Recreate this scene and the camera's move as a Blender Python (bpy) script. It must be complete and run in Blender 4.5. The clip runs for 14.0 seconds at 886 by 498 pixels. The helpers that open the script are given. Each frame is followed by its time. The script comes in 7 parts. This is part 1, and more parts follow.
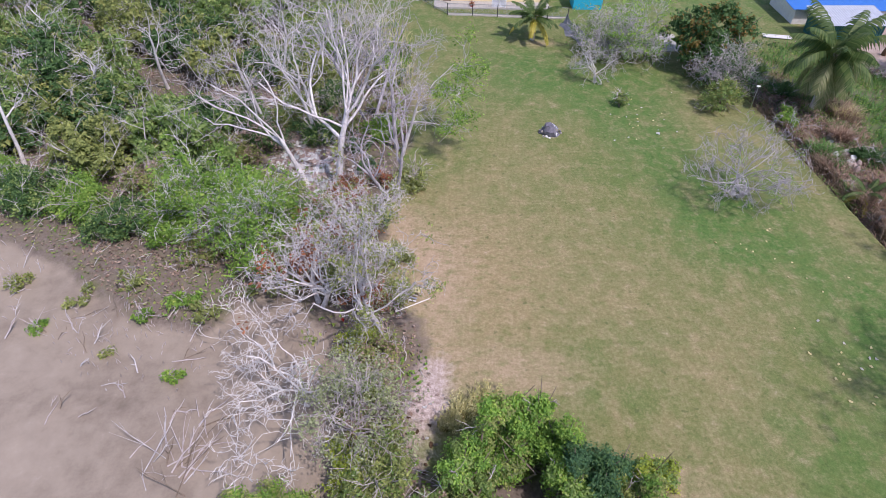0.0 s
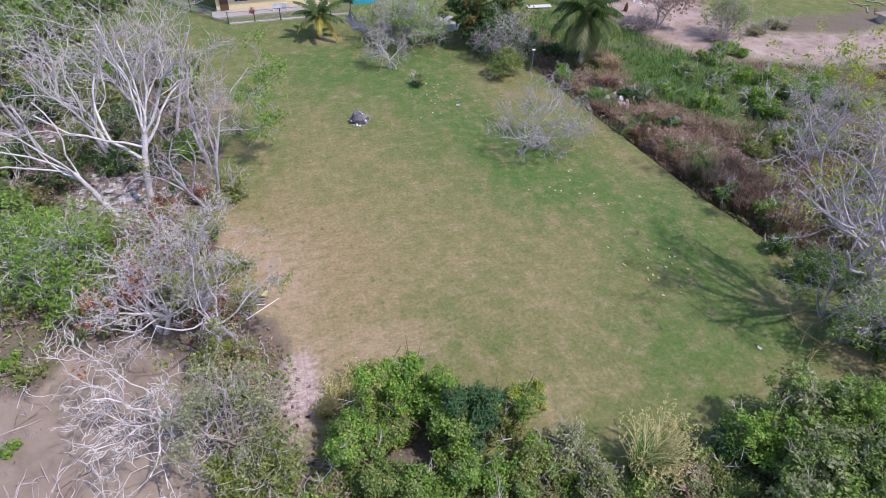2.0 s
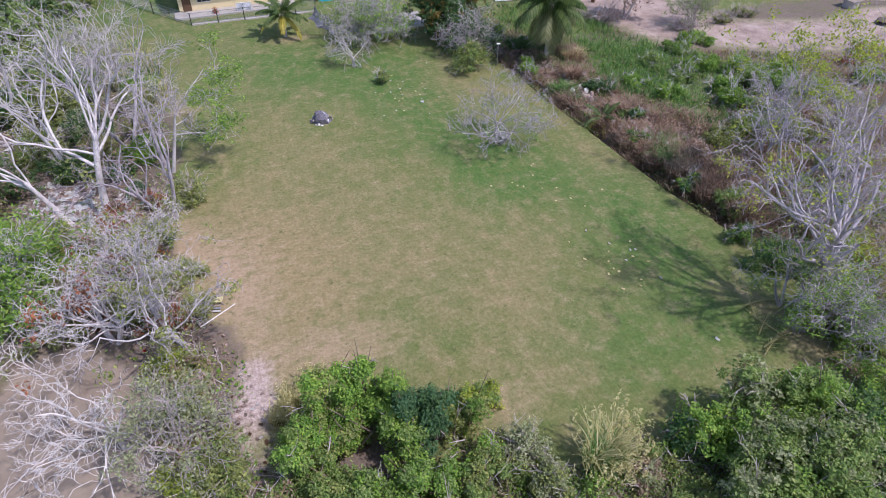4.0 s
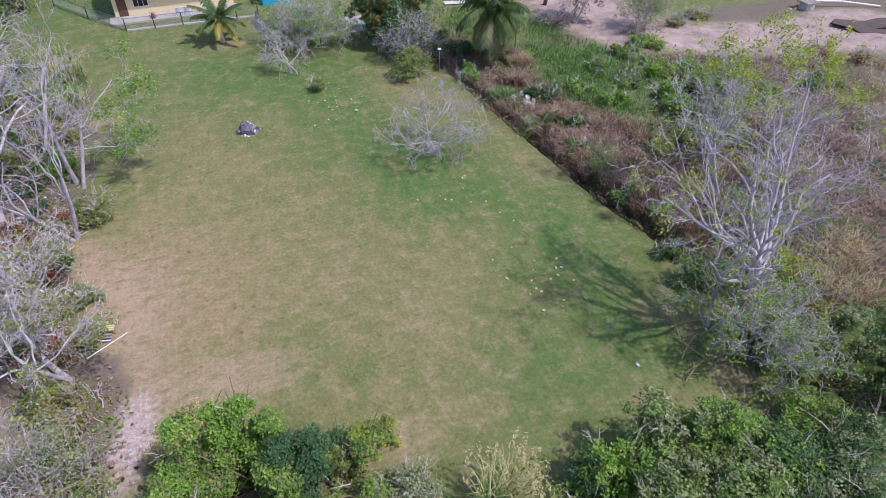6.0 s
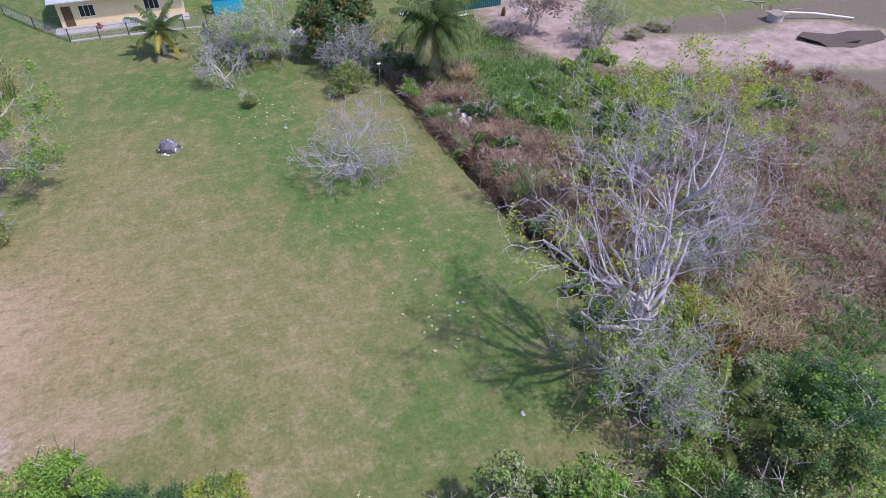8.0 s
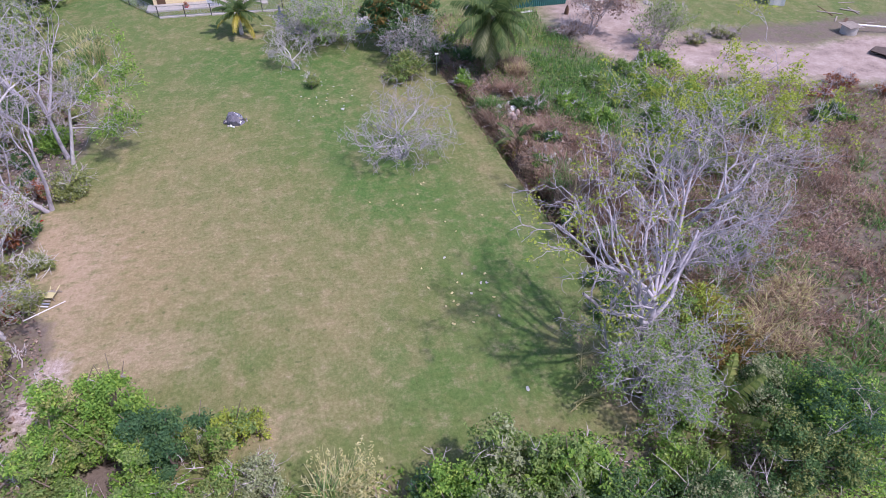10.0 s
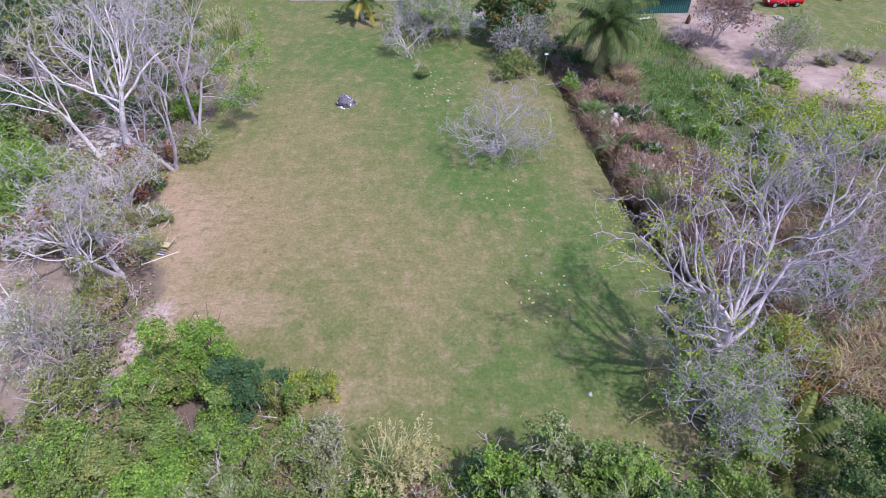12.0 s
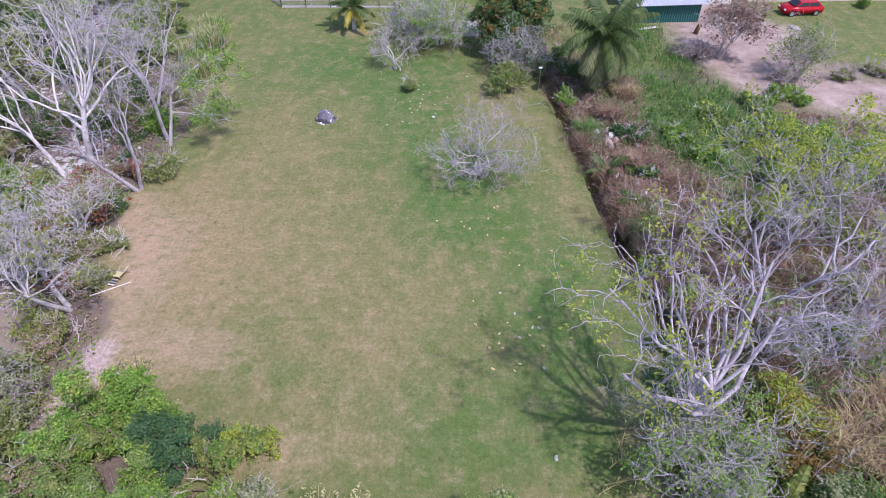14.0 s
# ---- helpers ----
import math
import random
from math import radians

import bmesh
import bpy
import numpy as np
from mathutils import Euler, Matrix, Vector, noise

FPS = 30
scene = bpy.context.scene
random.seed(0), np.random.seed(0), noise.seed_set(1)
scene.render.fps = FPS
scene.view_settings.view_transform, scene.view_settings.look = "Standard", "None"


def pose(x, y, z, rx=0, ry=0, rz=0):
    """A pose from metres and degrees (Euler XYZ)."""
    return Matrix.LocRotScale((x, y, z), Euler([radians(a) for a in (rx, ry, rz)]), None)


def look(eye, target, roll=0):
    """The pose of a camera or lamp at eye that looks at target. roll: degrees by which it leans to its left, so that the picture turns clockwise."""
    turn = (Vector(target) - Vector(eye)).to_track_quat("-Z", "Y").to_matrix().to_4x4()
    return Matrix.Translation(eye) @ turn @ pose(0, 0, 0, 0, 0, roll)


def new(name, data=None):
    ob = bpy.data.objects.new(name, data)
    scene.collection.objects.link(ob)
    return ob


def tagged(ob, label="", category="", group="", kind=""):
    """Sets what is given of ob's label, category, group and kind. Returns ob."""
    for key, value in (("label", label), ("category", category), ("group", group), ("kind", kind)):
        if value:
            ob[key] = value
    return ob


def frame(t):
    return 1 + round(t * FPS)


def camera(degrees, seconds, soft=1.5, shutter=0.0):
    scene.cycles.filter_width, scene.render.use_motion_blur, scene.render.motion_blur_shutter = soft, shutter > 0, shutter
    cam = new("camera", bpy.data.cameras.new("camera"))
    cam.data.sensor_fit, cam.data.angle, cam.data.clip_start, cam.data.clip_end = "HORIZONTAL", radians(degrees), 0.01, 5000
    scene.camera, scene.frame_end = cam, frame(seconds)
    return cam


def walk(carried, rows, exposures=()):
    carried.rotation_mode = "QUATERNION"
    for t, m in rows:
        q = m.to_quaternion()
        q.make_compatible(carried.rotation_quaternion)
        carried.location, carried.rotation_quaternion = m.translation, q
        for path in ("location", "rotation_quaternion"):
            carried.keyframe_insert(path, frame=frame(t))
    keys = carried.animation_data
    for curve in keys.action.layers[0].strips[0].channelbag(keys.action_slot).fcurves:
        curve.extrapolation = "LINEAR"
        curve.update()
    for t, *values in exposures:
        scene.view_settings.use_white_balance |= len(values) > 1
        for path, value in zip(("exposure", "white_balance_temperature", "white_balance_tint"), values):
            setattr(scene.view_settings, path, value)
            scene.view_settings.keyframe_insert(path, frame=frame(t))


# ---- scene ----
cam = camera(70.5, 14.0, soft=0.8)
PATH = [
    (0, (0.053, 0.503, 25.727), (0.067, 2.009, 24.41), 1.3),
    (0.5, (-0.048, 0.205, 25.613), (0.093, 1.709, 24.302), 1.1),
    (1, (-0.144, -0.298, 25.391), (0.25, 1.172, 24.093), 0.9),
    (1.5, (-0.408, -0.628, 25.133), (0.101, 0.812, 23.842), 1.2),
    (2, (-0.534, -1.036, 25.057), (0.0, 0.397, 23.768), 1.5),
    (2.5, (-0.255, -1.379, 25.251), (0.285, 0.047, 23.956), 1.0),
    (5, (3.269, -1.046, 24.859), (3.84, 0.361, 23.558), 0.7),
    (5.5, (4.594, -0.886, 24.743), (5.175, 0.518, 23.442), 0.8),
    (6, (6.257, -0.788, 24.651), (6.844, 0.613, 23.35), 0.7),
    (6.5, (8.204, -0.615, 24.614), (8.796, 0.782, 23.31), 0.6),
    (7, (10.52, -0.369, 24.687), (11.101, 1.03, 23.381), 0.0),
    (7.2, (11.288, -0.233, 24.725), (11.878, 1.165, 23.422), 0.3),
    (9.3, (14.297, -2.698, 25.387), (14.684, -1.238, 24.076), 0.5),
    (9.5, (14.348, -2.945, 25.425), (14.716, -1.48, 24.113), 0.5),
    (10, (14.439, -3.379, 25.557), (14.797, -1.913, 24.245), 0.4),
    (10.5, (14.335, -3.774, 25.818), (14.568, -2.287, 24.501), 0.5),
    (11, (14.546, -4.115, 25.996), (14.68, -2.62, 24.675), 0.2),
    (11.5, (14.565, -4.405, 26.162), (14.666, -2.909, 24.838), 0.2),
    (12, (14.843, -4.324, 26.161), (14.91, -2.828, 24.836), 0.1),
    (12.5, (15.452, -3.901, 26.131), (15.487, -2.404, 24.805), -0.1),
    (13, (16.167, -3.165, 26.087), (16.191, -1.667, 24.761), -0.3),
    (13.5, (17.124, -2.099, 26.036), (17.135, -0.605, 24.706), -0.6),
    (14, (18.054, -0.835, 25.855), (18.054, 0.659, 24.526), -0.7),
]
EXPOSURES = [(0.0, 0.33, 6360, 24), (1.5, 0.28, 6340, 24), (7.0, 0.26, 6080, 26), (9.5, 0.42, 6060, 31), (14.0, 0.42, 6060, 30)]
walk(cam, [(t, look(eye, target, roll)) for t, eye, target, roll in PATH], EXPOSURES)


# ---- light ----
SUN = Vector((0.44, -0.44, 1.0)).normalized()
world = bpy.data.worlds.new("sky")
scene.world = world
world.use_nodes = True
wn = world.node_tree.nodes
sky = wn.new("ShaderNodeTexSky")
sky.sky_type = "NISHITA"
sky.sun_disc = False
sky.sun_elevation = math.asin(SUN.z)
sky.sun_rotation = math.atan2(SUN.x, SUN.y)
wn["Background"].inputs[1].default_value = 0.15
world.node_tree.links.new(sky.outputs[0], wn["Background"].inputs[0])
sun = new("sun", bpy.data.lights.new("sun", "SUN"))
sun.data.energy, sun.data.angle, sun.data.color = 2.9, radians(1.5), (1.0, 0.96, 0.91)
sun.matrix_world = look(SUN * 100, (0, 0, 0))


# ---- materials ----
class Nodes:
    """Short calls for a node material."""

    def __init__(self, name, rough=0.9):
        self.mat = bpy.data.materials.new(name)
        self.mat.use_nodes = True
        self.t = self.mat.node_tree
        self.bsdf = self.t.nodes["Principled BSDF"]
        self.bsdf.inputs["Roughness"].default_value = rough
        self.bsdf.inputs["Specular IOR Level"].default_value = 0.25
        self.geo = self.t.nodes.new("ShaderNodeNewGeometry")

    def put(self, sock, value):
        if isinstance(value, bpy.types.NodeSocket):
            self.t.links.new(value, sock)
        else:
            sock.default_value = value

    def noise(self, scale, detail=4.0, rough=0.6, vec=None, stretch=None):
        n = self.t.nodes.new("ShaderNodeTexNoise")
        n.inputs["Scale"].default_value = scale
        n.inputs["Detail"].default_value = detail
        n.inputs["Roughness"].default_value = rough
        v = vec if vec is not None else self.geo.outputs["Position"]
        if stretch:
            m = self.t.nodes.new("ShaderNodeMapping")
            m.inputs["Scale"].default_value = stretch
            self.t.links.new(v, m.inputs[0])
            v = m.outputs[0]
        self.t.links.new(v, n.inputs["Vector"])
        return n.outputs["Fac"]

    def step(self, value, low, high, to=(0.0, 1.0)):
        n = self.t.nodes.new("ShaderNodeMapRange")
        self.put(n.inputs[0], value)
        n.inputs[1].default_value, n.inputs[2].default_value = low, high
        n.inputs[3].default_value, n.inputs[4].default_value = to
        return n.outputs[0]

    def calc(self, op, a, b=0.0):
        n = self.t.nodes.new("ShaderNodeMath")
        n.operation = op
        self.put(n.inputs[0], a)
        self.put(n.inputs[1], b)
        return n.outputs[0]

    def mix(self, fac, a, b):
        n = self.t.nodes.new("ShaderNodeMix")
        n.data_type = "RGBA"
        self.put(n.inputs[0], fac)
        self.put(n.inputs[6], a if not isinstance(a, tuple) else (*a, 1.0))
        self.put(n.inputs[7], b if not isinstance(b, tuple) else (*b, 1.0))
        return n.outputs[2]

    def ramp(self, value, stops):
        n = self.t.nodes.new("ShaderNodeValToRGB")
        e = n.color_ramp.elements
        while len(e) < len(stops):
            e.new(0.5)
        for el, (p, c) in zip(e, stops):
            el.position, el.color = p, (*c, 1.0)
        self.put(n.inputs[0], value)
        return n.outputs[0]

    def attr(self, name):
        n = self.t.nodes.new("ShaderNodeAttribute")
        n.attribute_name = name
        return n.outputs["Fac"]

    def rand(self):
        return self.t.nodes.new("ShaderNodeObjectInfo").outputs["Random"]

    def bump(self, height, strength=0.5, dist=0.05):
        n = self.t.nodes.new("ShaderNodeBump")
        n.inputs["Strength"].default_value, n.inputs["Distance"].default_value = strength, dist
        self.put(n.inputs["Height"], height)
        self.t.links.new(n.outputs[0], self.bsdf.inputs["Normal"])

    def done(self, color):
        self.put(self.bsdf.inputs["Base Color"], color if not isinstance(color, tuple) else (*color, 1.0))
        return self.mat


def leaf_material(name, stops, through_light=0.45, rough=0.55, patch=0.35):
    """Leaves that vary one by one and in patches, with light coming through."""
    n = Nodes(name, rough)
    island = n.geo.outputs["Random Per Island"]
    big = n.step(n.noise(0.9, 2.0), 0.3, 0.7)
    v = n.calc("ADD", n.calc("MULTIPLY", island, 1.0 - patch), n.calc("MULTIPLY", big, patch))
    col = n.ramp(v, stops)
    n.done(col)
    tr = n.t.nodes.new("ShaderNodeBsdfTranslucent")
    n.t.links.new(col, tr.inputs[0])
    ms = n.t.nodes.new("ShaderNodeMixShader")
    ms.inputs[0].default_value = through_light
    n.t.links.new(n.bsdf.outputs[0], ms.inputs[1])
    n.t.links.new(tr.outputs[0], ms.inputs[2])
    n.t.links.new(ms.outputs[0], n.t.nodes["Material Output"].inputs[0])
    return n.mat


def bark_material(name, dark, light, scale=6.0):
    n = Nodes(name, 0.9)
    a = n.noise(scale, 5.0, 0.65, stretch=(1, 1, 0.35))
    b = n.noise(0.8, 2.0)
    v = n.calc("ADD", n.calc("MULTIPLY", a, 0.65), n.calc("MULTIPLY", b, 0.35))
    col = n.mix(n.step(v, 0.33, 0.62), dark, light)
    n.bump(a, 0.6, 0.03)
    return n.done(col)


def plain_material(name, color, rough=0.7, metal=0.0, wear=0.25, scale=3.0, worn=None):
    """A painted or cast surface with stains at two scales."""
    n = Nodes(name, rough)
    n.bsdf.inputs["Metallic"].default_value = metal
    worn = worn or tuple(c * 0.6 for c in color)
    f = n.calc("ADD", n.calc("MULTIPLY", n.noise(scale, 5.0), 0.6), n.calc("MULTIPLY", n.noise(scale * 9, 3.0), 0.4))
    col = n.mix(n.calc("MULTIPLY", n.step(f, 0.42, 0.66), wear * 2), color, worn)
    n.bump(n.noise(scale * 20, 3.0), 0.15, 0.01)
    return n.done(col)


BARK_PALE = bark_material("bark_pale", (0.40, 0.365, 0.365), (0.76, 0.72, 0.715))
BARK_LILAC = bark_material("bark_lilac", (0.235, 0.21, 0.235), (0.56, 0.515, 0.55))
BARK_GREY = bark_material("bark_grey", (0.3, 0.275, 0.275), (0.62, 0.58, 0.58))
BARK_BLEACHED = bark_material("bark_bleached", (0.52, 0.48, 0.46), (0.82, 0.78, 0.76))
BARK_BROWN = bark_material("bark_brown", (0.10, 0.08, 0.06), (0.28, 0.22, 0.17))
BARK_TWIG = bark_material("bark_twig", (0.32, 0.27, 0.26), (0.54, 0.48, 0.47))
LEAF_FRESH = leaf_material("leaf_fresh", [(0.0, (0.095, 0.201, 0.042)), (0.45, (0.201, 0.360, 0.069)), (0.8, (0.350, 0.519, 0.101)), (1.0, (0.551, 0.594, 0.159))])
LEAF_VINE = leaf_material("leaf_vine", [(0.0, (0.098, 0.218, 0.046)), (0.45, (0.230, 0.420, 0.081)), (0.8, (0.414, 0.598, 0.121)), (1.0, (0.690, 0.736, 0.184))])
LEAF_MID = leaf_material("leaf_mid", [(0.0, (0.115, 0.19, 0.06)), (0.45, (0.22, 0.335, 0.10)), (0.8, (0.36, 0.475, 0.15)), (1.0, (0.54, 0.58, 0.23))])
LEAF_SAGE = leaf_material("leaf_sage", [(0.0, (0.19, 0.225, 0.11)), (0.45, (0.34, 0.385, 0.20)), (0.8, (0.49, 0.53, 0.31)), (1.0, (0.68, 0.67, 0.48))])
LEAF_DEEP = leaf_material("leaf_deep", [(0.0, (0.05, 0.11, 0.042)), (0.5, (0.10, 0.20, 0.07)), (0.85, (0.19, 0.31, 0.105)), (1.0, (0.33, 0.42, 0.16))])
LEAF_BLUE = leaf_material("leaf_blue", [(0.0, (0.05, 0.115, 0.05)), (0.5, (0.085, 0.19, 0.085)), (1.0, (0.16, 0.29, 0.125))])
LEAF_OLIVE = leaf_material("leaf_olive", [(0.0, (0.15, 0.19, 0.07)), (0.45, (0.28, 0.33, 0.11)), (0.8, (0.43, 0.47, 0.155)), (1.0, (0.64, 0.58, 0.22))])
LEAF_YELLOW = leaf_material("leaf_yellow", [(0.0, (0.2, 0.29, 0.05)), (0.4, (0.36, 0.45, 0.075)), (0.8, (0.5, 0.56, 0.1)), (1.0, (0.62, 0.58, 0.13))])
LEAF_ORANGE = leaf_material("leaf_orange", [(0.0, (0.124, 0.160, 0.036)), (0.4, (0.24, 0.19, 0.055)), (0.75, (0.37, 0.235, 0.08)), (1.0, (0.46, 0.32, 0.12))])
LEAF_RED = leaf_material("leaf_red", [(0.0, (0.154, 0.075, 0.049)), (0.5, (0.371, 0.150, 0.080)), (0.85, (0.587, 0.240, 0.117)), (1.0, (0.772, 0.390, 0.192))])
LEAF_DEAD = leaf_material("leaf_dead", [(0.0, (0.2, 0.13, 0.11)), (0.5, (0.40, 0.285, 0.225)), (1.0, (0.68, 0.53, 0.43))])
BLADE_GREEN = leaf_material("blade_green", [(0.0, (0.07, 0.16, 0.045)), (0.5, (0.14, 0.29, 0.08)), (1.0, (0.27, 0.42, 0.14))], patch=0.5)
BLADE_DRY = leaf_material("blade_dry", [(0.0, (0.20, 0.135, 0.10)), (0.4, (0.37, 0.265, 0.195)), (0.8, (0.57, 0.43, 0.315)), (1.0, (0.70, 0.60, 0.45))])
BLADE_RUST = leaf_material("blade_rust", [(0.0, (0.18, 0.11, 0.08)), (0.45, (0.34, 0.215, 0.15)), (0.8, (0.50, 0.35, 0.25)), (1.0, (0.66, 0.52, 0.38))], patch=0.5)
BLADE_BROWN = leaf_material("blade_brown", [(0.0, (0.15, 0.11, 0.08)), (0.5, (0.28, 0.215, 0.155)), (0.85, (0.42, 0.33, 0.24)), (1.0, (0.34, 0.36, 0.17))])
BLADE_STRAW = leaf_material("blade_straw", through_light=0.5, stops=[(0.0, (0.36, 0.36, 0.15)), (0.4, (0.60, 0.56, 0.27)), (0.8, (0.76, 0.69, 0.39)), (1.0, (0.82, 0.76, 0.5))])
FROND = leaf_material("frond", [(0.0, (0.055, 0.105, 0.035)), (0.5, (0.11, 0.18, 0.055)), (1.0, (0.23, 0.27, 0.10))], rough=0.5)
FROND_GREY = leaf_material("frond_grey", [(0.0, (0.13, 0.16, 0.065)), (0.5, (0.24, 0.27, 0.12)), (1.0, (0.42, 0.40, 0.22))], rough=0.5)
FROND_LIGHT = leaf_material("frond_light", [(0.0, (0.13, 0.20, 0.05)), (0.5, (0.25, 0.33, 0.085)), (1.0, (0.44, 0.45, 0.16))], rough=0.45)
FROND_YELLOW = leaf_material("frond_yellow", [(0.0, (0.283, 0.275, 0.048)), (0.5, (0.489, 0.425, 0.078)), (1.0, (0.644, 0.525, 0.130))], rough=0.45)


def ground_material():
    """Lawn, dry patches, bare soil, mud, sand and litter, laid out by the sheet's own weights and broken up by noise."""
    n = Nodes("ground", 0.95)
    fine = n.noise(4.5, 5.0, 0.8)
    mid = n.noise(1.1, 6.0, 0.72)
    large = n.noise(0.22, 3.0, 0.55)
    streak = n.noise(1.0, 4.0, 0.65, stretch=(1.9, 0.09, 1))
    comb = n.noise(3.2, 4.0, 0.75, stretch=(2.2, 0.7, 1))
    speck = n.noise(15.0, 3.0, 0.7)
    grain = n.calc("ADD", n.calc("ADD", n.calc("MULTIPLY", fine, 0.5), n.calc("MULTIPLY", speck, 0.25)), n.calc("ADD", n.calc("MULTIPLY", comb, 0.15), n.calc("MULTIPLY", mid, 0.10)))
    lawn = n.ramp(grain, [(0.36, (0.082, 0.108, 0.028)), (0.5, (0.138, 0.166, 0.051)), (0.64, (0.215, 0.232, 0.086))])
    lush = n.ramp(grain, [(0.36, (0.046, 0.096, 0.022)), (0.5, (0.080, 0.153, 0.036)), (0.64, (0.130, 0.212, 0.060))])
    dry = n.ramp(grain, [(0.36, (0.205, 0.152, 0.078)), (0.5, (0.305, 0.232, 0.126)), (0.64, (0.42, 0.335, 0.200))])
    bare = n.ramp(grain, [(0.32, (0.25, 0.18, 0.112)), (0.5, (0.375, 0.277, 0.18)), (0.68, (0.54, 0.42, 0.29))])
    dirt = n.ramp(n.calc("ADD", n.calc("MULTIPLY", grain, 0.5), n.calc("MULTIPLY", n.noise(0.55, 5.0, 0.65), 0.5)), [(0.36, (0.20, 0.15, 0.13)), (0.5, (0.36, 0.28, 0.24)), (0.64, (0.50, 0.41, 0.36))])
    mud = n.ramp(n.calc("ADD", n.calc("MULTIPLY", mid, 0.45), n.calc("MULTIPLY", large, 0.55)), [(0.32, (0.19, 0.15, 0.115)), (0.5, (0.30, 0.245, 0.19)), (0.7, (0.37, 0.305, 0.24))])
    sand = n.ramp(grain, [(0.38, (0.20, 0.15, 0.13)), (0.5, (0.43, 0.34, 0.305)), (0.62, (0.66, 0.57, 0.53))])
    soil = n.ramp(grain, [(0.3, (0.08, 0.062, 0.05)), (0.5, (0.17, 0.135, 0.11)), (0.75, (0.30, 0.25, 0.21))])

    def weight(name, soft=0.35, ragged=0.4):
        w = n.calc("ADD", n.attr(name), n.calc("MULTIPLY", n.calc("SUBTRACT", mid, 0.5), ragged))
        w = n.calc("ADD", w, n.calc("MULTIPLY", n.calc("SUBTRACT", fine, 0.5), 0.22))
        return n.step(w, 0.5 - soft, 0.5 + soft)

    # the mown lawn is itself a mix: green, olive and straw in soft drifts
    drift = n.calc("ADD", n.calc("MULTIPLY", large, 0.7), n.calc("MULTIPLY", streak, 0.3))
    c = n.mix(n.step(drift, 0.42, 0.62, (0.0, 0.45)), lawn, dry)
    # mottled turf: greener and drier patches a stride or two across
    patch = n.noise(0.33, 4.0, 0.62)
    c = n.mix(n.step(patch, 0.46, 0.62, (0.0, 0.4)), c, lush)
    c = n.mix(weight("lush", 0.5, 0.8), c, lush)
    c = n.mix(weight("dry", 0.5, 1.0), c, dry)
    thin = n.noise(0.5, 5.0, 0.66, stretch=(1.3, 0.75, 1))
    c = n.mix(n.step(thin, 0.48, 0.68, (0.0, 0.42)), c, dry)
    c = n.mix(weight("bare", 0.5, 1.5), c, bare)
    dull = n.noise(1.2, 5.0, 0.7, stretch=(0.8, 1.3, 1))
    c = n.mix(n.step(dull, 0.50, 0.68, (0.0, 0.6)), c, lawn)
    # darker weeds, worn spots and pale flecks in the turf
    tuft = n.noise(2.1, 2.0, 0.6)
    c = n.mix(n.step(tuft, 0.63, 0.74, (0.0, 0.55)), c, (0.060, 0.088, 0.027))
    fleck = n.noise(8.0, 2.0, 0.8)
    c = n.mix(n.step(fleck, 0.67, 0.75, (0.0, 0.3)), c, (0.40, 0.36, 0.22))
    c = n.mix(weight("dirt", 0.3, 0.8), c, dirt)
    c = n.mix(weight("soil", 0.3, 1.2), c, soil)
    c = n.mix(weight("mud", 0.25), c, mud)
    c = n.mix(weight("sand", 0.35, 1.2), c, sand)
    n.bump(n.calc("ADD", fine, n.calc("MULTIPLY", n.noise(45.0, 2.0), 0.6)), 0.5, 0.04)
    wet = n.step(n.attr("mud"), 0.4, 0.9, (0.95, 0.55))
    n.put(n.bsdf.inputs["Roughness"], wet)
    return n.done(c)


GROUND = ground_material()
CONCRETE = plain_material("concrete", (0.46, 0.43, 0.40), 0.85, wear=0.3)
WALL_YELLOW = plain_material("wall_yellow", (0.78, 0.66, 0.40), 0.8, wear=0.12)
WALL_BEIGE = plain_material("wall_beige", (0.62, 0.56, 0.47), 0.85, wear=0.25)
WALL_WHITE = plain_material("wall_white", (0.74, 0.72, 0.70), 0.8, wear=0.2)
PAINT_GREEN = plain_material("paint_green", (0.035, 0.14, 0.13), 0.5, wear=0.3)
PAINT_BLUE = plain_material("paint_blue", (0.06, 0.22, 0.62), 0.45, wear=0.2)
PAINT_CYAN = plain_material("paint_cyan", (0.02, 0.42, 0.62), 0.5, wear=0.15)
TIN = plain_material("tin", (0.62, 0.64, 0.68), 0.4, metal=0.35, wear=0.3)
WOOD_GREY = plain_material("wood_grey", (0.36, 0.31, 0.26), 0.9, wear=0.4)
WOOD_BROWN = plain_material("wood_brown", (0.14, 0.085, 0.05), 0.8, wear=0.3)
YELLOW_WOOD = plain_material("yellow_wood", (0.62, 0.55, 0.30), 0.8, wear=0.3)
CLOTH_GREY = plain_material("cloth_grey", (0.30, 0.32, 0.38), 0.9, wear=0.3)
METAL_DARK = plain_material("metal_dark", (0.10, 0.10, 0.10), 0.5, metal=0.5, wear=0.3)
METAL_GREY = plain_material("metal_grey", (0.42, 0.43, 0.44), 0.45, metal=0.6, wear=0.25)
PLASTIC_WHITE = plain_material("plastic_white", (0.80, 0.80, 0.78), 0.4, wear=0.1)
PLASTIC_RED = plain_material("plastic_red", (0.45, 0.03, 0.025), 0.4, wear=0.1)
PLASTIC_BLUE = plain_material("plastic_blue", (0.05, 0.14, 0.42), 0.4, wear=0.1)
PLASTIC_GREEN = plain_material("plastic_green", (0.02, 0.50, 0.28), 0.4, wear=0.1)
CAR_RED = plain_material("car_red", (0.42, 0.012, 0.02), 0.25, wear=0.05)
RUBBER = plain_material("rubber", (0.02, 0.02, 0.02), 0.8, wear=0.1)
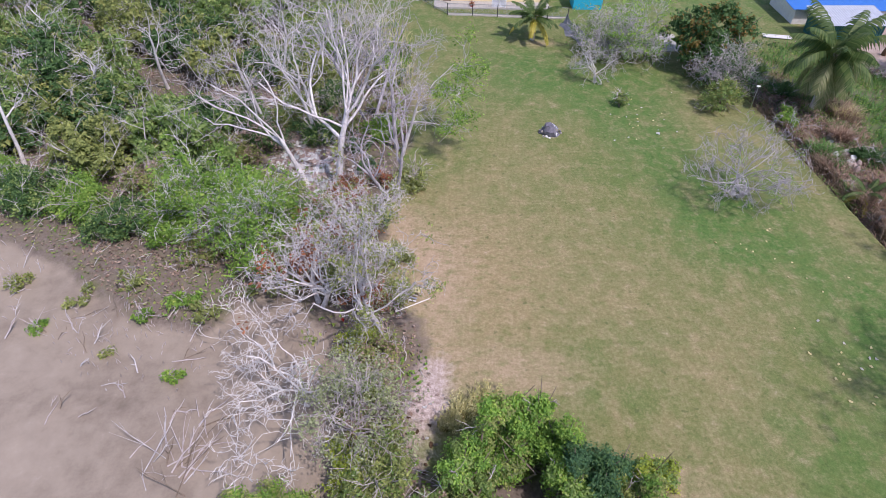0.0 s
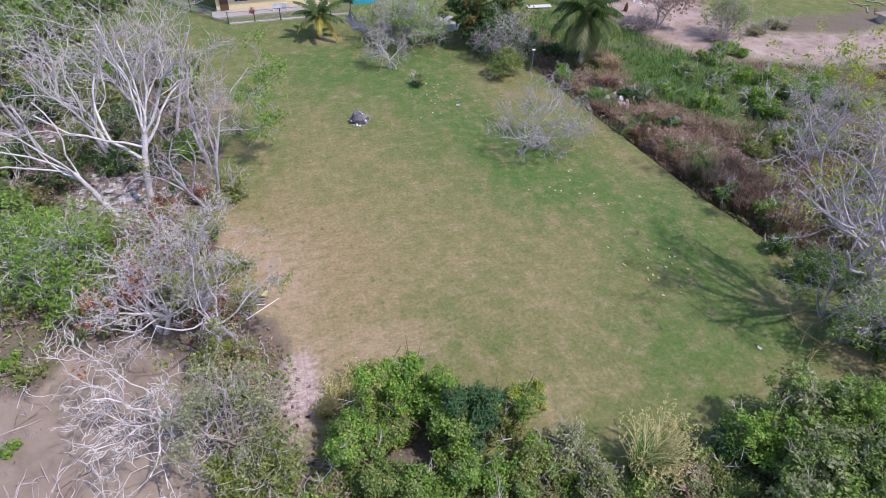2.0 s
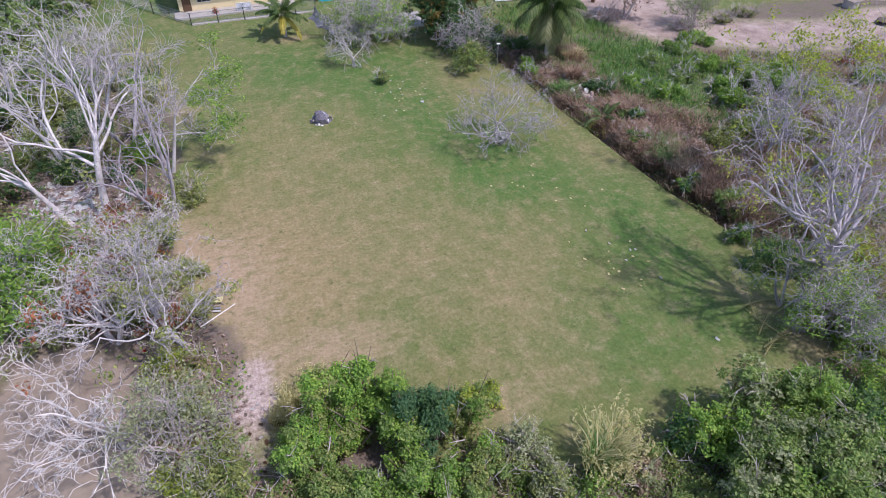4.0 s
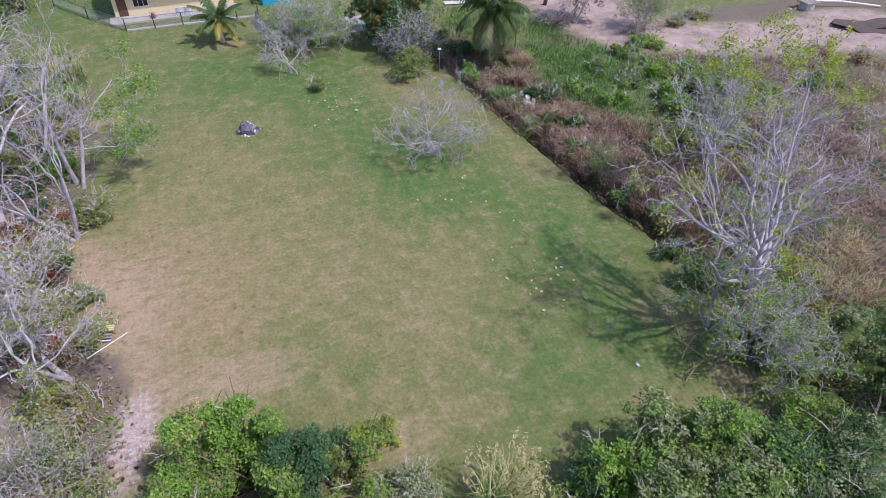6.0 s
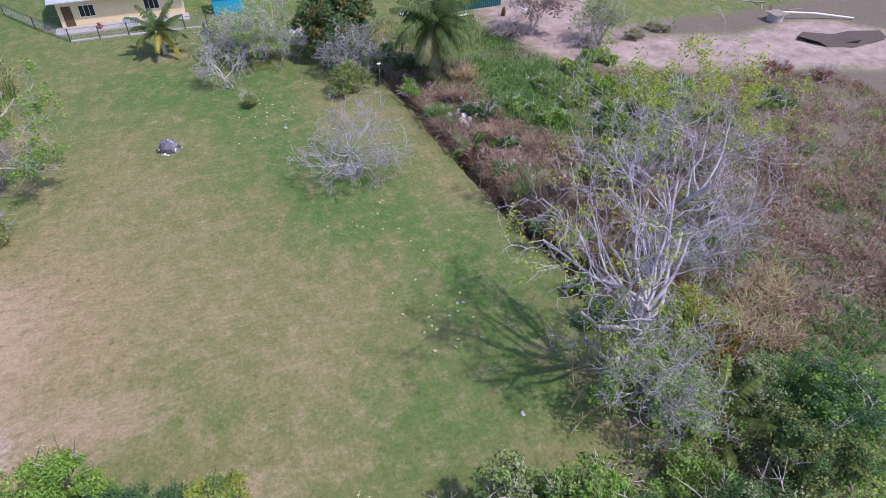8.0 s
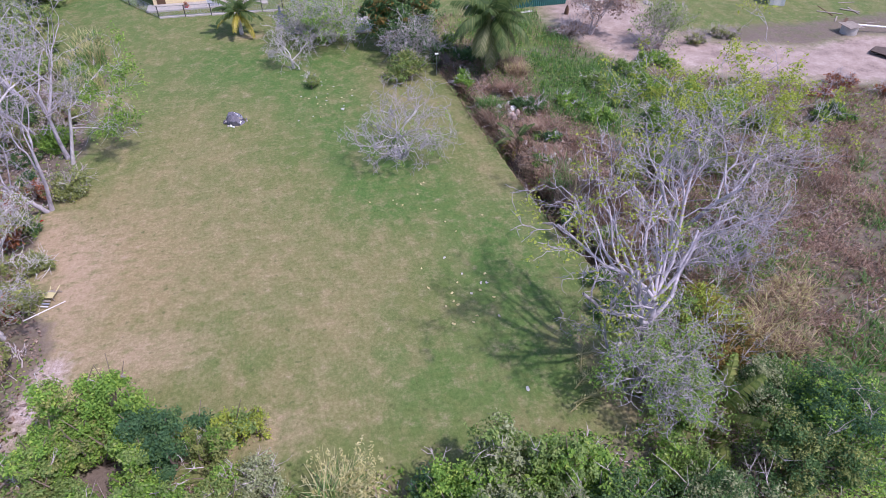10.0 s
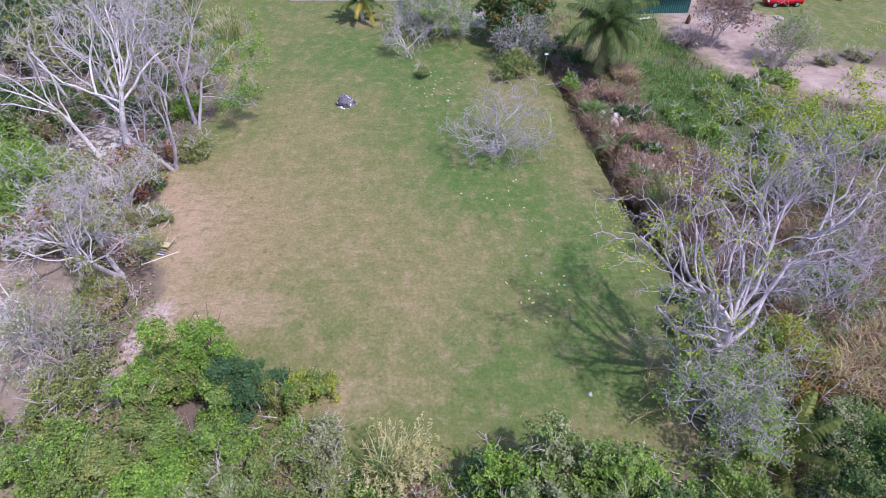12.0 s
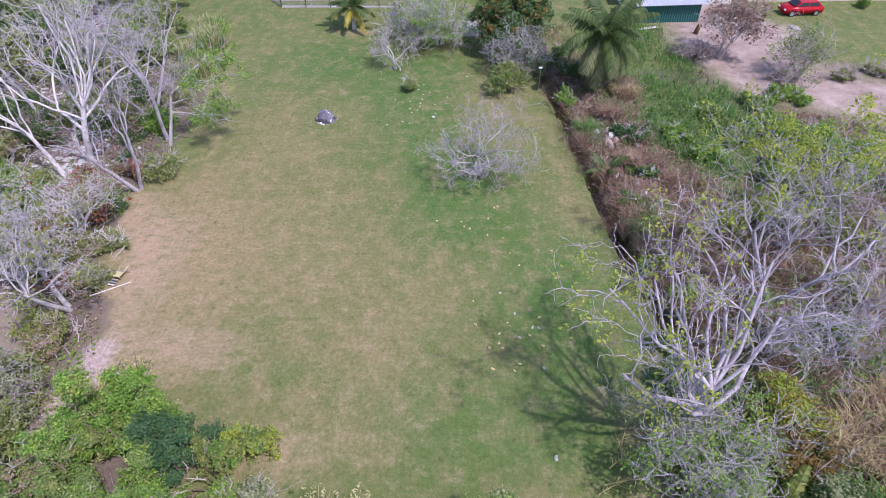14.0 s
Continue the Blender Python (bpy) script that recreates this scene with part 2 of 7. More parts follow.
GLASS_DARK = plain_material("glass_dark", (0.03, 0.035, 0.04), 0.08, wear=0.05)
STONE = plain_material("stone", (0.40, 0.36, 0.33), 0.9, wear=0.4)
STONE_PINK = plain_material("stone_pink", (0.44, 0.34, 0.30), 0.9, wear=0.4)
ASH = plain_material("ash", (0.23, 0.215, 0.26), 0.95, wear=0.45, worn=(0.05, 0.05, 0.06), scale=5.0)
PALE_BITS = plain_material("pale_bits", (0.68, 0.66, 0.64), 0.8, wear=0.3)


# ---- mesh helpers ----
def link_mesh(name, verts, faces, material, parent=None, label="", smooth=False, attrs=None):
    """One mesh object from arrays; faces is an array with a fixed corner count, or a list of such arrays."""
    me = bpy.data.meshes.new(name)
    groups = faces if isinstance(faces, list) else [faces]
    groups = [np.asarray(g, dtype=np.int32) for g in groups if len(g)]
    verts = np.asarray(verts, dtype=np.float32)
    loops = np.concatenate([g.ravel() for g in groups])
    sizes = np.concatenate([np.full(len(g), g.shape[1], dtype=np.int32) for g in groups])
    me.vertices.add(len(verts))
    me.vertices.foreach_set("co", verts.ravel())
    me.loops.add(len(loops))
    me.loops.foreach_set("vertex_index", loops)
    me.polygons.add(len(sizes))
    me.polygons.foreach_set("loop_start", np.concatenate([[0], np.cumsum(sizes)[:-1]]).astype(np.int32))
    me.polygons.foreach_set("use_smooth", np.full(len(sizes), smooth, dtype=bool))
    for key, values in (attrs or {}).items():
        me.attributes.new(key, "FLOAT", "POINT").data.foreach_set("value", np.asarray(values, dtype=np.float32))
    me.update(calc_edges=True)
    me.materials.append(material)
    ob = new(name, me)
    if parent is not None:
        ob.parent = parent
    if label:
        ob["label"] = label
    return ob


def part(name, bm, material, parent, label="", smooth=False):
    """One bmesh as one mesh object under a thing or a part."""
    me = bpy.data.meshes.new(name)
    bm.to_mesh(me)
    bm.free()
    me.materials.append(material)
    if smooth:
        for p in me.polygons:
            p.use_smooth = True
    ob = new(name, me)
    ob.parent = parent
    if label:
        ob["label"] = label
    return ob


def box(bm, x0, y0, z0, x1, y1, z1, bevel=0.0):
    r = bmesh.ops.create_cube(bm, size=1.0)
    vs = r["verts"]
    for v in vs:
        v.co = Vector((x0 + (v.co.x + 0.5) * (x1 - x0), y0 + (v.co.y + 0.5) * (y1 - y0), z0 + (v.co.z + 0.5) * (z1 - z0)))
    if bevel:
        es = {e for v in vs for e in v.link_edges}
        bmesh.ops.bevel(bm, geom=list(es), offset=bevel, segments=1, affect="EDGES", profile=0.5)
    return bm


def thing(name, x, y, z, label, category, group="", turn=0.0, kind=""):
    ob = new(name)
    ob.empty_display_size = 0.2
    ob.matrix_basis = pose(x, y, z, 0, 0, turn)
    return tagged(ob, label, category, group, kind)


def tubes(lines, sides=4):
    """Tapered tubes along lines of (points, radii): all in one pair of arrays."""
    vs, fs, at = [], [], 0
    ang = np.arange(sides) * (2 * math.pi / sides)
    ca, sa = np.cos(ang), np.sin(ang)
    for pts, rad in lines:
        pts = np.asarray(pts)
        k = len(pts)
        tan = np.empty_like(pts)
        tan[1:-1] = pts[2:] - pts[:-2]
        tan[0], tan[-1] = pts[1] - pts[0], pts[-1] - pts[-2]
        tan /= np.linalg.norm(tan, axis=1, keepdims=True) + 1e-9
        ref = np.array([0.31, 0.87, 0.38]) if abs(tan[0][0]) > 0.6 else np.array([0.93, 0.21, 0.30])
        u = np.cross(tan, ref)
        u /= np.linalg.norm(u, axis=1, keepdims=True) + 1e-9
        w = np.cross(tan, u)
        rad = np.asarray(rad)[:, None, None]
        ring = pts[:, None, :] + rad * (u[:, None, :] * ca[None, :, None] + w[:, None, :] * sa[None, :, None])
        vs.append(ring.reshape(-1, 3))
        i = np.arange(k - 1)[:, None] * sides + np.arange(sides)[None, :]
        j = np.arange(k - 1)[:, None] * sides + (np.arange(sides)[None, :] + 1) % sides
        fs.append((np.stack([i, j, j + sides, i + sides], axis=-1) + at).reshape(-1, 4))
        at += k * sides
    return np.concatenate(vs), np.concatenate(fs)


def leaves(points, outward, size, rng, flat=0.5, long=1.7):
    """A folded leaf of two triangles at each point, facing roughly outward."""
    n = len(points)
    nor = outward + rng.normal(0, flat, (n, 3))
    nor /= np.linalg.norm(nor, axis=1, keepdims=True) + 1e-9
    u = np.cross(nor, rng.normal(0, 1, (n, 3)))
    u /= np.linalg.norm(u, axis=1, keepdims=True) + 1e-9
    w = np.cross(nor, u)
    s = (size * rng.uniform(0.6, 1.35, n))[:, None]
    base, tip = points - u * s * long * 0.5, points + u * s * long * 0.5 - nor * s * 0.2
    left, right = points + w * s * 0.5 + nor * s * 0.18, points - w * s * 0.5 + nor * s * 0.18
    v = np.stack([base, left, tip, right], axis=1).reshape(-1, 3)
    i = np.arange(n)[:, None] * 4
    f = np.concatenate([i + np.array([[0, 1, 2]]), i + np.array([[0, 2, 3]])])
    return v, f


def blades(points, height, rng, width=0.03, lean=0.5, drift=(0, 0)):
    """Bent grass blades, three triangles each."""
    n = len(points)
    a = rng.uniform(0, 2 * math.pi, n)
    d = np.stack([np.cos(a), np.sin(a), np.zeros(n)], axis=1)
    side = np.stack([-np.sin(a), np.cos(a), np.zeros(n)], axis=1)
    h = (height * rng.uniform(0.45, 1.25, n))[:, None]
    ln = h * rng.uniform(0.1, 1.0, n)[:, None] * lean
    d = d * ln + np.array([drift[0], drift[1], 0.0]) * h
    w = side * (width * rng.uniform(0.6, 1.4, n))[:, None]
    up = np.array([0, 0, 1.0])
    b0, b1 = points - w, points + w
    m = points + d * 0.4 + up * h * 0.62
    t = points + d + up * h * rng.uniform(0.75, 1.0, n)[:, None]
    v = np.stack([b0, b1, m - w * 0.8, m + w * 0.8, t], axis=1).reshape(-1, 3)
    i = np.arange(n)[:, None] * 5
    f = np.concatenate([i + np.array([[0, 1, 3]]), i + np.array([[0, 3, 2]]), i + np.array([[2, 3, 4]])])
    return v, f


# ---- plants ----
def grow(rng, p, d, length, radius, level, top, lines, tips, spread=0.75, kids=4, wander=0.16, lift=0.12, first=0.3, ratio=0.66):
    """One limb and, by recursion, all that it carries."""
    steps = 6 if level < 2 else (4 if level < top else 3)
    pts, rad = [p], [radius]
    q, e = p.copy(), d / np.linalg.norm(d)
    end = radius * (0.55 if level < top else 0.35)
    bend = wander * (1.0 if level < 2 else 1.6)
    for s in range(steps):
        e = e + rng.normal(0, bend, 3) + np.array([0, 0, lift * (0.6 if level else 1.0)])
        e /= np.linalg.norm(e)
        q = q + e * (length / steps)
        pts.append(q.copy())
        rad.append(radius + (end - radius) * (s + 1) / steps)
    lines[min(level, 3)].append((np.array(pts), np.array(rad)))
    if level == top:
        tips.append((q.copy(), e.copy()))
        return
    count = max(2, int(round(kids + rng.uniform(-0.8, 0.8))))
    for c in range(count):
        f = first + (1 - first) * (c + rng.uniform(0.2, 1.0)) / count
        f = min(f, 1.0)
        i = min(int(f * steps), steps - 1)
        at = pts[i] + (pts[i + 1] - pts[i]) * (f * steps - i)
        t = pts[i + 1] - pts[i]
        t /= np.linalg.norm(t)
        o = rng.normal(0, 1, 3)
        o -= t * np.dot(o, t)
        o /= np.linalg.norm(o)
        nd = t + o * spread * rng.uniform(0.6, 1.25)
        grow(rng, at, nd, length * ratio * rng.uniform(0.7, 1.2), max((radius + (end - radius) * f) * rng.uniform(0.5, 0.7), 0.016), level + 1, top, lines, tips,
             spread, kids, wander, lift, 0.25, ratio)


def tree(name, x, y, z, label, seed, height=9.0, trunk=3.0, radius=0.22, stems=1, limbs=5, fan=0.9, lean=(0, 0), top=4, kids=4, bark=BARK_PALE, twig=None,
         leaf=None, leaf_count=0, leaf_size=0.12, lift=0.08, spread=0.85, limb_share=0.55, category="tree", leaf_label="", low=0.0, group="", wander=0.22, leaf_box=None, ratio=0.66, aims=None, fork=0.3):
    """A tree: one or more tapered trunks, limbs that fan out of them, twigs and, where it has any, leaves."""
    rng = np.random.default_rng(seed)
    root = thing(name, x, y, z, label, category, group)
    lines, tips = {0: [], 1: [], 2: [], 3: []}, []
    for s in range(stems):
        a = rng.uniform(0, 2 * math.pi) + s * 2 * math.pi / max(stems, 1)
        off = 0.0 if stems == 1 else radius * 1.3
        p = np.array([math.cos(a) * off, math.sin(a) * off, -0.15])
        d = np.array([lean[0], lean[1], 1.0]) + (0 if stems == 1 else 0.45) * np.array([math.cos(a), math.sin(a), 0])
        d /= np.linalg.norm(d)
        pts, rad, q, e = [p], [radius * 1.35], p.copy(), d.copy()
        for k in range(6):
            e = e + rng.normal(0, 0.05, 3)
            e /= np.linalg.norm(e)
            q = q + e * (trunk * rng.uniform(0.9, 1.1) + 0.15) / 6
            pts.append(q.copy())
            rad.append(radius * (1.1 - 0.45 * (k + 1) / 6))
        lines[0].append((np.array(pts), np.array(rad)))
        reach = (height - trunk) * limb_share
        for ax, ay, az in (aims or [])[s::stems]:
            aim = np.array([ax, ay, az], float)
            k = int(rng.integers(4, 7))
            far = np.linalg.norm(aim)
            grow(rng, pts[k].copy(), aim / far - np.array([0, 0, lift * 2]), far * 0.78, rad[k] * rng.uniform(0.45, 0.62), 1, top, lines, tips, spread, kids, wander, lift, fork, ratio)
        for l in range(0 if aims else limbs):
            b = 2 * math.pi * (l + rng.uniform(-0.3, 0.3)) / limbs + a
            tilt = fan * rng.uniform(0.55, 1.15)
            nd = np.array([math.cos(b) * tilt + lean[0], math.sin(b) * tilt + lean[1], 1.0 - low * rng.uniform(0, 1)])
            k = int(rng.integers(4, 7)) if l else 6
            grow(rng, pts[k].copy(), nd, reach * rng.uniform(0.8, 1.2), rad[k] * rng.uniform(0.5, 0.72), 1, top, lines, tips, spread, kids, wander, lift, fork, ratio)
    for ln in lines[0]:
        v, f = tubes([ln], 8)
        link_mesh("trunk", v, f, bark, root, smooth=True)
    for ln in lines[1]:
        v, f = tubes([ln], 6)
        link_mesh("limb", v, f, bark, root, smooth=True)
    v1, f1 = tubes(lines[2], 4)
    v2, f2 = tubes(lines[3], 3)
    link_mesh("twig_crown", np.concatenate([v1, v2]), np.concatenate([f1, f2 + len(v1)]), twig or bark, root, smooth=True)["kind"] = "stuff"
    if leaf is not None and leaf_count:
        tp = np.array([t[0] for t in tips])
        if leaf_box:
            keep = np.ones(len(tp), bool)
            for ax, (lo, hi) in enumerate(leaf_box):
                keep &= (tp[:, ax] >= lo) & (tp[:, ax] <= hi)
            tp = tp[keep] if keep.any() else tp
        # leaves gather on some boughs and leave others bare
        pick = tp[rng.integers(0, len(tp), max(4, leaf_count // 14))]
        c = pick[rng.integers(0, len(pick), leaf_count)] + rng.normal(0, 0.22, (leaf_count, 3))
        out = np.tile(np.array([[0.1, -0.05, 0.8]]), (leaf_count, 1))
        lv, lf = leaves(c, out, leaf_size, rng, 0.6)
        link_mesh("foliage", lv, lf, leaf, root, leaf_label)["kind"] = "stuff"
    return root


def shrub(name, x, y, z, label, seed, rx=1.0, ry=1.0, h=1.5, count=3000, size=0.12, leaf=LEAF_FRESH, lobes=0, bark=BARK_BROWN, twigs=0, category="shrub",
          group="", second=None, share=0.25, open_air=0.0, bare=BARK_TWIG, grain=9, low=0.12):
    """A bush: stems that rise from the base into many ragged lobes, each a loose shell of leaf sprays."""
    rng = np.random.default_rng(seed)
    root = thing(name, x, y, z, label, category, group)
    lobes = lobes or int(12 + 3 * rx * ry)
    u = rng.uniform(0, 1, lobes)
    a, r = rng.uniform(0, 2 * math.pi, lobes), np.sqrt(rng.uniform(0, 1, lobes)) * 0.82
    wob = 1 + 0.28 * np.sin(2 * a + rng.uniform(0, 6)) + 0.2 * np.sin(3 * a + rng.uniform(0, 6))
    zz = low + (1 - low) * u ** 0.7 * (1 - 0.6 * r ** 2) * rng.uniform(0.75, 1.0, lobes)
    cen = np.stack([np.cos(a) * r * rx * wob, np.sin(a) * r * ry * wob, zz * h * 0.88], axis=1)
    rad = rng.uniform(0.16, 0.40, lobes) * (0.5 * min(rx, ry) + 0.25 * min(h, 3.0))
    stems = []
    for k in range(min(lobes, 16)):
        p0 = np.array([rng.normal(0, 0.12) * rx, rng.normal(0, 0.12) * ry, -0.1])
        m = (p0 + cen[k]) / 2 + rng.normal(0, 0.08, 3) * h
        stems.append((np.array([p0, m, cen[k], cen[k] + (cen[k] - m) * 0.5]), np.array([0.05, 0.035, 0.022, 0.008]) * (0.5 + h * 0.2)))
    v, f = tubes(stems, 5)
    link_mesh("woody_base", v, f, bark, root, smooth=True)["kind"] = "stuff"

    def sprays(total):
        m = max(8, total // grain)
        which = rng.choice(lobes, m, p=rad ** 2 / (rad ** 2).sum())
        o = rng.normal(0, 1, (m, 3))
        o[:, 2] = o[:, 2] * 0.8 + 0.3
        o /= np.linalg.norm(o, axis=1, keepdims=True)
        spot = cen[which] + o * (rad[which] * rng.uniform(0.5, 1.3 + open_air, m))[:, None]
        spot[:, 2] = np.maximum(spot[:, 2], 0.05)
        idx = rng.integers(0, m, total)
        pts = spot[idx] + rng.normal(0, 1, (total, 3)) * (0.09 + 0.1 * rad[which[idx]])[:, None] * np.array([1, 1, 0.75])
        pts[:, 2] = np.maximum(pts[:, 2], 0.03)
        return pts, o[idx] * 0.7 + np.array([0.1, -0.1, 0.55])

    n2 = int(count * share) if second is not None else 0
    pts, out = sprays(count - n2)
    v, f = leaves(pts, out, size, rng)
    link_mesh("foliage", v, f, leaf, root)["kind"] = "stuff"
    if n2:
        pts, out = sprays(n2)
        v, f = leaves(pts + out * 0.06, out, size * 1.05, rng)
        link_mesh("sprig_foliage", v, f, second, root)["kind"] = "stuff"
    if twigs:
        lines = []
        for k in range(twigs):
            c = cen[rng.integers(0, lobes)]
            o = rng.normal(0, 1, 3) + np.array([0, 0, 0.6])
            o /= np.linalg.norm(o)
            ln = rng.uniform(0.6, 1.3) * min(rx, ry, h) * 0.75
            p1 = c + o * ln * 0.5 + rng.normal(0, 0.08, 3)
            p2 = c + o * ln + rng.normal(0, 0.16, 3)
            lines.append((np.array([c, p1, p2]), np.array([0.03, 0.02, 0.008])))
            for j in range(4):
                s = p1 + (p2 - p1) * rng.uniform(-0.3, 0.9)
                e = s + (o + rng.normal(0, 0.7, 3)) * ln * 0.35
                lines.append((np.array([s, (s + e) / 2 + rng.normal(0, 0.03, 3), e]), np.array([0.015, 0.011, 0.005])))
        v, f = tubes(lines, 3)
        link_mesh("twig_tangle", v, f, bare, root, "bare grey twigs")["kind"] = "stuff"
    return root


def grass_clump(name, x, y, z, label, seed, r=0.8, h=1.4, count=900, mat=BLADE_STRAW, width=0.02, second=None, lean=0.7, category="grass", group=""):
    rng = np.random.default_rng(seed)
    root = thing(name, x, y, z, label, category, group)
    for mt, num, part_name in ((mat, count if second is None else int(count * 0.6), "blade"), (second, int(count * 0.4), "green_blade")):
        if mt is None:
            continue
        a, q = rng.uniform(0, 2 * math.pi, num), np.sqrt(rng.uniform(0, 1, num)) * r
        p = np.stack([np.cos(a) * q, np.sin(a) * q * 0.8, np.zeros(num)], axis=1)
        v, f = blades(p, h, rng, width, lean)
        link_mesh(part_name, v, f, mt, root)["kind"] = "stuff"
    return root


def plume_grass(name, x, y, z, label, seed, r=0.8, h=3.0, count=420, mats=(BLADE_STRAW, BLADE_GREEN), category="grass"):
    """Tall cane grass: ribbons that rise steeply and arch over at the tip."""
    rng = np.random.default_rng(seed)
    root = thing(name, x, y, z, label, category)
    for mt, num, pn, hk in ((mats[0], int(count * 0.5), "straw_plume", 1.0), (mats[1], int(count * 0.5), "green_blade", 0.85)):
        vs, fs, at, heads = [], [], 0, []
        for k in range(num):
            a, q = rng.uniform(0, 6.283), math.sqrt(rng.uniform(0, 1)) * r
            p = np.array([math.cos(a) * q, math.sin(a) * q * 0.8, 0.0])
            b = rng.normal(0.0, 1.3)
            d, sd = np.array([math.cos(b), math.sin(b), 0]), np.array([-math.sin(b), math.cos(b), 0])
            hh, el, n = h * hk * rng.uniform(0.45, 1.1), 1.5 - rng.uniform(0, 0.2), 8
            w = rng.uniform(0.016, 0.036)
            ring = []
            for i in range(n + 1):
                t = i / n
                ww = w * (1 - 0.2 * t if t < 0.6 else (1 - t) * 2.0 + 0.1)
                ring += [p - sd * ww, p + sd * ww]
                p = p + (d * math.cos(el) + np.array([0, 0, math.sin(el)])) * hh / n
                el -= 0.03 + 0.62 * t * t * rng.uniform(0.4, 1.4)
            heads.append(p.copy())
            vs.append(np.array(ring))
            i = np.arange(n)[:, None] * 2
            fs.append(np.concatenate([i, i + 1, i + 3, i + 2], axis=1) + at)
            at += 2 * (n + 1)
        link_mesh(pn, np.concatenate(vs), np.concatenate(fs), mt, root)["kind"] = "stuff"
        if pn == "straw_plume":
            tip = np.repeat(np.array(heads[::2]), 9, axis=0)
            tip = tip + rng.normal(0, 1, tip.shape) * np.array([0.05, 0.05, 0.2])
            v, f = leaves(tip, np.tile([[0.3, -0.3, 1.0]], (len(tip), 1)), 0.05, rng, 0.5, 3.2)
            link_mesh("seed_plume", v, f, mt, root)["kind"] = "stuff"
    return root


def palm(name, x, y, z, label, seed, sag=0.3, trunk=3.0, radius=0.16, fronds=16, length=2.6, mat=FROND, old=None, lean=(0, 0), droop=0.9, upright=0.0, group="", leaflet=0.5, oldest=0.62, trunk_mat=BARK_GREY):
    """A coconut palm: ringed trunk and arching fronds, each with its two rows of leaflets."""
    rng = np.random.default_rng(seed)
    root = thing(name, x, y, z, label, "palm tree", group)
    k = 14
    pts = np.array([[lean[0] * (i / k) ** 1.5, lean[1] * (i / k) ** 1.5, -0.15 + (trunk + 0.15) * i / k] for i in range(k + 1)])
    rad = np.array([radius * (1.5 - 0.6 * (i / k) ** 0.4) * (1.0 + 0.05 * (i % 2)) for i in range(k + 1)])
    v, f = tubes([(pts, rad)], 10)
    link_mesh("trunk", v, f, trunk_mat, root, smooth=True)
    crown = pts[-1]
    for i in range(fronds):
        a = i * 2.399 + rng.uniform(-0.2, 0.2)
        age = i / fronds
        e0 = 1.25 - (1.25 + sag) * age + upright
        ln = length * rng.uniform(0.85, 1.1)
        n = 14
        p, el, spine = crown.copy(), e0, [crown.copy()]
        for s in range(n):
            el -= droop * (0.6 + 0.9 * s / n) / n * (1.6 if age > 0.35 else 1.0)
            p = p + np.array([math.cos(a) * math.cos(el), math.sin(a) * math.cos(el), math.sin(el)]) * ln / n
            spine.append(p.copy())
        spine = np.array(spine)
        rv, rf = tubes([(spine, np.linspace(0.035, 0.006, n + 1))], 4)
        side = np.array([-math.sin(a), math.cos(a), 0.0])
        m = 30
        vs, fs = [rv], []
        tri, at = [], len(rv)
        for j in range(m):
            u = 0.14 + 0.85 * j / m
            b = u * n
            bi = min(int(b), n - 1)
            c = spine[bi] + (spine[bi + 1] - spine[bi]) * (b - bi)
            t = spine[bi + 1] - spine[bi]
            t = t / np.linalg.norm(t)
            ll = leaflet * length / 2.6 * (math.sin(math.pi * min(1.0, 0.22 + 0.72 * u)) ** 0.7) * rng.uniform(0.85, 1.1)
            for sg in (-1, 1):
                dd = side * sg * 0.75 + t * 0.55 + np.array([0, 0, -0.35 - 0.25 * rng.uniform()])
                dd = dd / np.linalg.norm(dd)
                w = t * 0.035 * length / 2.6
                mid = c + dd * ll * 0.55
                tip = c + dd * ll + np.array([0, 0, -0.25 * ll])
                vs.append(np.array([c - w, c + w, mid + w * 1.1, mid - w * 1.1, tip]))
                tri += [(at, at + 1, at + 2), (at, at + 2, at + 3), (at + 3, at + 2, at + 4)]
                at += 5
        link_mesh("frond", np.concatenate(vs), [rf, np.array(tri)], old if (old is not None and age > oldest) else mat, root, "yellowing palm frond" if (old is not None and age > oldest) else "")
    return root


# ---- the ground ----
DITCH_Y = np.array([-200.0, 6, 10, 14, 19, 23, 26, 30, 34.5, 42.3, 52.8, 60, 300])
DITCH_X = np.array([29.4, 29.4, 30.0, 31.3, 30.7, 29.7, 29.0, 28.6, 28.2, 27.5, 26.8, 26.5, 26.5])
EDGE_Y = np.array([-200.0, 9, 12, 15.6, 18.6, 21, 24, 26.5, 30, 35, 37, 42, 50, 57, 66, 80, 300])
EDGE_X = np.array([1.0, 1.0, 0.5, -0.6, -1.0, -0.4, -1.2, -3.0, -3.8, -3.2, -2.6, -2.4, -2.8, -2.6, -4.0, -7.0, -7.0])
SHORE_X = np.array([-300.0, -60, -40, -27, -22, -16.5, -12.6, -11, -8.0, -5.0, -3.2, -2.6, -2.0, 300])
SHORE_Y = np.array([34.0, 34, 33, 30, 28, 24, 23, 26, 26, 22, 18.5, 14, -20, -20])


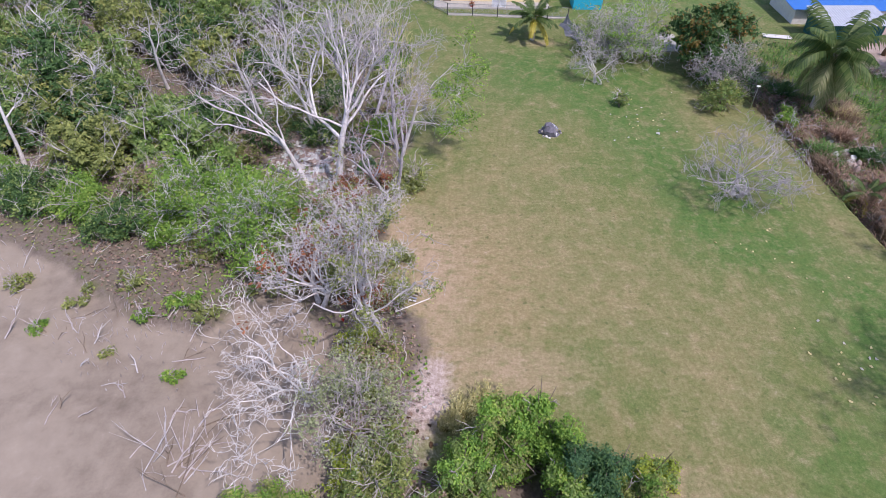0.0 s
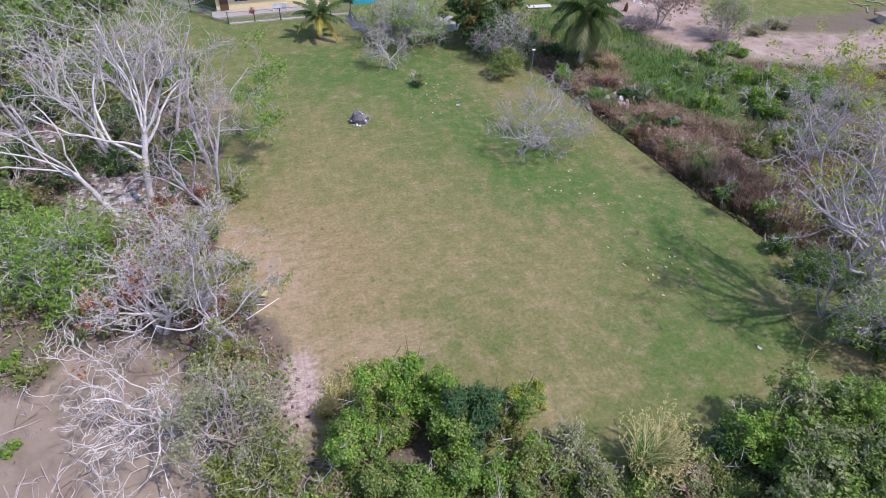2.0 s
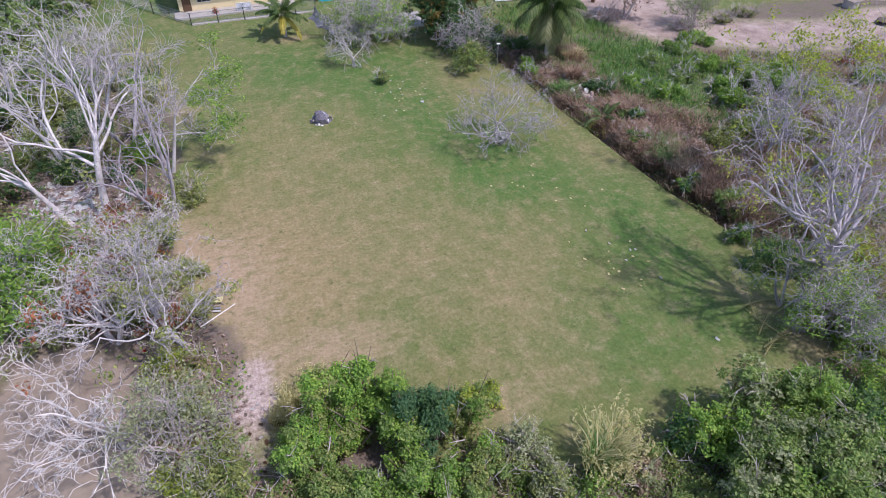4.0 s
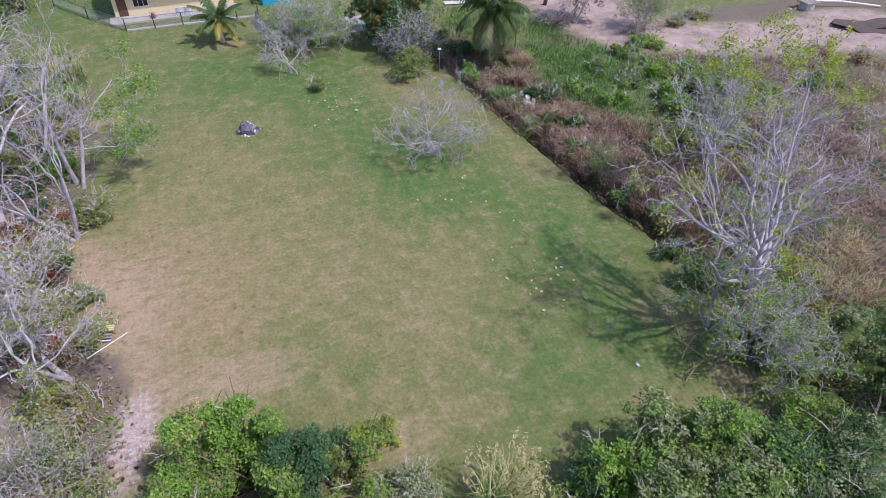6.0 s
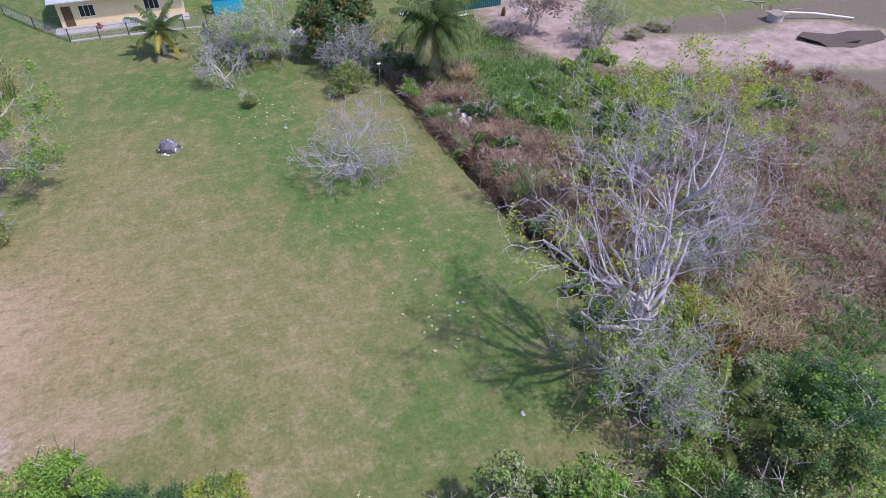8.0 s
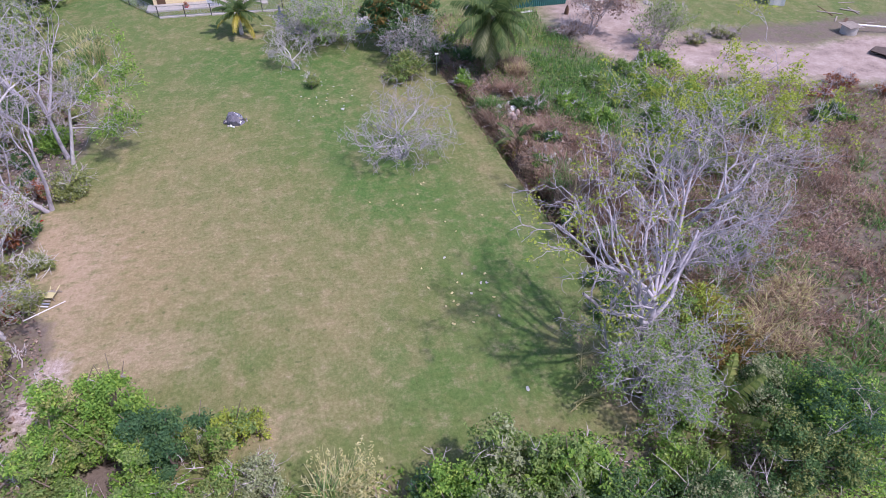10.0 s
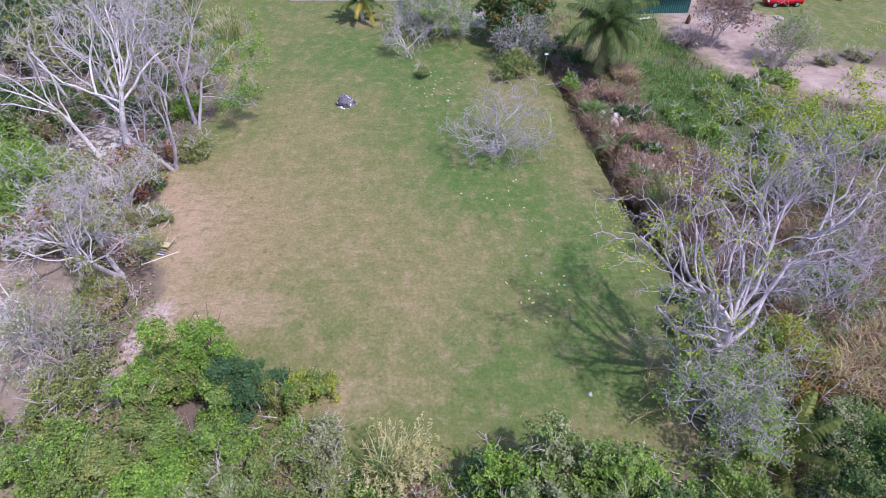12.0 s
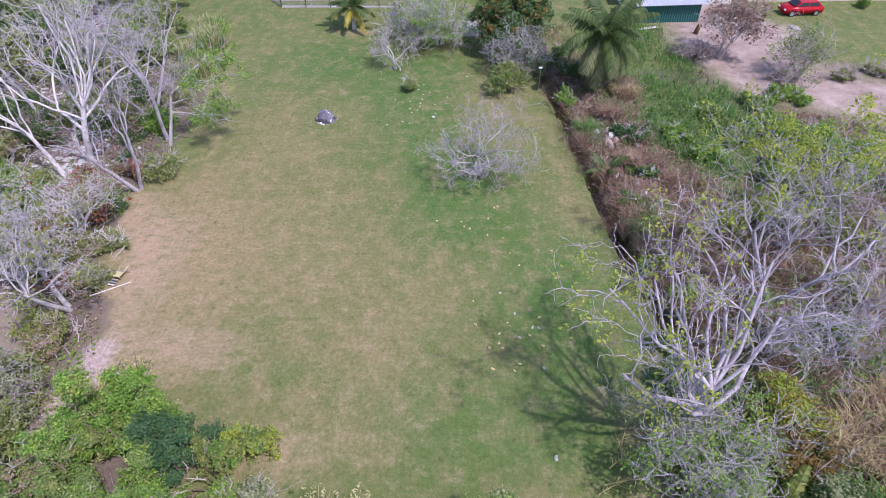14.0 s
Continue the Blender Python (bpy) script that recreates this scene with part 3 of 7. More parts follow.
def rough_noise(x, y, scale, seed):
    """Smooth value noise on arrays, about -1 to 1."""
    rng = np.random.default_rng(seed)
    table = rng.uniform(-1, 1, (64, 64))
    total, amp, norm = 0.0, 1.0, 0.0
    for o in range(3):
        u, v = x * scale * 2 ** o + 17.3 * o, y * scale * 2 ** o + 5.1 * o
        iu, iv = np.floor(u).astype(int), np.floor(v).astype(int)
        fu, fv = u - iu, v - iv
        fu, fv = fu * fu * (3 - 2 * fu), fv * fv * (3 - 2 * fv)
        g = table[iu % 64, iv % 64] * (1 - fu) * (1 - fv) + table[(iu + 1) % 64, iv % 64] * fu * (1 - fv) \
            + table[iu % 64, (iv + 1) % 64] * (1 - fu) * fv + table[(iu + 1) % 64, (iv + 1) % 64] * fu * fv
        total, norm, amp = total + g * amp, norm + amp, amp * 0.5
    return total / norm


def ease(v):
    v = np.clip(v, 0, 1)
    return v * v * (3 - 2 * v)


def blot(x, y, cx, cy, rx, ry, turn=0.0):
    """1 in the middle of a patch, a half at its rim, 0 well outside it."""
    c, s = math.cos(radians(turn)), math.sin(radians(turn))
    u, v = ((x - cx) * c + (y - cy) * s) / rx, (-(x - cx) * s + (y - cy) * c) / ry
    return ease(1.0 - np.sqrt(u * u + v * v) / 2.0)


def band(x, y, line, half):
    """1 along a line of points, falling off beyond half its width."""
    d = np.full(np.shape(x), 1e9)
    for (x0, y0), (x1, y1) in zip(line, line[1:]):
        t = np.clip(((x - x0) * (x1 - x0) + (y - y0) * (y1 - y0)) / ((x1 - x0) ** 2 + (y1 - y0) ** 2), 0, 1)
        d = np.minimum(d, np.hypot(x - x0 - t * (x1 - x0), y - y0 - t * (y1 - y0)))
    return ease(1.0 - d / (2.0 * half))


def shore(x, y):
    """Above 0 out on the mud, below 0 on the land."""
    return np.interp(x, SHORE_X, SHORE_Y) - y + 1.2 * rough_noise(x, y, 0.25, 5)


def ground_z(x, y):
    x, y = np.asarray(x, float), np.asarray(y, float)
    xd = np.interp(y, DITCH_Y, DITCH_X)
    u = x - xd - 0.16 * rough_noise(x * 0, y, 0.5, 14)
    wide = np.interp(y, [10, 20, 35, 55], [1.3, 1.0, 0.75, 0.6]) + 0.3 * rough_noise(x * 0, y, 0.35, 15)
    cut = ease(u / 0.12 + 0.5) * ease((wide + 0.45 - u) / 0.55)
    fade = ease((y - 4) / 4) * ease((66 - y) / 4)
    z = 0.05 * rough_noise(x, y, 0.12, 3) + 0.015 * rough_noise(x, y, 0.9, 4)
    z = z + 0.22 * ease((u - 1.0) / 2.5) * fade * (1 + 0.7 * rough_noise(x, y, 0.3, 8))
    z = z - 1.15 * cut * fade
    bank = ease((np.interp(y, EDGE_Y, EDGE_X) - x) / 5.0)
    z = z - 0.35 * bank - 0.35 * ease(shore(x, y) / 2.5 + 0.5)
    return z


GREEN_SPOTS = [(37, 57, 4.5, 5), (36, 43, 2.6, 3.5), (42, 42, 3, 3), (34, 51, 2, 3), (37, 19, 3.5, 3), (33, 13, 5, 3), (45, 36, 5, 4), (40, 33, 3, 3), (38, 9, 8, 4), (38.5, 45, 3, 3), (34.5, 49, 2.5, 3), (41, 47, 2.5, 2.5), (38.5, 39.5, 3, 2.5)]


def ground_weights(x, y):
    xd, xe = np.interp(y, DITCH_Y, DITCH_X), np.interp(y, EDGE_Y, EDGE_X)
    jag = 0.8 * rough_noise(x, y, 0.35, 11)
    lush = 1.1 * blot(x, y, 20, 34, 3.4, 3.6) + 0.5 * blot(x, y, 18.5, 30, 3.5, 3.0) + 0.4 * blot(x, y, 17.5, 17.5, 2.2, 1.6) + 0.75 * blot(x, y, 16, 47, 3.5, 6.0) + 0.6 * blot(x, y, 9, 56, 4, 3) + 0.85 * blot(x, y, 25, 21, 3.5, 6) \
        + 0.6 * blot(x, y, 20, 14.5, 5, 2.5) + 0.5 * blot(x, y, 25, 27, 3, 4) + 0.5 * blot(x, y, 13, 52, 8, 4) + 0.55 * blot(x, y, 17, 40, 3, 5) + 0.5 * blot(x, y, -3.5, 45, 2.0, 2.0) \
        + 0.16 + 0.26 * ease((y - 40) / 14)
    dry = 0.62 * blot(x, y, 2.2, 25, 3.4, 6.0) + 0.22 * blot(x, y, 6.0, 27, 3.5, 6.0) + 0.45 * blot(x, y, 0.5, 33, 2.6, 5) + 0.35 * blot(x, y, 7, 31, 4, 6) + 0.4 * blot(x, y, 14, 24, 4, 5) + 0.35 * blot(x, y, 22, 48, 3, 4) + 0.15 * blot(x, y, 27, 33, 1.6, 9) \
        + 0.3 * blot(x, y, 5, 42, 4, 6) + 0.35 * blot(x, y, 12, 16, 4, 2)
    bare = 0.8 * blot(x, y, 0.0, 25.0, 1.6, 5.6, -8) + 0.7 * blot(x, y, 3.5, 20.5, 3.2, 1.6) + 0.95 * blot(x, y, -2.0, 31, 1.6, 3.8, 20) + 0.75 * blot(x, y, 9.6, 61.5, 1.6, 0.7) \
        + 0.6 * blot(x, y, 10.5, 14.2, 1.6, 1.2) + 0.5 * blot(x, y, -1.5, 50, 1.0, 3) + 0.65 * blot(x, y, 27.5, 12.0, 1.0, 2.2) + 0.5 * blot(x, y, 27.0, 16.0, 0.7, 1.2) + 0.4 * blot(x, y, 20.8, 36.4, 0.5, 0.4)
    dirt = band(x, y, [(46, 66), (45, 57), (47, 50), (56, 45), (68, 41), (90, 33)], 4.2) + 0.9 * blot(x, y, 50, 58, 3.5, 4) + 0.8 * blot(x, y, 72, 44, 5, 4)
    field = ease((x - xd - 0.7) / 0.8) * ease((54 - y + jag) / 3) * (1 - ease((dirt - 0.35) / 0.3))
    grove = ease((xe - x + 1.4 * jag) / 1.0 + 0.5) * (1 - 0.9 * ease((y - 54) / 6) * ease((x + 16) / 4))
    front = ease((11.0 - y + jag) / 2.0)
    inside = ease((x - xd) / 0.2 + 0.3) * ease((2.0 - (x - xd)) / 0.6) * ease((62 - y) / 3)
    soil = np.maximum.reduce([1.3 * blot(x, y, 3.6, 13.2, 1.5, 1.3), 0.72 * field, 0.75 * grove, 0.7 * front, inside])
    mud = ease(shore(x, y) / 1.6 + 0.5)
    sand = 0.8 * band(x, y, [(-0.1, 20.6), (-0.4, 18.4)], 0.85) + 0.55 * band(x, y, [(-0.4, 18.4), (-1.2, 14.8)], 0.8) + 0.85 * blot(x, y, -10.6, 40.0, 2.0, 2.6) + 0.85 * blot(x, y, -7.9, 37.3, 1.6, 1.3) + 0.8 * blot(x, y, -17.6, 48.6, 2.6, 1.6) + 0.62 * blot(x, y, 8.8, 43.9, 0.55, 0.4)
    green = sum(blot(x, y, *g) for g in GREEN_SPOTS)
    beyond = ease((y - 66) / 10)
    lush = np.clip(lush + 0.5 * beyond + 0.6 * green * field, 0, 1.2)
    return dict(lush=lush, dry=dry, bare=bare * (1 - field), dirt=np.clip(dirt, 0, 1.1), soil=soil * (1 - 0.45 * np.clip(green * field, 0, 1)), mud=mud, sand=sand)


def build_ground():
    us = np.concatenate([[-900, -500, -300, -200, -140, -100, -75], np.arange(-60, 25.9, 0.5), np.arange(26, 33, 0.14), np.arange(33.2, 80, 0.6), [90, 110, 140, 200, 300, 500, 900]])
    ys = np.concatenate([[-600, -300, -150, -80, -40, -20, -10], np.arange(-4, 78, 0.5), [80, 84, 90, 100, 120, 160, 240, 400, 800, 1600]])
    u, y = np.meshgrid(us, ys)
    xd = np.interp(y, DITCH_Y, DITCH_X)
    x = u + (xd - 28.5) * np.exp(-((u - 29.0) / 6.0) ** 2)
    v = np.stack([x, y, ground_z(x, y)], axis=-1).reshape(-1, 3)
    h, w = x.shape
    i = np.arange(h - 1)[:, None] * w + np.arange(w - 1)[None, :]
    f = np.stack([i, i + 1, i + w + 1, i + w], axis=-1).reshape(-1, 4)
    attrs = {k: a.ravel() for k, a in ground_weights(x, y).items()}
    ob = link_mesh("ground", v, f, GROUND, smooth=True, attrs=attrs)
    tagged(ob, "mown lawn with dry patches, bare soil, tidal mud and a ditch", "ground", kind="structure")


build_ground()


def gz(x, y):
    return float(ground_z(x, y))


# ---- trees along the mud ----
rnd = random.Random(7)


def bare(x, y, label, seed, name="bare_tree", **kw):
    return tree(name, x, y, gz(x, y), label, seed, **kw)


bare(-7.0, 36.9, "tall leafless pale-barked tree with a wide fan of limbs", 68, height=14.0, trunk=5.4, radius=0.24, top=5, kids=2.9, lift=0.06, fork=0.32, spread=0.7, wander=0.2, ratio=0.58, twig=BARK_GREY,
     aims=[(-6.2, 0.6, 5.6), (-5.2, 2.4, 6.6), (-3.2, 3.2, 7.4), (-0.6, 3.6, 8.0), (2.0, 3.0, 7.4), (3.8, 2.0, 6.4), (0.8, 1.2, 8.2), (-1.8, 1.4, 8.2), (4.2, 0.8, 4.6)])
bare(-9.3, 37.0, "leafless pale tree leaning out over the thicket", 33, height=12.5, trunk=3.8, radius=0.19, top=5, kids=2.7, lean=(-0.4, 0.1), lift=0.05, fork=0.4, ratio=0.6,
     aims=[(-6.4, 0.6, 5.4), (-5, 3, 6.0), (-3, 0.6, 6.8), (-6.4, -0.6, 4.6), (-1, 3, 6.4)], twig=BARK_GREY)
bare(-3.2, 35.0, "slender leaning grey tree bare of leaves", 41, height=10.5, trunk=4.6, radius=0.13, stems=2, limbs=4, fan=0.6, top=5, kids=2.3, lean=(-0.26, 0.05), bark=BARK_LILAC)
bare(-3.2, 41.4, "slender grey tree bare of leaves at the lawn's edge", 43, height=11.0, trunk=5.0, radius=0.15, limbs=4, fan=0.55, top=5, kids=2.5, lean=(-0.16, 0.1), bark=BARK_LILAC)
bare(-5.6, 45.0, "slender grey tree bare of leaves in the thicket", 44, height=11.5, trunk=5.0, radius=0.13, stems=2, limbs=4, fan=0.6, top=5, kids=2.3, bark=BARK_LILAC)
bare(-7.2, 50.0, "thin dead-looking tree with grey twigs", 45, height=10.0, trunk=4.0, radius=0.14, stems=2, limbs=4, fan=0.7, top=5, kids=2.4, bark=BARK_LILAC)
bare(-9.0, 42.5, "thin pale tree bare of leaves in the thicket", 49, height=11.0, trunk=4.5, radius=0.15, stems=2, limbs=4, fan=0.7, top=5, kids=2.4)
bare(-5.2, 29.6, "low spreading tree with tangled pale twigs", 46, height=5.6, trunk=1.6, radius=0.15, stems=3, limbs=4, fan=1.1, top=5, kids=3, leaf=LEAF_OLIVE, leaf_count=1400, leaf_size=0.09)
bare(-3.1, 23.8, "spreading grey tree with a few yellow, red and green leaves", 47, height=8.4, trunk=3.2, radius=0.15, stems=2, top=5, kids=3.0, ratio=0.58, wander=0.3, lift=0.05, bark=BARK_GREY, twig=BARK_GREY, leaf=LEAF_OLIVE, leaf_count=1300, leaf_size=0.11,
     aims=[(-2.6, 0.6, 3.6), (2.4, -0.4, 3.2), (3.2, 1.4, 3.6), (1.0, 2.6, 4.8), (-1.2, 2.4, 4.8), (0.4, 0.2, 5.2), (-2.8, -1.0, 2.4), (2.2, -1.6, 2.0), (3.4, 0.4, 1.8), (-0.6, -1.8, 2.6)])
bare(-6.6, 25.4, "tangled leafless tree with reddish pale branches", 48, height=6.6, trunk=1.4, radius=0.15, stems=3, limbs=5, fan=1.1, top=5, kids=3, leaf=LEAF_RED, leaf_count=500, leaf_size=0.12)
bare(-6.3, 18.8, "bleached leafless tree spreading crooked branches over the mud", 51, name="dead_tree", height=5.0, trunk=1.3, radius=0.13, top=5, kids=3.0, wander=0.3, spread=0.85, ratio=0.62, bark=BARK_BLEACHED, lift=0.02, fork=0.3,
     aims=[(-3.1, -2.7, 1.9), (-3.3, -0.2, 2.2), (-3.2, 2.7, 2.2), (-1.6, 4.6, 2.4), (0.9, 4.0, 2.2), (3.0, 1.3, 2.0), (2.8, -1.6, 1.8), (1.8, -3.6, 1.6), (-0.4, -4.8, 1.4), (-2.0, -4.3, 1.4)])
bare(-3.0, 16.8, "grey tree with olive leaves beside the mud", 52, name="thin_leaved_tree", height=5.8, trunk=1.5, radius=0.1, stems=3, limbs=4, fan=0.8, top=4, kids=3, bark=BARK_TWIG, leaf=LEAF_SAGE, leaf_count=2600, leaf_size=0.085)
bare(-2.8, 40.6, "tree with a bright green bough reaching over the lawn", 53, name="leafy_tree", height=7.2, trunk=4.2, radius=0.13, top=4, kids=4, bark=BARK_GREY, leaf=LEAF_FRESH, leaf_count=2300, leaf_size=0.11, lean=(0.3, 0.0), lift=0.02,
     aims=[(5.6, -0.6, 1.6), (4.2, 1.4, 2.4), (3.4, -1.8, 1.0), (0.5, 1.0, 3.0)], leaf_box=((2.2, 12), (-6, 6), (2.0, 12)))
bare(-11.8, 29.0, "green-leaved tree with thick pale limbs", 54, name="leafy_tree", height=6.2, trunk=1.4, radius=0.22, stems=2, limbs=6, fan=1.25, top=4, kids=4, leaf=LEAF_FRESH, leaf_count=6000, leaf_size=0.12, lift=0.04)
bare(-14.5, 33.0, "green-leaved tree with thick pale limbs", 55, name="leafy_tree", height=6.0, trunk=1.4, radius=0.2, stems=2, limbs=5, fan=1.2, top=4, kids=4, leaf=LEAF_FRESH, leaf_count=5500, leaf_size=0.12, lift=0.05)

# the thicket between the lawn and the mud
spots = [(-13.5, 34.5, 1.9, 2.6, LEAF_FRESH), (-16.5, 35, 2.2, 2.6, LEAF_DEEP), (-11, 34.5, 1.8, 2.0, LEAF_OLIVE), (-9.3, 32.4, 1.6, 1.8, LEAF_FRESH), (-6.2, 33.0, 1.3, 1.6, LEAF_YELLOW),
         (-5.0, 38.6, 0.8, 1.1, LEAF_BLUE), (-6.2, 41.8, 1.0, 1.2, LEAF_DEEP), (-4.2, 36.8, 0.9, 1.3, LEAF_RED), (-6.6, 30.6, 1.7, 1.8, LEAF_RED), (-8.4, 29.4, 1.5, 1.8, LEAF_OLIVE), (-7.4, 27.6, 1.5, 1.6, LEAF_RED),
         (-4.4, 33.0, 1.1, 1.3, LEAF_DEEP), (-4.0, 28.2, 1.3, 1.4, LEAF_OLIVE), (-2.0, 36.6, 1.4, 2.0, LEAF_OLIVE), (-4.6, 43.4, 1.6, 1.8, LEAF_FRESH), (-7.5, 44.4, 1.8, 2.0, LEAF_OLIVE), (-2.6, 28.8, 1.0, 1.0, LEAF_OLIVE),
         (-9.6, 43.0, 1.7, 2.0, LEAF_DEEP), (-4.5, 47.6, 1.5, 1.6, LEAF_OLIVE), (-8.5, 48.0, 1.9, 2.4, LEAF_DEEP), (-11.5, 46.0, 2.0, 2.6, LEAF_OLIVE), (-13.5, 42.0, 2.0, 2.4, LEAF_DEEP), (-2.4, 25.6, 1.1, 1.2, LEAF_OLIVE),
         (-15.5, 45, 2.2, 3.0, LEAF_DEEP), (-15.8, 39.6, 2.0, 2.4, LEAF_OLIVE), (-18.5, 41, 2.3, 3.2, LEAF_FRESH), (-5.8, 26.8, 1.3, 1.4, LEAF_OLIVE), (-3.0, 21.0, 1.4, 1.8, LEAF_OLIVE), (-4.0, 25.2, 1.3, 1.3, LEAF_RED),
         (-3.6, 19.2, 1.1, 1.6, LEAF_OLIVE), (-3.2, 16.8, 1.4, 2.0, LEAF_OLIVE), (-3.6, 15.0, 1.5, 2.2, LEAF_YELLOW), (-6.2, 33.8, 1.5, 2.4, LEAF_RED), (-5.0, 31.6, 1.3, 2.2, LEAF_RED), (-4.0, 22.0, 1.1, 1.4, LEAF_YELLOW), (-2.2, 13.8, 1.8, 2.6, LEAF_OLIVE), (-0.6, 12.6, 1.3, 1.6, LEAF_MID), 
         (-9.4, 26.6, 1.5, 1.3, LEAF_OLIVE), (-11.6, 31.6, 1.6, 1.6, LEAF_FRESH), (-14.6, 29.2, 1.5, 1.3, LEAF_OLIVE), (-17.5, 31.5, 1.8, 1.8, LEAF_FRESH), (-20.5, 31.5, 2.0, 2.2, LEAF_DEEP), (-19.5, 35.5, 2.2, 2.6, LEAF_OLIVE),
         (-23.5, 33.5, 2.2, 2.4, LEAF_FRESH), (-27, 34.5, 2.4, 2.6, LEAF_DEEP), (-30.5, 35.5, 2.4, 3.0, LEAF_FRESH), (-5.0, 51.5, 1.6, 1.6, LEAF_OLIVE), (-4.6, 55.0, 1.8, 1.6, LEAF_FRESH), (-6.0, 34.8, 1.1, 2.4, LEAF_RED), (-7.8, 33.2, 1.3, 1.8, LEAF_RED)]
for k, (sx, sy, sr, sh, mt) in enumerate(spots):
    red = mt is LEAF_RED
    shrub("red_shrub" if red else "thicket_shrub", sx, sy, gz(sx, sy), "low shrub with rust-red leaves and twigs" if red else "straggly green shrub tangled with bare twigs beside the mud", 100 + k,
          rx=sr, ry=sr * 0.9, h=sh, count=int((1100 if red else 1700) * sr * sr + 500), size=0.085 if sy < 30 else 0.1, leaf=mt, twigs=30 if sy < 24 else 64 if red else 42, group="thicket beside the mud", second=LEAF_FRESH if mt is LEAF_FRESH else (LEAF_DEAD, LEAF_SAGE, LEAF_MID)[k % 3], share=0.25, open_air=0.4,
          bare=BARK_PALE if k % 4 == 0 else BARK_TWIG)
for k, (gx, gy, gh) in enumerate([(-4.9, 60, 1.6), (-4.4, 58, 1.8), (-5.4, 62.5, 1.5), (-3.9, 53, 1.4), (-5.6, 56.5, 1.5)]):
    grass_clump("tall_grass", gx, gy, gz(gx, gy), "clump of tall straw and green grass at the lawn's edge", 180 + k, r=1.4, h=gh, count=900, second=BLADE_GREEN, width=0.035, group="tall grass at the lawn's edge")

# the green grove behind
k = 0
while k < 104:
    gx, gy = rnd.uniform(-56, -8), rnd.uniform(34, 96)
    if gx > -16 and gy < 46 or (gx > -21 and 45.5 < gy < 51) or gx > -9.5 - (gy - 50) * 0.05 or gx > -24 and gy < 39 or (gx < -26 and gy < 37):
        continue
    hh = rnd.uniform(2.8, 6.5)
    shrub("grove_tree", gx, gy, gz(gx, gy), "bushy green tree in a dense grove", 200 + k, rx=rnd.uniform(2.4, 3.9), ry=rnd.uniform(2.4, 3.6), h=hh, count=2700, size=0.2,
          leaf=rnd.choice([LEAF_DEEP, LEAF_MID, LEAF_OLIVE, LEAF_MID]), lobes=26, bark=BARK_GREY, twigs=14, category="tree", group="grove behind the mud", bare=BARK_GREY)
    k += 1
GAPS = [(-13.5, 57.0, 3.0), (-12.0, 62.5, 3.4), (-15.5, 53.5, 2.8), (-11.0, 53.0, 2.4), (-12.5, 68.0, 3.6), (-14.0, 74.0, 4.0), (-11.0, 80.0, 4.0)]
for k, (gx, gy, hh) in enumerate([(-24, 39.5, 3.2), (-21.3, 43.6, 3.4), (-27.0, 44.0, 4.6), (-31.5, 46, 4.8), (-29, 51, 5.2), (-23.6, 57.5, 5.6), (-31, 62, 6.0), (-42, 62, 6.2), (-35, 55, 5.4), (-26, 67, 6.0), (-20, 62, 5.4), (-33, 41, 4.0)] + GAPS):
    shrub("grove_tree", gx, gy, gz(gx, gy), "bushy green tree in a dense grove", 330 + k, rx=3.6, ry=3.3, h=hh, count=3800, size=0.19, leaf=(LEAF_OLIVE, LEAF_MID, LEAF_DEEP)[k % 3], second=LEAF_OLIVE, share=0.25, lobes=30, bark=BARK_GREY, twigs=18, category="tree", group="grove behind the mud", bare=BARK_GREY)
for k in range(8):
    gx, gy = rnd.uniform(-36, -13), rnd.uniform(36, 62)
    tree("bare_tree", gx, gy, gz(gx, gy), "thin leaning grey trunk with few bare branches", 300 + k, height=rnd.uniform(8, 12), trunk=rnd.uniform(4, 6.5), radius=0.14, limbs=3, fan=0.6, top=4, kids=3,
         lean=(rnd.uniform(-0.4, 0.25), rnd.uniform(-0.2, 0.2)), bark=rnd.choice([BARK_GREY, BARK_PALE]), group="bare trunks in the grove")


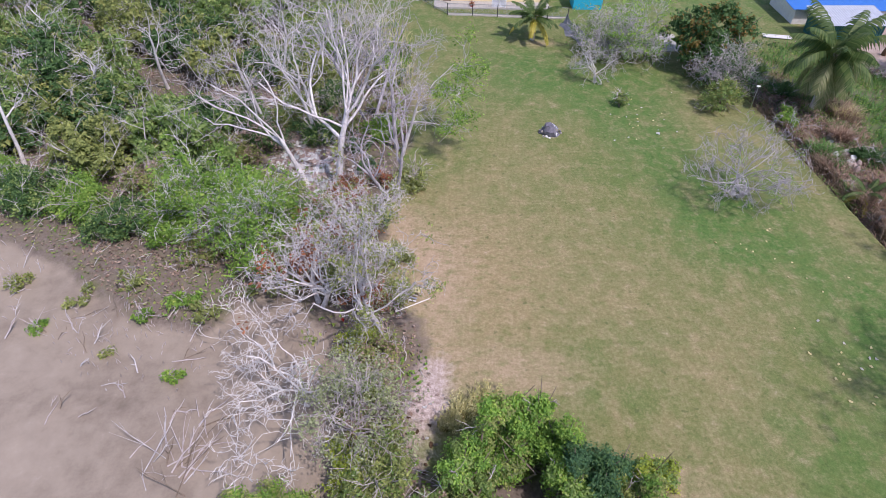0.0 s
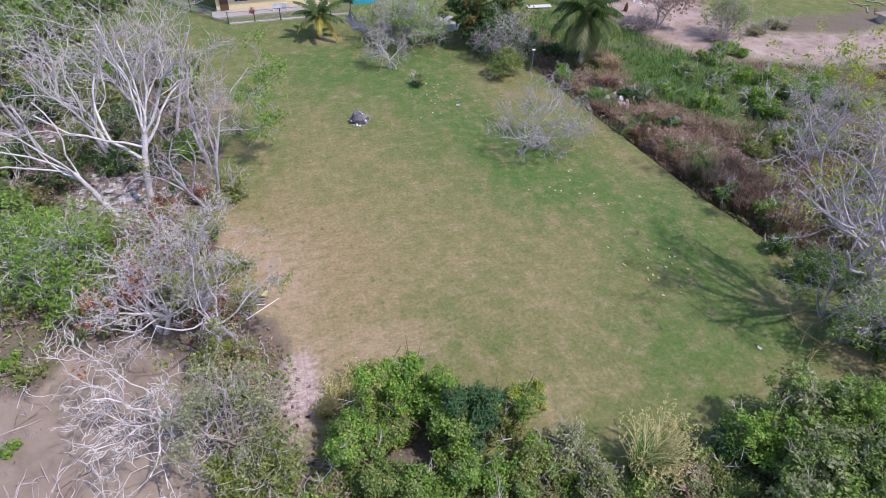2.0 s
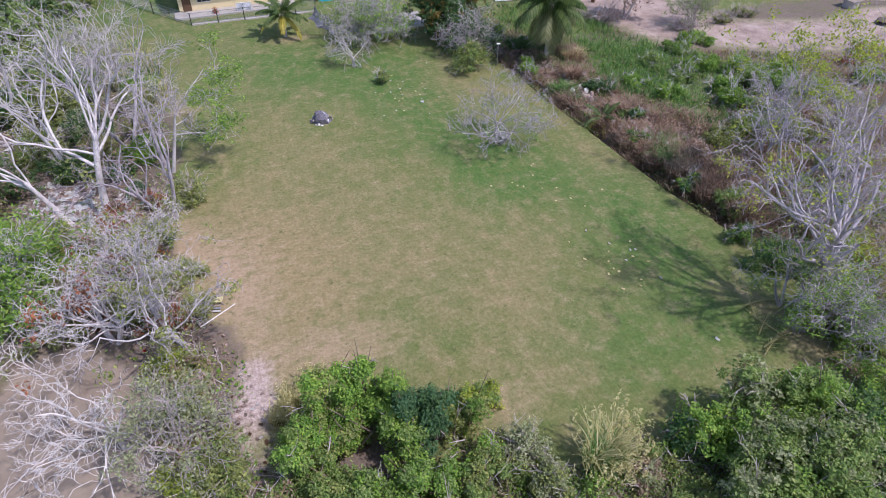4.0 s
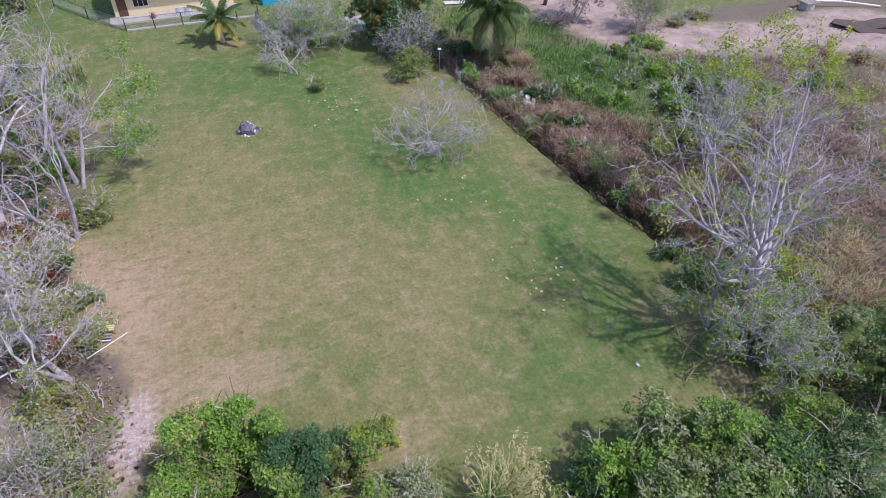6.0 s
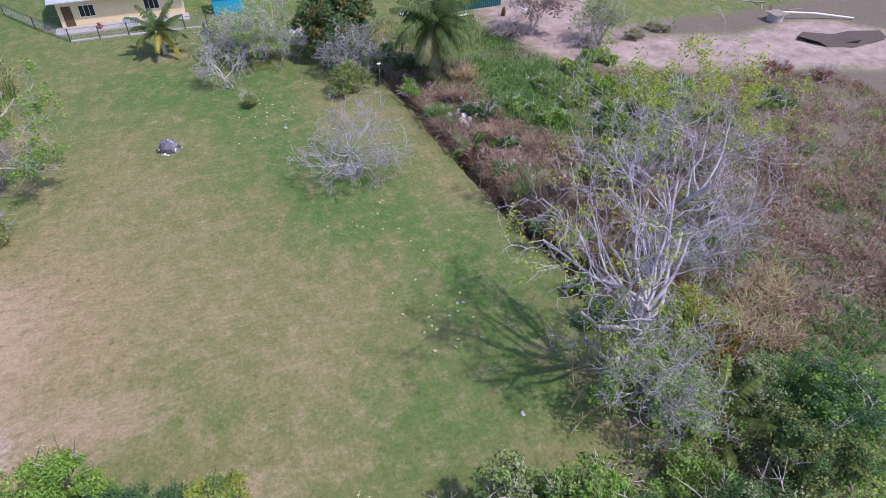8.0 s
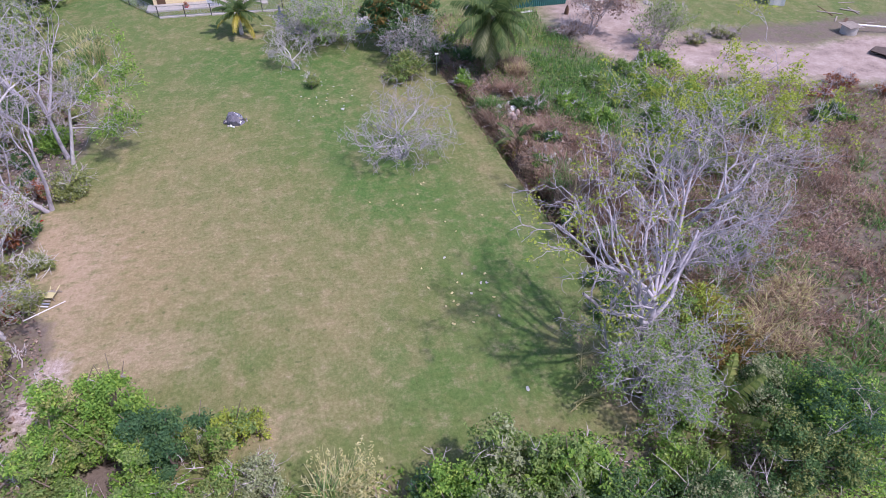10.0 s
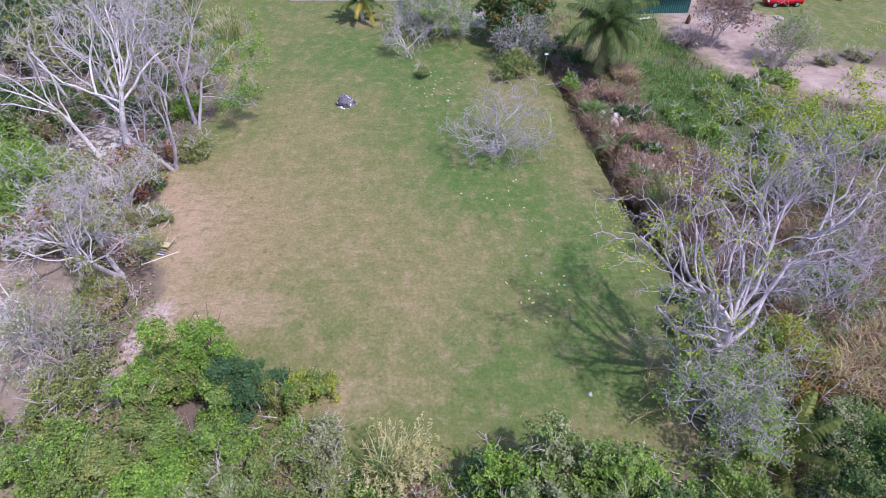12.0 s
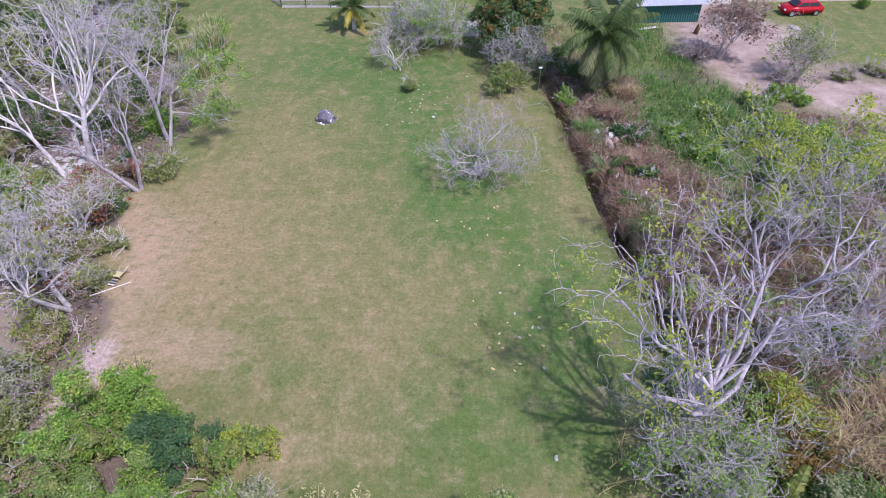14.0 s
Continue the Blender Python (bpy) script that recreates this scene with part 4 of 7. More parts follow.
def scatter_thicket():
    """Leaf litter, seedlings and dead twigs on the soil of the thicket."""
    rng = np.random.default_rng(910)
    n = 90000
    x, y = rng.uniform(-34, 1.5, n), rng.uniform(10, 62, n)
    x[:30000], y[:30000] = rng.uniform(-10, 40, 30000), rng.uniform(2, 12.5, 30000)
    xe = np.interp(y, EDGE_Y, EDGE_X)
    front = y < 10.6 + 1.4 * rough_noise(x, y, 0.4, 44) + np.where(x < 10, 2.0, 0.0)
    ok = (front | (x < xe - 0.1 + 0.5 * rough_noise(x, y, 0.5, 41))) & (shore(x, y) < -0.4) & (rng.uniform(0, 1, n) < 0.55 + 0.5 * rough_noise(x, y, 0.35, 42))
    x, y = x[ok], y[ok]
    p = np.stack([x, y, ground_z(x, y) + rng.uniform(0.02, 0.35, len(x)) ** 1.5], axis=1)
    root = thing("undergrowth", 0, 0, 0, "seedlings, dead leaves and twigs on the thicket's soil", "undergrowth", kind="stuff")
    kind = rough_noise(x, y, 0.3, 43) + rng.normal(0, 0.25, len(x))
    for name, m, mt in (("seedling_leaf", kind > 0.1, LEAF_FRESH), ("olive_leaf", (kind <= 0.1) & (kind > -0.15), LEAF_OLIVE), ("dead_leaf", kind <= -0.15, LEAF_DEAD)):
        v, f = leaves(p[m], np.tile([[0.0, 0.0, 1.0]], (m.sum(), 1)), 0.13, rng, 0.45)
        link_mesh(name, v, f, mt, root)["kind"] = "stuff"
    m = 2000
    idx = rng.integers(0, len(p), m)
    a, ln = rng.uniform(0, 6.28, m), rng.uniform(0.2, 0.9, m)
    lines = []
    for i, t, q in zip(idx, a, ln):
        c = p[i]
        d = np.array([math.cos(t), math.sin(t), rng.uniform(-0.1, 0.6)]) * q
        lines.append((np.array([c, c + d * 0.5 + rng.normal(0, 0.06, 3), c + d]), np.array([0.02, 0.014, 0.006])))
    v, f = tubes(lines, 3)
    link_mesh("dead_twig", v, f, BARK_GREY, root)["kind"] = "stuff"


scatter_thicket()

# ---- plants on the lawn ----
tree("dead_tree", 20.9, 36.2, gz(20.9, 36.2), "small leafless pale tree on a bare patch of lawn", 61, height=7.0, trunk=0.9, radius=0.14, stems=4, top=4, kids=4.2, bark=BARK_GREY, twig=BARK_LILAC, lift=0.09, wander=0.32, spread=0.9, ratio=0.56, leaf=LEAF_VINE, leaf_count=420, leaf_size=0.08,
     aims=[(-2.4, 0.0, 3.0), (-1.6, -1.4, 2.8), (0.8, -1.8, 3.0), (2.8, -1.0, 3.4), (3.6, 1.0, 3.4), (2.2, 2.4, 4.6), (-0.4, 1.4, 5.6), (-2.6, 1.8, 4.6), (1.2, 0.0, 5.6), (-1.4, 0.0, 5.0), (4.0, 0.2, 2.2), (-2.6, 0.8, 2.2)])
tree("bare_tree", 13.9, 53.2, gz(13.9, 53.2), "small leafless tree on the lawn", 62, height=4.2, trunk=0.9, radius=0.14, top=4, kids=4, bark=BARK_PALE, twig=BARK_GREY, wander=0.34, spread=0.95, lift=0.04,
     aims=[(-2.4, -0.4, 1.8), (-1.6, 1.0, 2.4), (-0.2, 0.4, 3.0), (1.4, 0.6, 2.6), (2.4, -0.2, 2.0), (0.8, -1.4, 1.8)], leaf=LEAF_SAGE, leaf_count=140, leaf_size=0.1)
tree("thin_leaved_tree", 18.0, 58.4, gz(18, 58.4), "twiggy lilac-grey tree with sparse green leaves", 63, height=6.4, trunk=1.0, radius=0.15, stems=4, limbs=5, fan=1.35, top=4, kids=4.6, wander=0.3, bark=BARK_GREY, leaf=LEAF_VINE, leaf_count=4200, leaf_size=0.12)
tree("thin_leaved_tree", 15.4, 59.6, gz(15.4, 59.6), "twiggy lilac-grey tree with sparse green leaves", 163, height=5.2, trunk=0.8, radius=0.12, stems=3, limbs=4, fan=1.2, top=4, kids=3.6, wander=0.3, bark=BARK_GREY, leaf=LEAF_MID, leaf_count=1400, leaf_size=0.12)
shrub("mango_tree", 24.4, 57.0, gz(24.4, 57.0), "dense mango tree with orange flush among green leaves", 64, rx=4.2, ry=3.0, h=7.6, count=16000, size=0.19, leaf=LEAF_DEEP, second=LEAF_ORANGE, share=0.2, lobes=46, category="tree")
tree("bare_tree", 24.9, 52.4, gz(24.9, 52.4), "rounded tree with many grey twigs over dark leaves", 65, height=5.6, trunk=0.8, radius=0.12, stems=4, limbs=5, fan=0.85, top=4, kids=4.6, wander=0.3, bark=BARK_GREY, twig=BARK_GREY, leaf=LEAF_DEEP, leaf_count=2600, leaf_size=0.13)
shrub("yellow_green_shrub", 23.6, 48.7, gz(23.6, 48.7), "straggly yellow-green shrub at the lawn's edge", 66, rx=1.8, ry=1.5, h=3.1, count=3000, size=0.11, leaf=LEAF_MID, second=LEAF_OLIVE, share=0.45, twigs=40, open_air=0.3, bare=BARK_TWIG)
shrub("small_shrub", 15.2, 48.9, gz(15.2, 48.9), "small sparse shrub alone on the lawn", 67, rx=0.6, ry=0.55, h=1.7, count=900, size=0.09, leaf=LEAF_MID, second=LEAF_OLIVE, share=0.4, twigs=24, lobes=10, open_air=0.5, bare=BARK_GREY)
palm("coconut_palm", 9.2, 62.4, gz(9.2, 62.4), "young coconut palm with yellowing lower fronds", 68, trunk=2.3, fronds=20, length=3.1, old=FROND_YELLOW, droop=0.7, sag=0.35, oldest=0.72, leaflet=0.55)
palm("coconut_palm", 31.5, 48.6, gz(31.5, 48.6), "coconut palm with drooping grey-green fronds beside the ditch", 69, trunk=4.9, radius=0.18, fronds=30, length=4.6, droop=0.85, sag=0.65, leaflet=0.66, old=FROND_GREY, oldest=0.66)
palm("young_palm", 31.5, 10.6, gz(31.5, 10.6), "young palm with upright yellow-green fronds in the undergrowth", 70, trunk=0.6, fronds=12, length=3.4, droop=0.75, upright=0.2, mat=FROND_LIGHT)
palm("fallen_palm_shrub", 29.8, 36.0, gz(29.8, 36), "low wilting palm on the ditch's bank", 71, trunk=0.3, fronds=10, length=2.0, old=FROND_YELLOW, droop=1.0, sag=0.2)
tree("bare_tree", 29.1, 14.1, gz(29.1, 14.1), "large leafless tree with many grey-white spreading limbs", 103, height=13.0, trunk=5.2, radius=0.25, stems=1, top=5, kids=2.7, lift=0.07, fork=0.3, spread=0.76, wander=0.22, ratio=0.6, bark=BARK_LILAC,
     leaf=LEAF_YELLOW, leaf_count=1700, leaf_size=0.09, leaf_box=((-9, -0.5), (-4, 9), (5.0, 14)),
     aims=[(-4.58, 1.41, 5.28), (-4.22, 0.35, 5.63), (-3.52, 2.99, 5.46), (-2.46, 4.75, 5.28), (-0.7, 5.63, 5.28), (0.7, 4.05, 5.81), (1.94, 2.46, 6.16), (3.17, 4.22, 5.46), (4.75, 2.64, 5.46), (6.16, 1.58, 4.75), (2.99, 1.23, 5.81), (-1.76, 1.76, 5.98), (-6.0, 0.8, 3.5), (-5.2, 2.6, 2.9), (-3.2, -0.6, 3.4)])
tree("leafy_tree", 36.4, 23.4, gz(36.4, 23.4), "slender grey tree with yellow-green leaves at its top", 73, height=12.0, trunk=6.0, radius=0.15, stems=2, top=4, kids=3.4, bark=BARK_LILAC, wander=0.26,
     leaf=LEAF_YELLOW, leaf_count=4600, leaf_size=0.105, leaf_box=((-9, 12), (-9, 12), (8.6, 30)),
     aims=[(-1.8, -0.8, 5.2), (-2.0, 2.0, 5.4), (0.2, 3.2, 5.4), (2.0, 0.6, 5.8), (4.0, 0.2, 5.0), (5.4, 2.0, 4.8), (1.2, -1.0, 5.6), (3.2, 3.6, 5.0)])
for k, (tx, ty, th) in enumerate([(37.5, 19.0, 5.0), (41.0, 22.5, 5.0), (38.5, 27.5, 4.5), (44.5, 26.5, 4.5), (43.5, 31.5, 4.0), (48.0, 28.5, 4.0), (34.5, 19.5, 4.0)]):
    tree("bare_shrub", tx, ty, gz(tx, ty), "tangle of leafless grey-brown branches in the field", 540 + k, height=th, trunk=0.9, radius=0.1, stems=3, limbs=4, fan=1.0, top=4, kids=3.3, bark=BARK_LILAC, twig=BARK_TWIG if k % 2 else BARK_LILAC, category="shrub",
         leaf=LEAF_OLIVE if k % 2 else LEAF_MID, leaf_count=350, group="bare shrubs in the field")

# drooping grey tangle round the foot of the big tree
for k, (tx, ty, th, aim) in enumerate([(27.8, 12.9, 6.4, (-1.4, -1.2)), (28.7, 12.2, 6.2, (0.2, -1.8)), (29.6, 12.8, 5.8, (1.2, -0.8)), (28.0, 14.6, 5.4, (-1.4, 0.4)), (28.9, 11.2, 4.2, (0.2, -1.4)), (29.0, 13.5, 6.6, (0.2, -0.6))]):
    tree("tangled_shrub", tx, ty, gz(tx, ty), "tangled grey shrub with small green leaves under the big tree", 560 + k, height=th, trunk=th * 0.42, radius=0.08, stems=3, top=4, kids=3.2, bark=BARK_LILAC, twig=BARK_LILAC, category="shrub",
         leaf=LEAF_MID if k % 2 else LEAF_VINE, leaf_count=1100, leaf_size=0.08, wander=0.36, lift=-0.1, spread=0.95, group="tangle under the big tree",
         aims=[(aim[0] * 1.1, aim[1] * 1.1, 1.9), (aim[0] + 1.4, aim[1] * 0.6, 2.4), (aim[0] - 1.4, aim[1] * 0.7, 2.2), (aim[0] * 0.3, aim[1] * 0.4, 3.2), (aim[0] * 1.5, aim[1] * 1.2, 0.9), (0.8, 0.9, 2.6)])

# ---- front hedge ----
# creeper mounds round a dark hollow
VINES = [(2.4, 15.6, 1.7, 1.3, 5.2, LEAF_VINE), (4.2, 16.0, 1.5, 1.1, 4.8, LEAF_VINE), (1.4, 14.0, 1.1, 1.2, 4.0, LEAF_VINE), (1.9, 12.6, 1.2, 1.0, 3.2, LEAF_MID), (5.2, 14.8, 1.2, 1.1, 4.8, LEAF_FRESH), (5.3, 12.9, 1.1, 0.9, 4.0, LEAF_FRESH),
         (6.5, 13.7, 1.35, 1.2, 5.1, LEAF_BLUE), (8.1, 13.6, 1.1, 0.9, 3.4, LEAF_OLIVE), (9.0, 14.3, 1.0, 0.7, 2.9, LEAF_YELLOW), (10.2, 14.5, 0.9, 0.45, 2.0, LEAF_YELLOW), (3.4, 11.6, 1.3, 0.9, 2.8, LEAF_MID), (6.0, 11.4, 1.4, 1.0, 2.8, LEAF_VINE), (3.2, 14.4, 0.9, 0.7, 4.4, LEAF_FRESH)]
for k, (sx, sy, a, b, hh, mt) in enumerate(VINES):
    shrub("creeper_mound", sx, sy, gz(sx, sy), "dark bluish-green rounded bush beside the creeper" if mt is LEAF_BLUE else "tall mound of green creeper over dead wood", 400 + k, rx=a, ry=b, h=hh, count=int(3300 * a * b * (0.6 + 0.25 * hh)), size=0.08, leaf=mt,
          second=LEAF_DEEP if mt is LEAF_BLUE else (LEAF_OLIVE, LEAF_FRESH, LEAF_MID)[k % 3], share=0.3, group="creeper mounds at the lawn's foot", twigs=3, grain=34, low=0.05)
FRONT = [(0.8, 10.6, 1.9, 1.3, 2.4, LEAF_MID), (3.4, 9.4, 2.4, 1.4, 2.6, LEAF_VINE), (6.2, 9.2, 2.2, 1.3, 2.5, LEAF_MID), (8.6, 10.8, 1.5, 1.1, 2.3, LEAF_MID), (8.2, 12.0, 1.1, 0.9, 2.3, LEAF_OLIVE), (10.2, 11.6, 1.2, 1.0, 2.3, LEAF_SAGE), (10.6, 9.6, 1.4, 1.1, 1.9, LEAF_SAGE),
         (11.6, 8.2, 1.5, 1.2, 1.7, LEAF_MID), (14.4, 8.6, 0.9, 0.8, 1.5, LEAF_DEAD), (15.4, 8.8, 1.0, 0.8, 1.5, LEAF_MID), (16.8, 9.4, 1.1, 0.9, 2.4, LEAF_BLUE), (18.2, 8.8, 1.4, 1.1, 4.0, LEAF_VINE), (19.8, 9.3, 1.6, 1.1, 4.8, LEAF_MID), (21.6, 8.3, 1.7, 1.3, 5.0, LEAF_MID), (18.6, 6.6, 1.9, 1.4, 4.8, LEAF_MID),
         (23.4, 8.6, 1.3, 1.0, 3.4, LEAF_VINE), (21.2, 5.8, 2.0, 1.5, 5.0, LEAF_MID), (24.2, 6.4, 1.9, 1.5, 4.0, LEAF_DEEP), (15.8, 6.4, 1.7, 1.3, 2.2, LEAF_MID), (28.2, 8.2, 1.4, 1.1, 2.0, LEAF_MID), (28.6, 6.0, 2.2, 1.6, 2.8, LEAF_DEEP), (32.8, 7.0, 2.2, 1.7, 3.0, LEAF_DEEP), (36.0, 8.6, 2.4, 2.0, 3.0, LEAF_BLUE),
         (33.6, 10.6, 1.7, 1.4, 2.2, LEAF_DEEP), (12.6, 6.2, 1.9, 1.4, 1.8, LEAF_OLIVE), (-2.0, 10.8, 2.0, 1.5, 2.8, LEAF_MID), (-4.6, 11.4, 2.0, 1.6, 2.8, LEAF_VINE), (-7.4, 12.6, 2.0, 1.8, 2.8, LEAF_FRESH), (0.6, 7.6, 2.4, 1.6, 2.6, LEAF_MID), (4.4, 7.0, 2.4, 1.6, 2.6, LEAF_VINE), (8.4, 7.6, 2.2, 1.5, 2.3, LEAF_MID),
         (-2.6, 7.8, 2.4, 1.8, 3.0, LEAF_MID), (7.0, 4.6, 2.6, 1.8, 2.6, LEAF_MID), (13.6, 4.0, 2.4, 1.6, 2.0, LEAF_OLIVE), (24.6, 4.0, 2.2, 1.8, 3.6, LEAF_DEEP), (19.6, 3.8, 2.2, 1.7, 4.0, LEAF_MID)]
for k, (sx, sy, a, b, hh, mt) in enumerate(FRONT):
    tall = hh > 3.3
    shrub("hedge_shrub", sx, sy, gz(sx, sy), "tall open shrub with light-backed green leaves" if tall else "grey-green weeds with pale seed heads" if mt is LEAF_SAGE else "low leafy shrub at the lawn's foot", 430 + k, rx=a, ry=b, h=hh, count=int(2300 * a * b * (0.6 + 0.25 * hh)), size=0.094 if tall else 0.076, leaf=mt,
          second=(LEAF_SAGE, LEAF_FRESH)[k % 2] if tall else (LEAF_OLIVE, LEAF_VINE, LEAF_SAGE)[k % 3], share=0.35, group="hedge at the lawn's foot", twigs=16 if tall else 26 if mt is LEAF_SAGE else 6, grain=26, open_air=0.7 if tall else 0.2, bare=BARK_TWIG)


def front_carpet():
    """A low tangle of weeds, creeper and dead stems that fills the ground between the hedge shrubs."""
    rng = np.random.default_rng(930)
    n = 120000
    x, y = rng.uniform(-9, 38, n), rng.uniform(3.0, 13.5, n)
    edge = np.interp(x, [-9, -2, 0, 2, 8, 10.5, 12.5, 15, 17, 24, 26.5, 28, 38], [13.5, 12.6, 12.4, 12.2, 12.6, 12.4, 9.6, 8.8, 9.6, 8.6, 8.0, 10.5, 12.0]) + 0.7 * rough_noise(x, y, 0.6, 71)
    hollow = blot(x, y, 3.7, 13.1, 0.9, 0.9)
    ok = (y < edge) & (shore(x, y) < -0.4) & (hollow < 0.5) & (rng.uniform(0, 1, n) < np.clip(0.75 + 0.6 * rough_noise(x, y, 0.5, 72), 0.15, 1))
    x, y = x[ok], y[ok]
    top = np.clip(0.55 + 0.75 * rough_noise(x, y, 0.45, 73), 0.12, 1.3) * np.clip((edge[ok] - y) / 1.2, 0.25, 1)
    z = ground_z(x, y) + top * rng.uniform(0.35, 1.0, len(x))
    p = np.stack([x, y, z], axis=1)
    tone = rough_noise(x, y, 0.4, 74) + rng.normal(0, 0.16, len(x))
    root = thing("weed_carpet", 0, 0, 0, "low tangle of green weeds and dead stems at the lawn's foot", "weeds", kind="stuff")
    for name, m, mt in (("green_leaf", tone > 0.12, LEAF_VINE), ("mid_leaf", (tone <= 0.12) & (tone > -0.14), LEAF_MID), ("grey_leaf", (tone <= -0.14) & (tone > -0.3), LEAF_SAGE), ("dead_leaf", tone <= -0.3, LEAF_DEAD)):
        v, f = leaves(p[m], np.tile([[0.05, -0.15, 1.0]], (m.sum(), 1)), 0.078, rng, 0.5)
        link_mesh(name, v, f, mt, root)["kind"] = "stuff"
    m = rng.integers(0, len(p), 2600)
    lines = []
    for c in p[m]:
        d = np.array([rng.normal(0, 0.5), rng.normal(0, 0.5), rng.uniform(0.2, 0.9)]) * rng.uniform(0.3, 0.8)
        c = c - np.array([0, 0, 0.15])
        lines.append((np.array([c, c + d * 0.5 + rng.normal(0, 0.05, 3), c + d]), np.array([0.014, 0.011, 0.006])))
    v, f = tubes(lines, 3)
    link_mesh("dead_stem", v, f, BARK_TWIG, root)["kind"] = "stuff"


front_carpet()
plume_grass("cane_grass", 13.2, 9.8, gz(13.2, 9.6), "tall straw-coloured cane grass with green blades", 450, r=0.75, h=2.7, count=800)
for k, (tx, ty, th, tr) in enumerate([(1.4, 18.0, 1.0, 0.6), (2.4, 18.7, 0.8, 0.7), (0.5, 17.2, 0.9, 0.4)]):
    plume_grass("dry_grass", tx, ty, gz(tx, ty), "tuft of straw-coloured dry grass behind the hedge", 451 + 3 * k, r=tr, h=th, count=110, mats=(BLADE_STRAW, BLADE_STRAW))

# ---- undergrowth beneath the big tree and along the ditch ----
UNDER = [(28.3, 13.0, 1.2, 2.8, LEAF_MID), (29.0, 11.6, 1.2, 2.4, LEAF_VINE), (30.2, 12.4, 1.3, 2.6, LEAF_VINE), (31.8, 14.2, 2.0, 3.2, LEAF_VINE), (33.6, 15.6, 1.9, 2.8, LEAF_YELLOW), (30.0, 17.4, 1.5, 2.2, LEAF_BLUE), (33.4, 13.2, 1.6, 1.9, LEAF_ORANGE), (29.6, 20.2, 0.9, 1.4, LEAF_DEEP),
         (28.3, 46.4, 1.0, 1.4, LEAF_FRESH), (30.6, 32.4, 0.9, 0.8, LEAF_DEEP), (32.4, 40.6, 1.3, 1.2, LEAF_DEEP), (37.5, 37.4, 1.4, 1.0, LEAF_FRESH), (40.6, 39.6, 1.3, 1.1, LEAF_MID), (43.4, 41.2, 1.6, 1.8, LEAF_FRESH),
         (44.6, 36.2, 1.9, 2.0, LEAF_MID), (47.2, 35.2, 1.7, 1.9, LEAF_VINE), (42.0, 36.4, 1.5, 1.6, LEAF_FRESH), (49.6, 33.4, 1.6, 1.6, LEAF_YELLOW), (36.4, 30.0, 1.4, 1.0, LEAF_OLIVE), (39.8, 30.6, 1.6, 1.2, LEAF_OLIVE),
         (43.0, 29.4, 1.6, 1.2, LEAF_OLIVE), (56.0, 33.5, 1.6, 1.2, LEAF_DEEP), (29.8, 51.2, 1.2, 1.3, LEAF_DEEP), (28.8, 54.0, 1.4, 1.6, LEAF_DEEP), (38.4, 20.6, 1.5, 1.0, LEAF_FRESH), (41, 24, 1.4, 0.9, LEAF_OLIVE),
         (39.4, 43.2, 1.4, 1.0, LEAF_MID), (36.0, 40.4, 1.2, 0.8, LEAF_FRESH), (46.4, 46.0, 1.7, 1.3, LEAF_FRESH), (43.8, 45.0, 1.4, 1.0, LEAF_MID), (41.2, 34.0, 1.8, 1.7, LEAF_FRESH), (45.8, 39.0, 1.7, 1.8, LEAF_VINE), (49.0, 37.6, 1.8, 2.0, LEAF_VINE), (32.2, 35.4, 0.9, 0.9, LEAF_BLUE), (31.4, 23.0, 1.2, 1.6, LEAF_MID), (30.6, 26.0, 0.9, 1.2, LEAF_BLUE)]
for k, (sx, sy, sr, sh, mt) in enumerate(UNDER):
    shrub("field_shrub", sx, sy, gz(sx, sy), "leafy shrub among the dry weeds of the field", 500 + k, rx=sr, ry=sr * 0.9, h=sh, count=int(1200 * sr * sr + 500), size=0.085 if k < 8 else 0.11, leaf=mt, twigs=60 if k < 4 else 24, bare=BARK_GREY, group="shrubs in the field", second=LEAF_ORANGE if k in (3, 4) else LEAF_FRESH if k % 2 else None, share=0.3)
for k, (gx, gy, gr, gh) in enumerate([(31.6, 36.4, 0.6, 1.0), (31.4, 43.4, 0.7, 1.1), (33.4, 46.8, 0.8, 1.2), (38.2, 15.6, 1.5, 1.0), (39.6, 16.6, 1.3, 0.9), (37.2, 13.4, 1.2, 0.9), (36.0, 14.6, 1.0, 0.9)]):
    grass_clump("dead_grass", gx, gy, gz(gx, gy), "matted clump of dead straw-brown grass", 600 + k, r=gr, h=gh, count=800, mat=BLADE_DRY, second=BLADE_STRAW if k > 1 else BLADE_RUST, width=0.026, lean=1.3, group="dead grass in the field")
for k, (gx, gy, gr, gh) in enumerate([(31.2, 20.6, 1.1, 1.3), (31.8, 22.0, 1.2, 1.4), (30.6, 22.6, 0.9, 1.1), (31.0, 24.4, 1.1, 1.2), (30.4, 25.4, 0.8, 1.0), (32.2, 25.2, 1.2, 1.1), (30.6, 27.4, 0.9, 1.1), (30.0, 29.2, 0.7, 0.9), (32.4, 28.6, 1.1, 0.9), (33.2, 26.6, 1.0, 0.9), (29.6, 32.2, 0.6, 0.8), (31.4, 19.0, 1.0, 1.2)]):
    grass_clump("brown_grass", gx, gy, gz(gx, gy), "shaggy clump of brown dead grass on the ditch's bank", 620 + k, r=gr, h=gh, count=900, mat=BLADE_BROWN, second=BLADE_RUST if k % 2 else BLADE_BROWN, width=0.024, lean=1.0, group="brown grass beside the ditch")
tree("bare_shrub", 49.2, 50.0, gz(49.2, 50), "tall twiggy shrub with brown stems and olive tips", 530, height=5.2, trunk=0.5, radius=0.06, stems=8, limbs=3, fan=0.55, top=4, kids=3, bark=BARK_TWIG, leaf=LEAF_MID, leaf_count=2200, leaf_size=0.11, category="shrub")
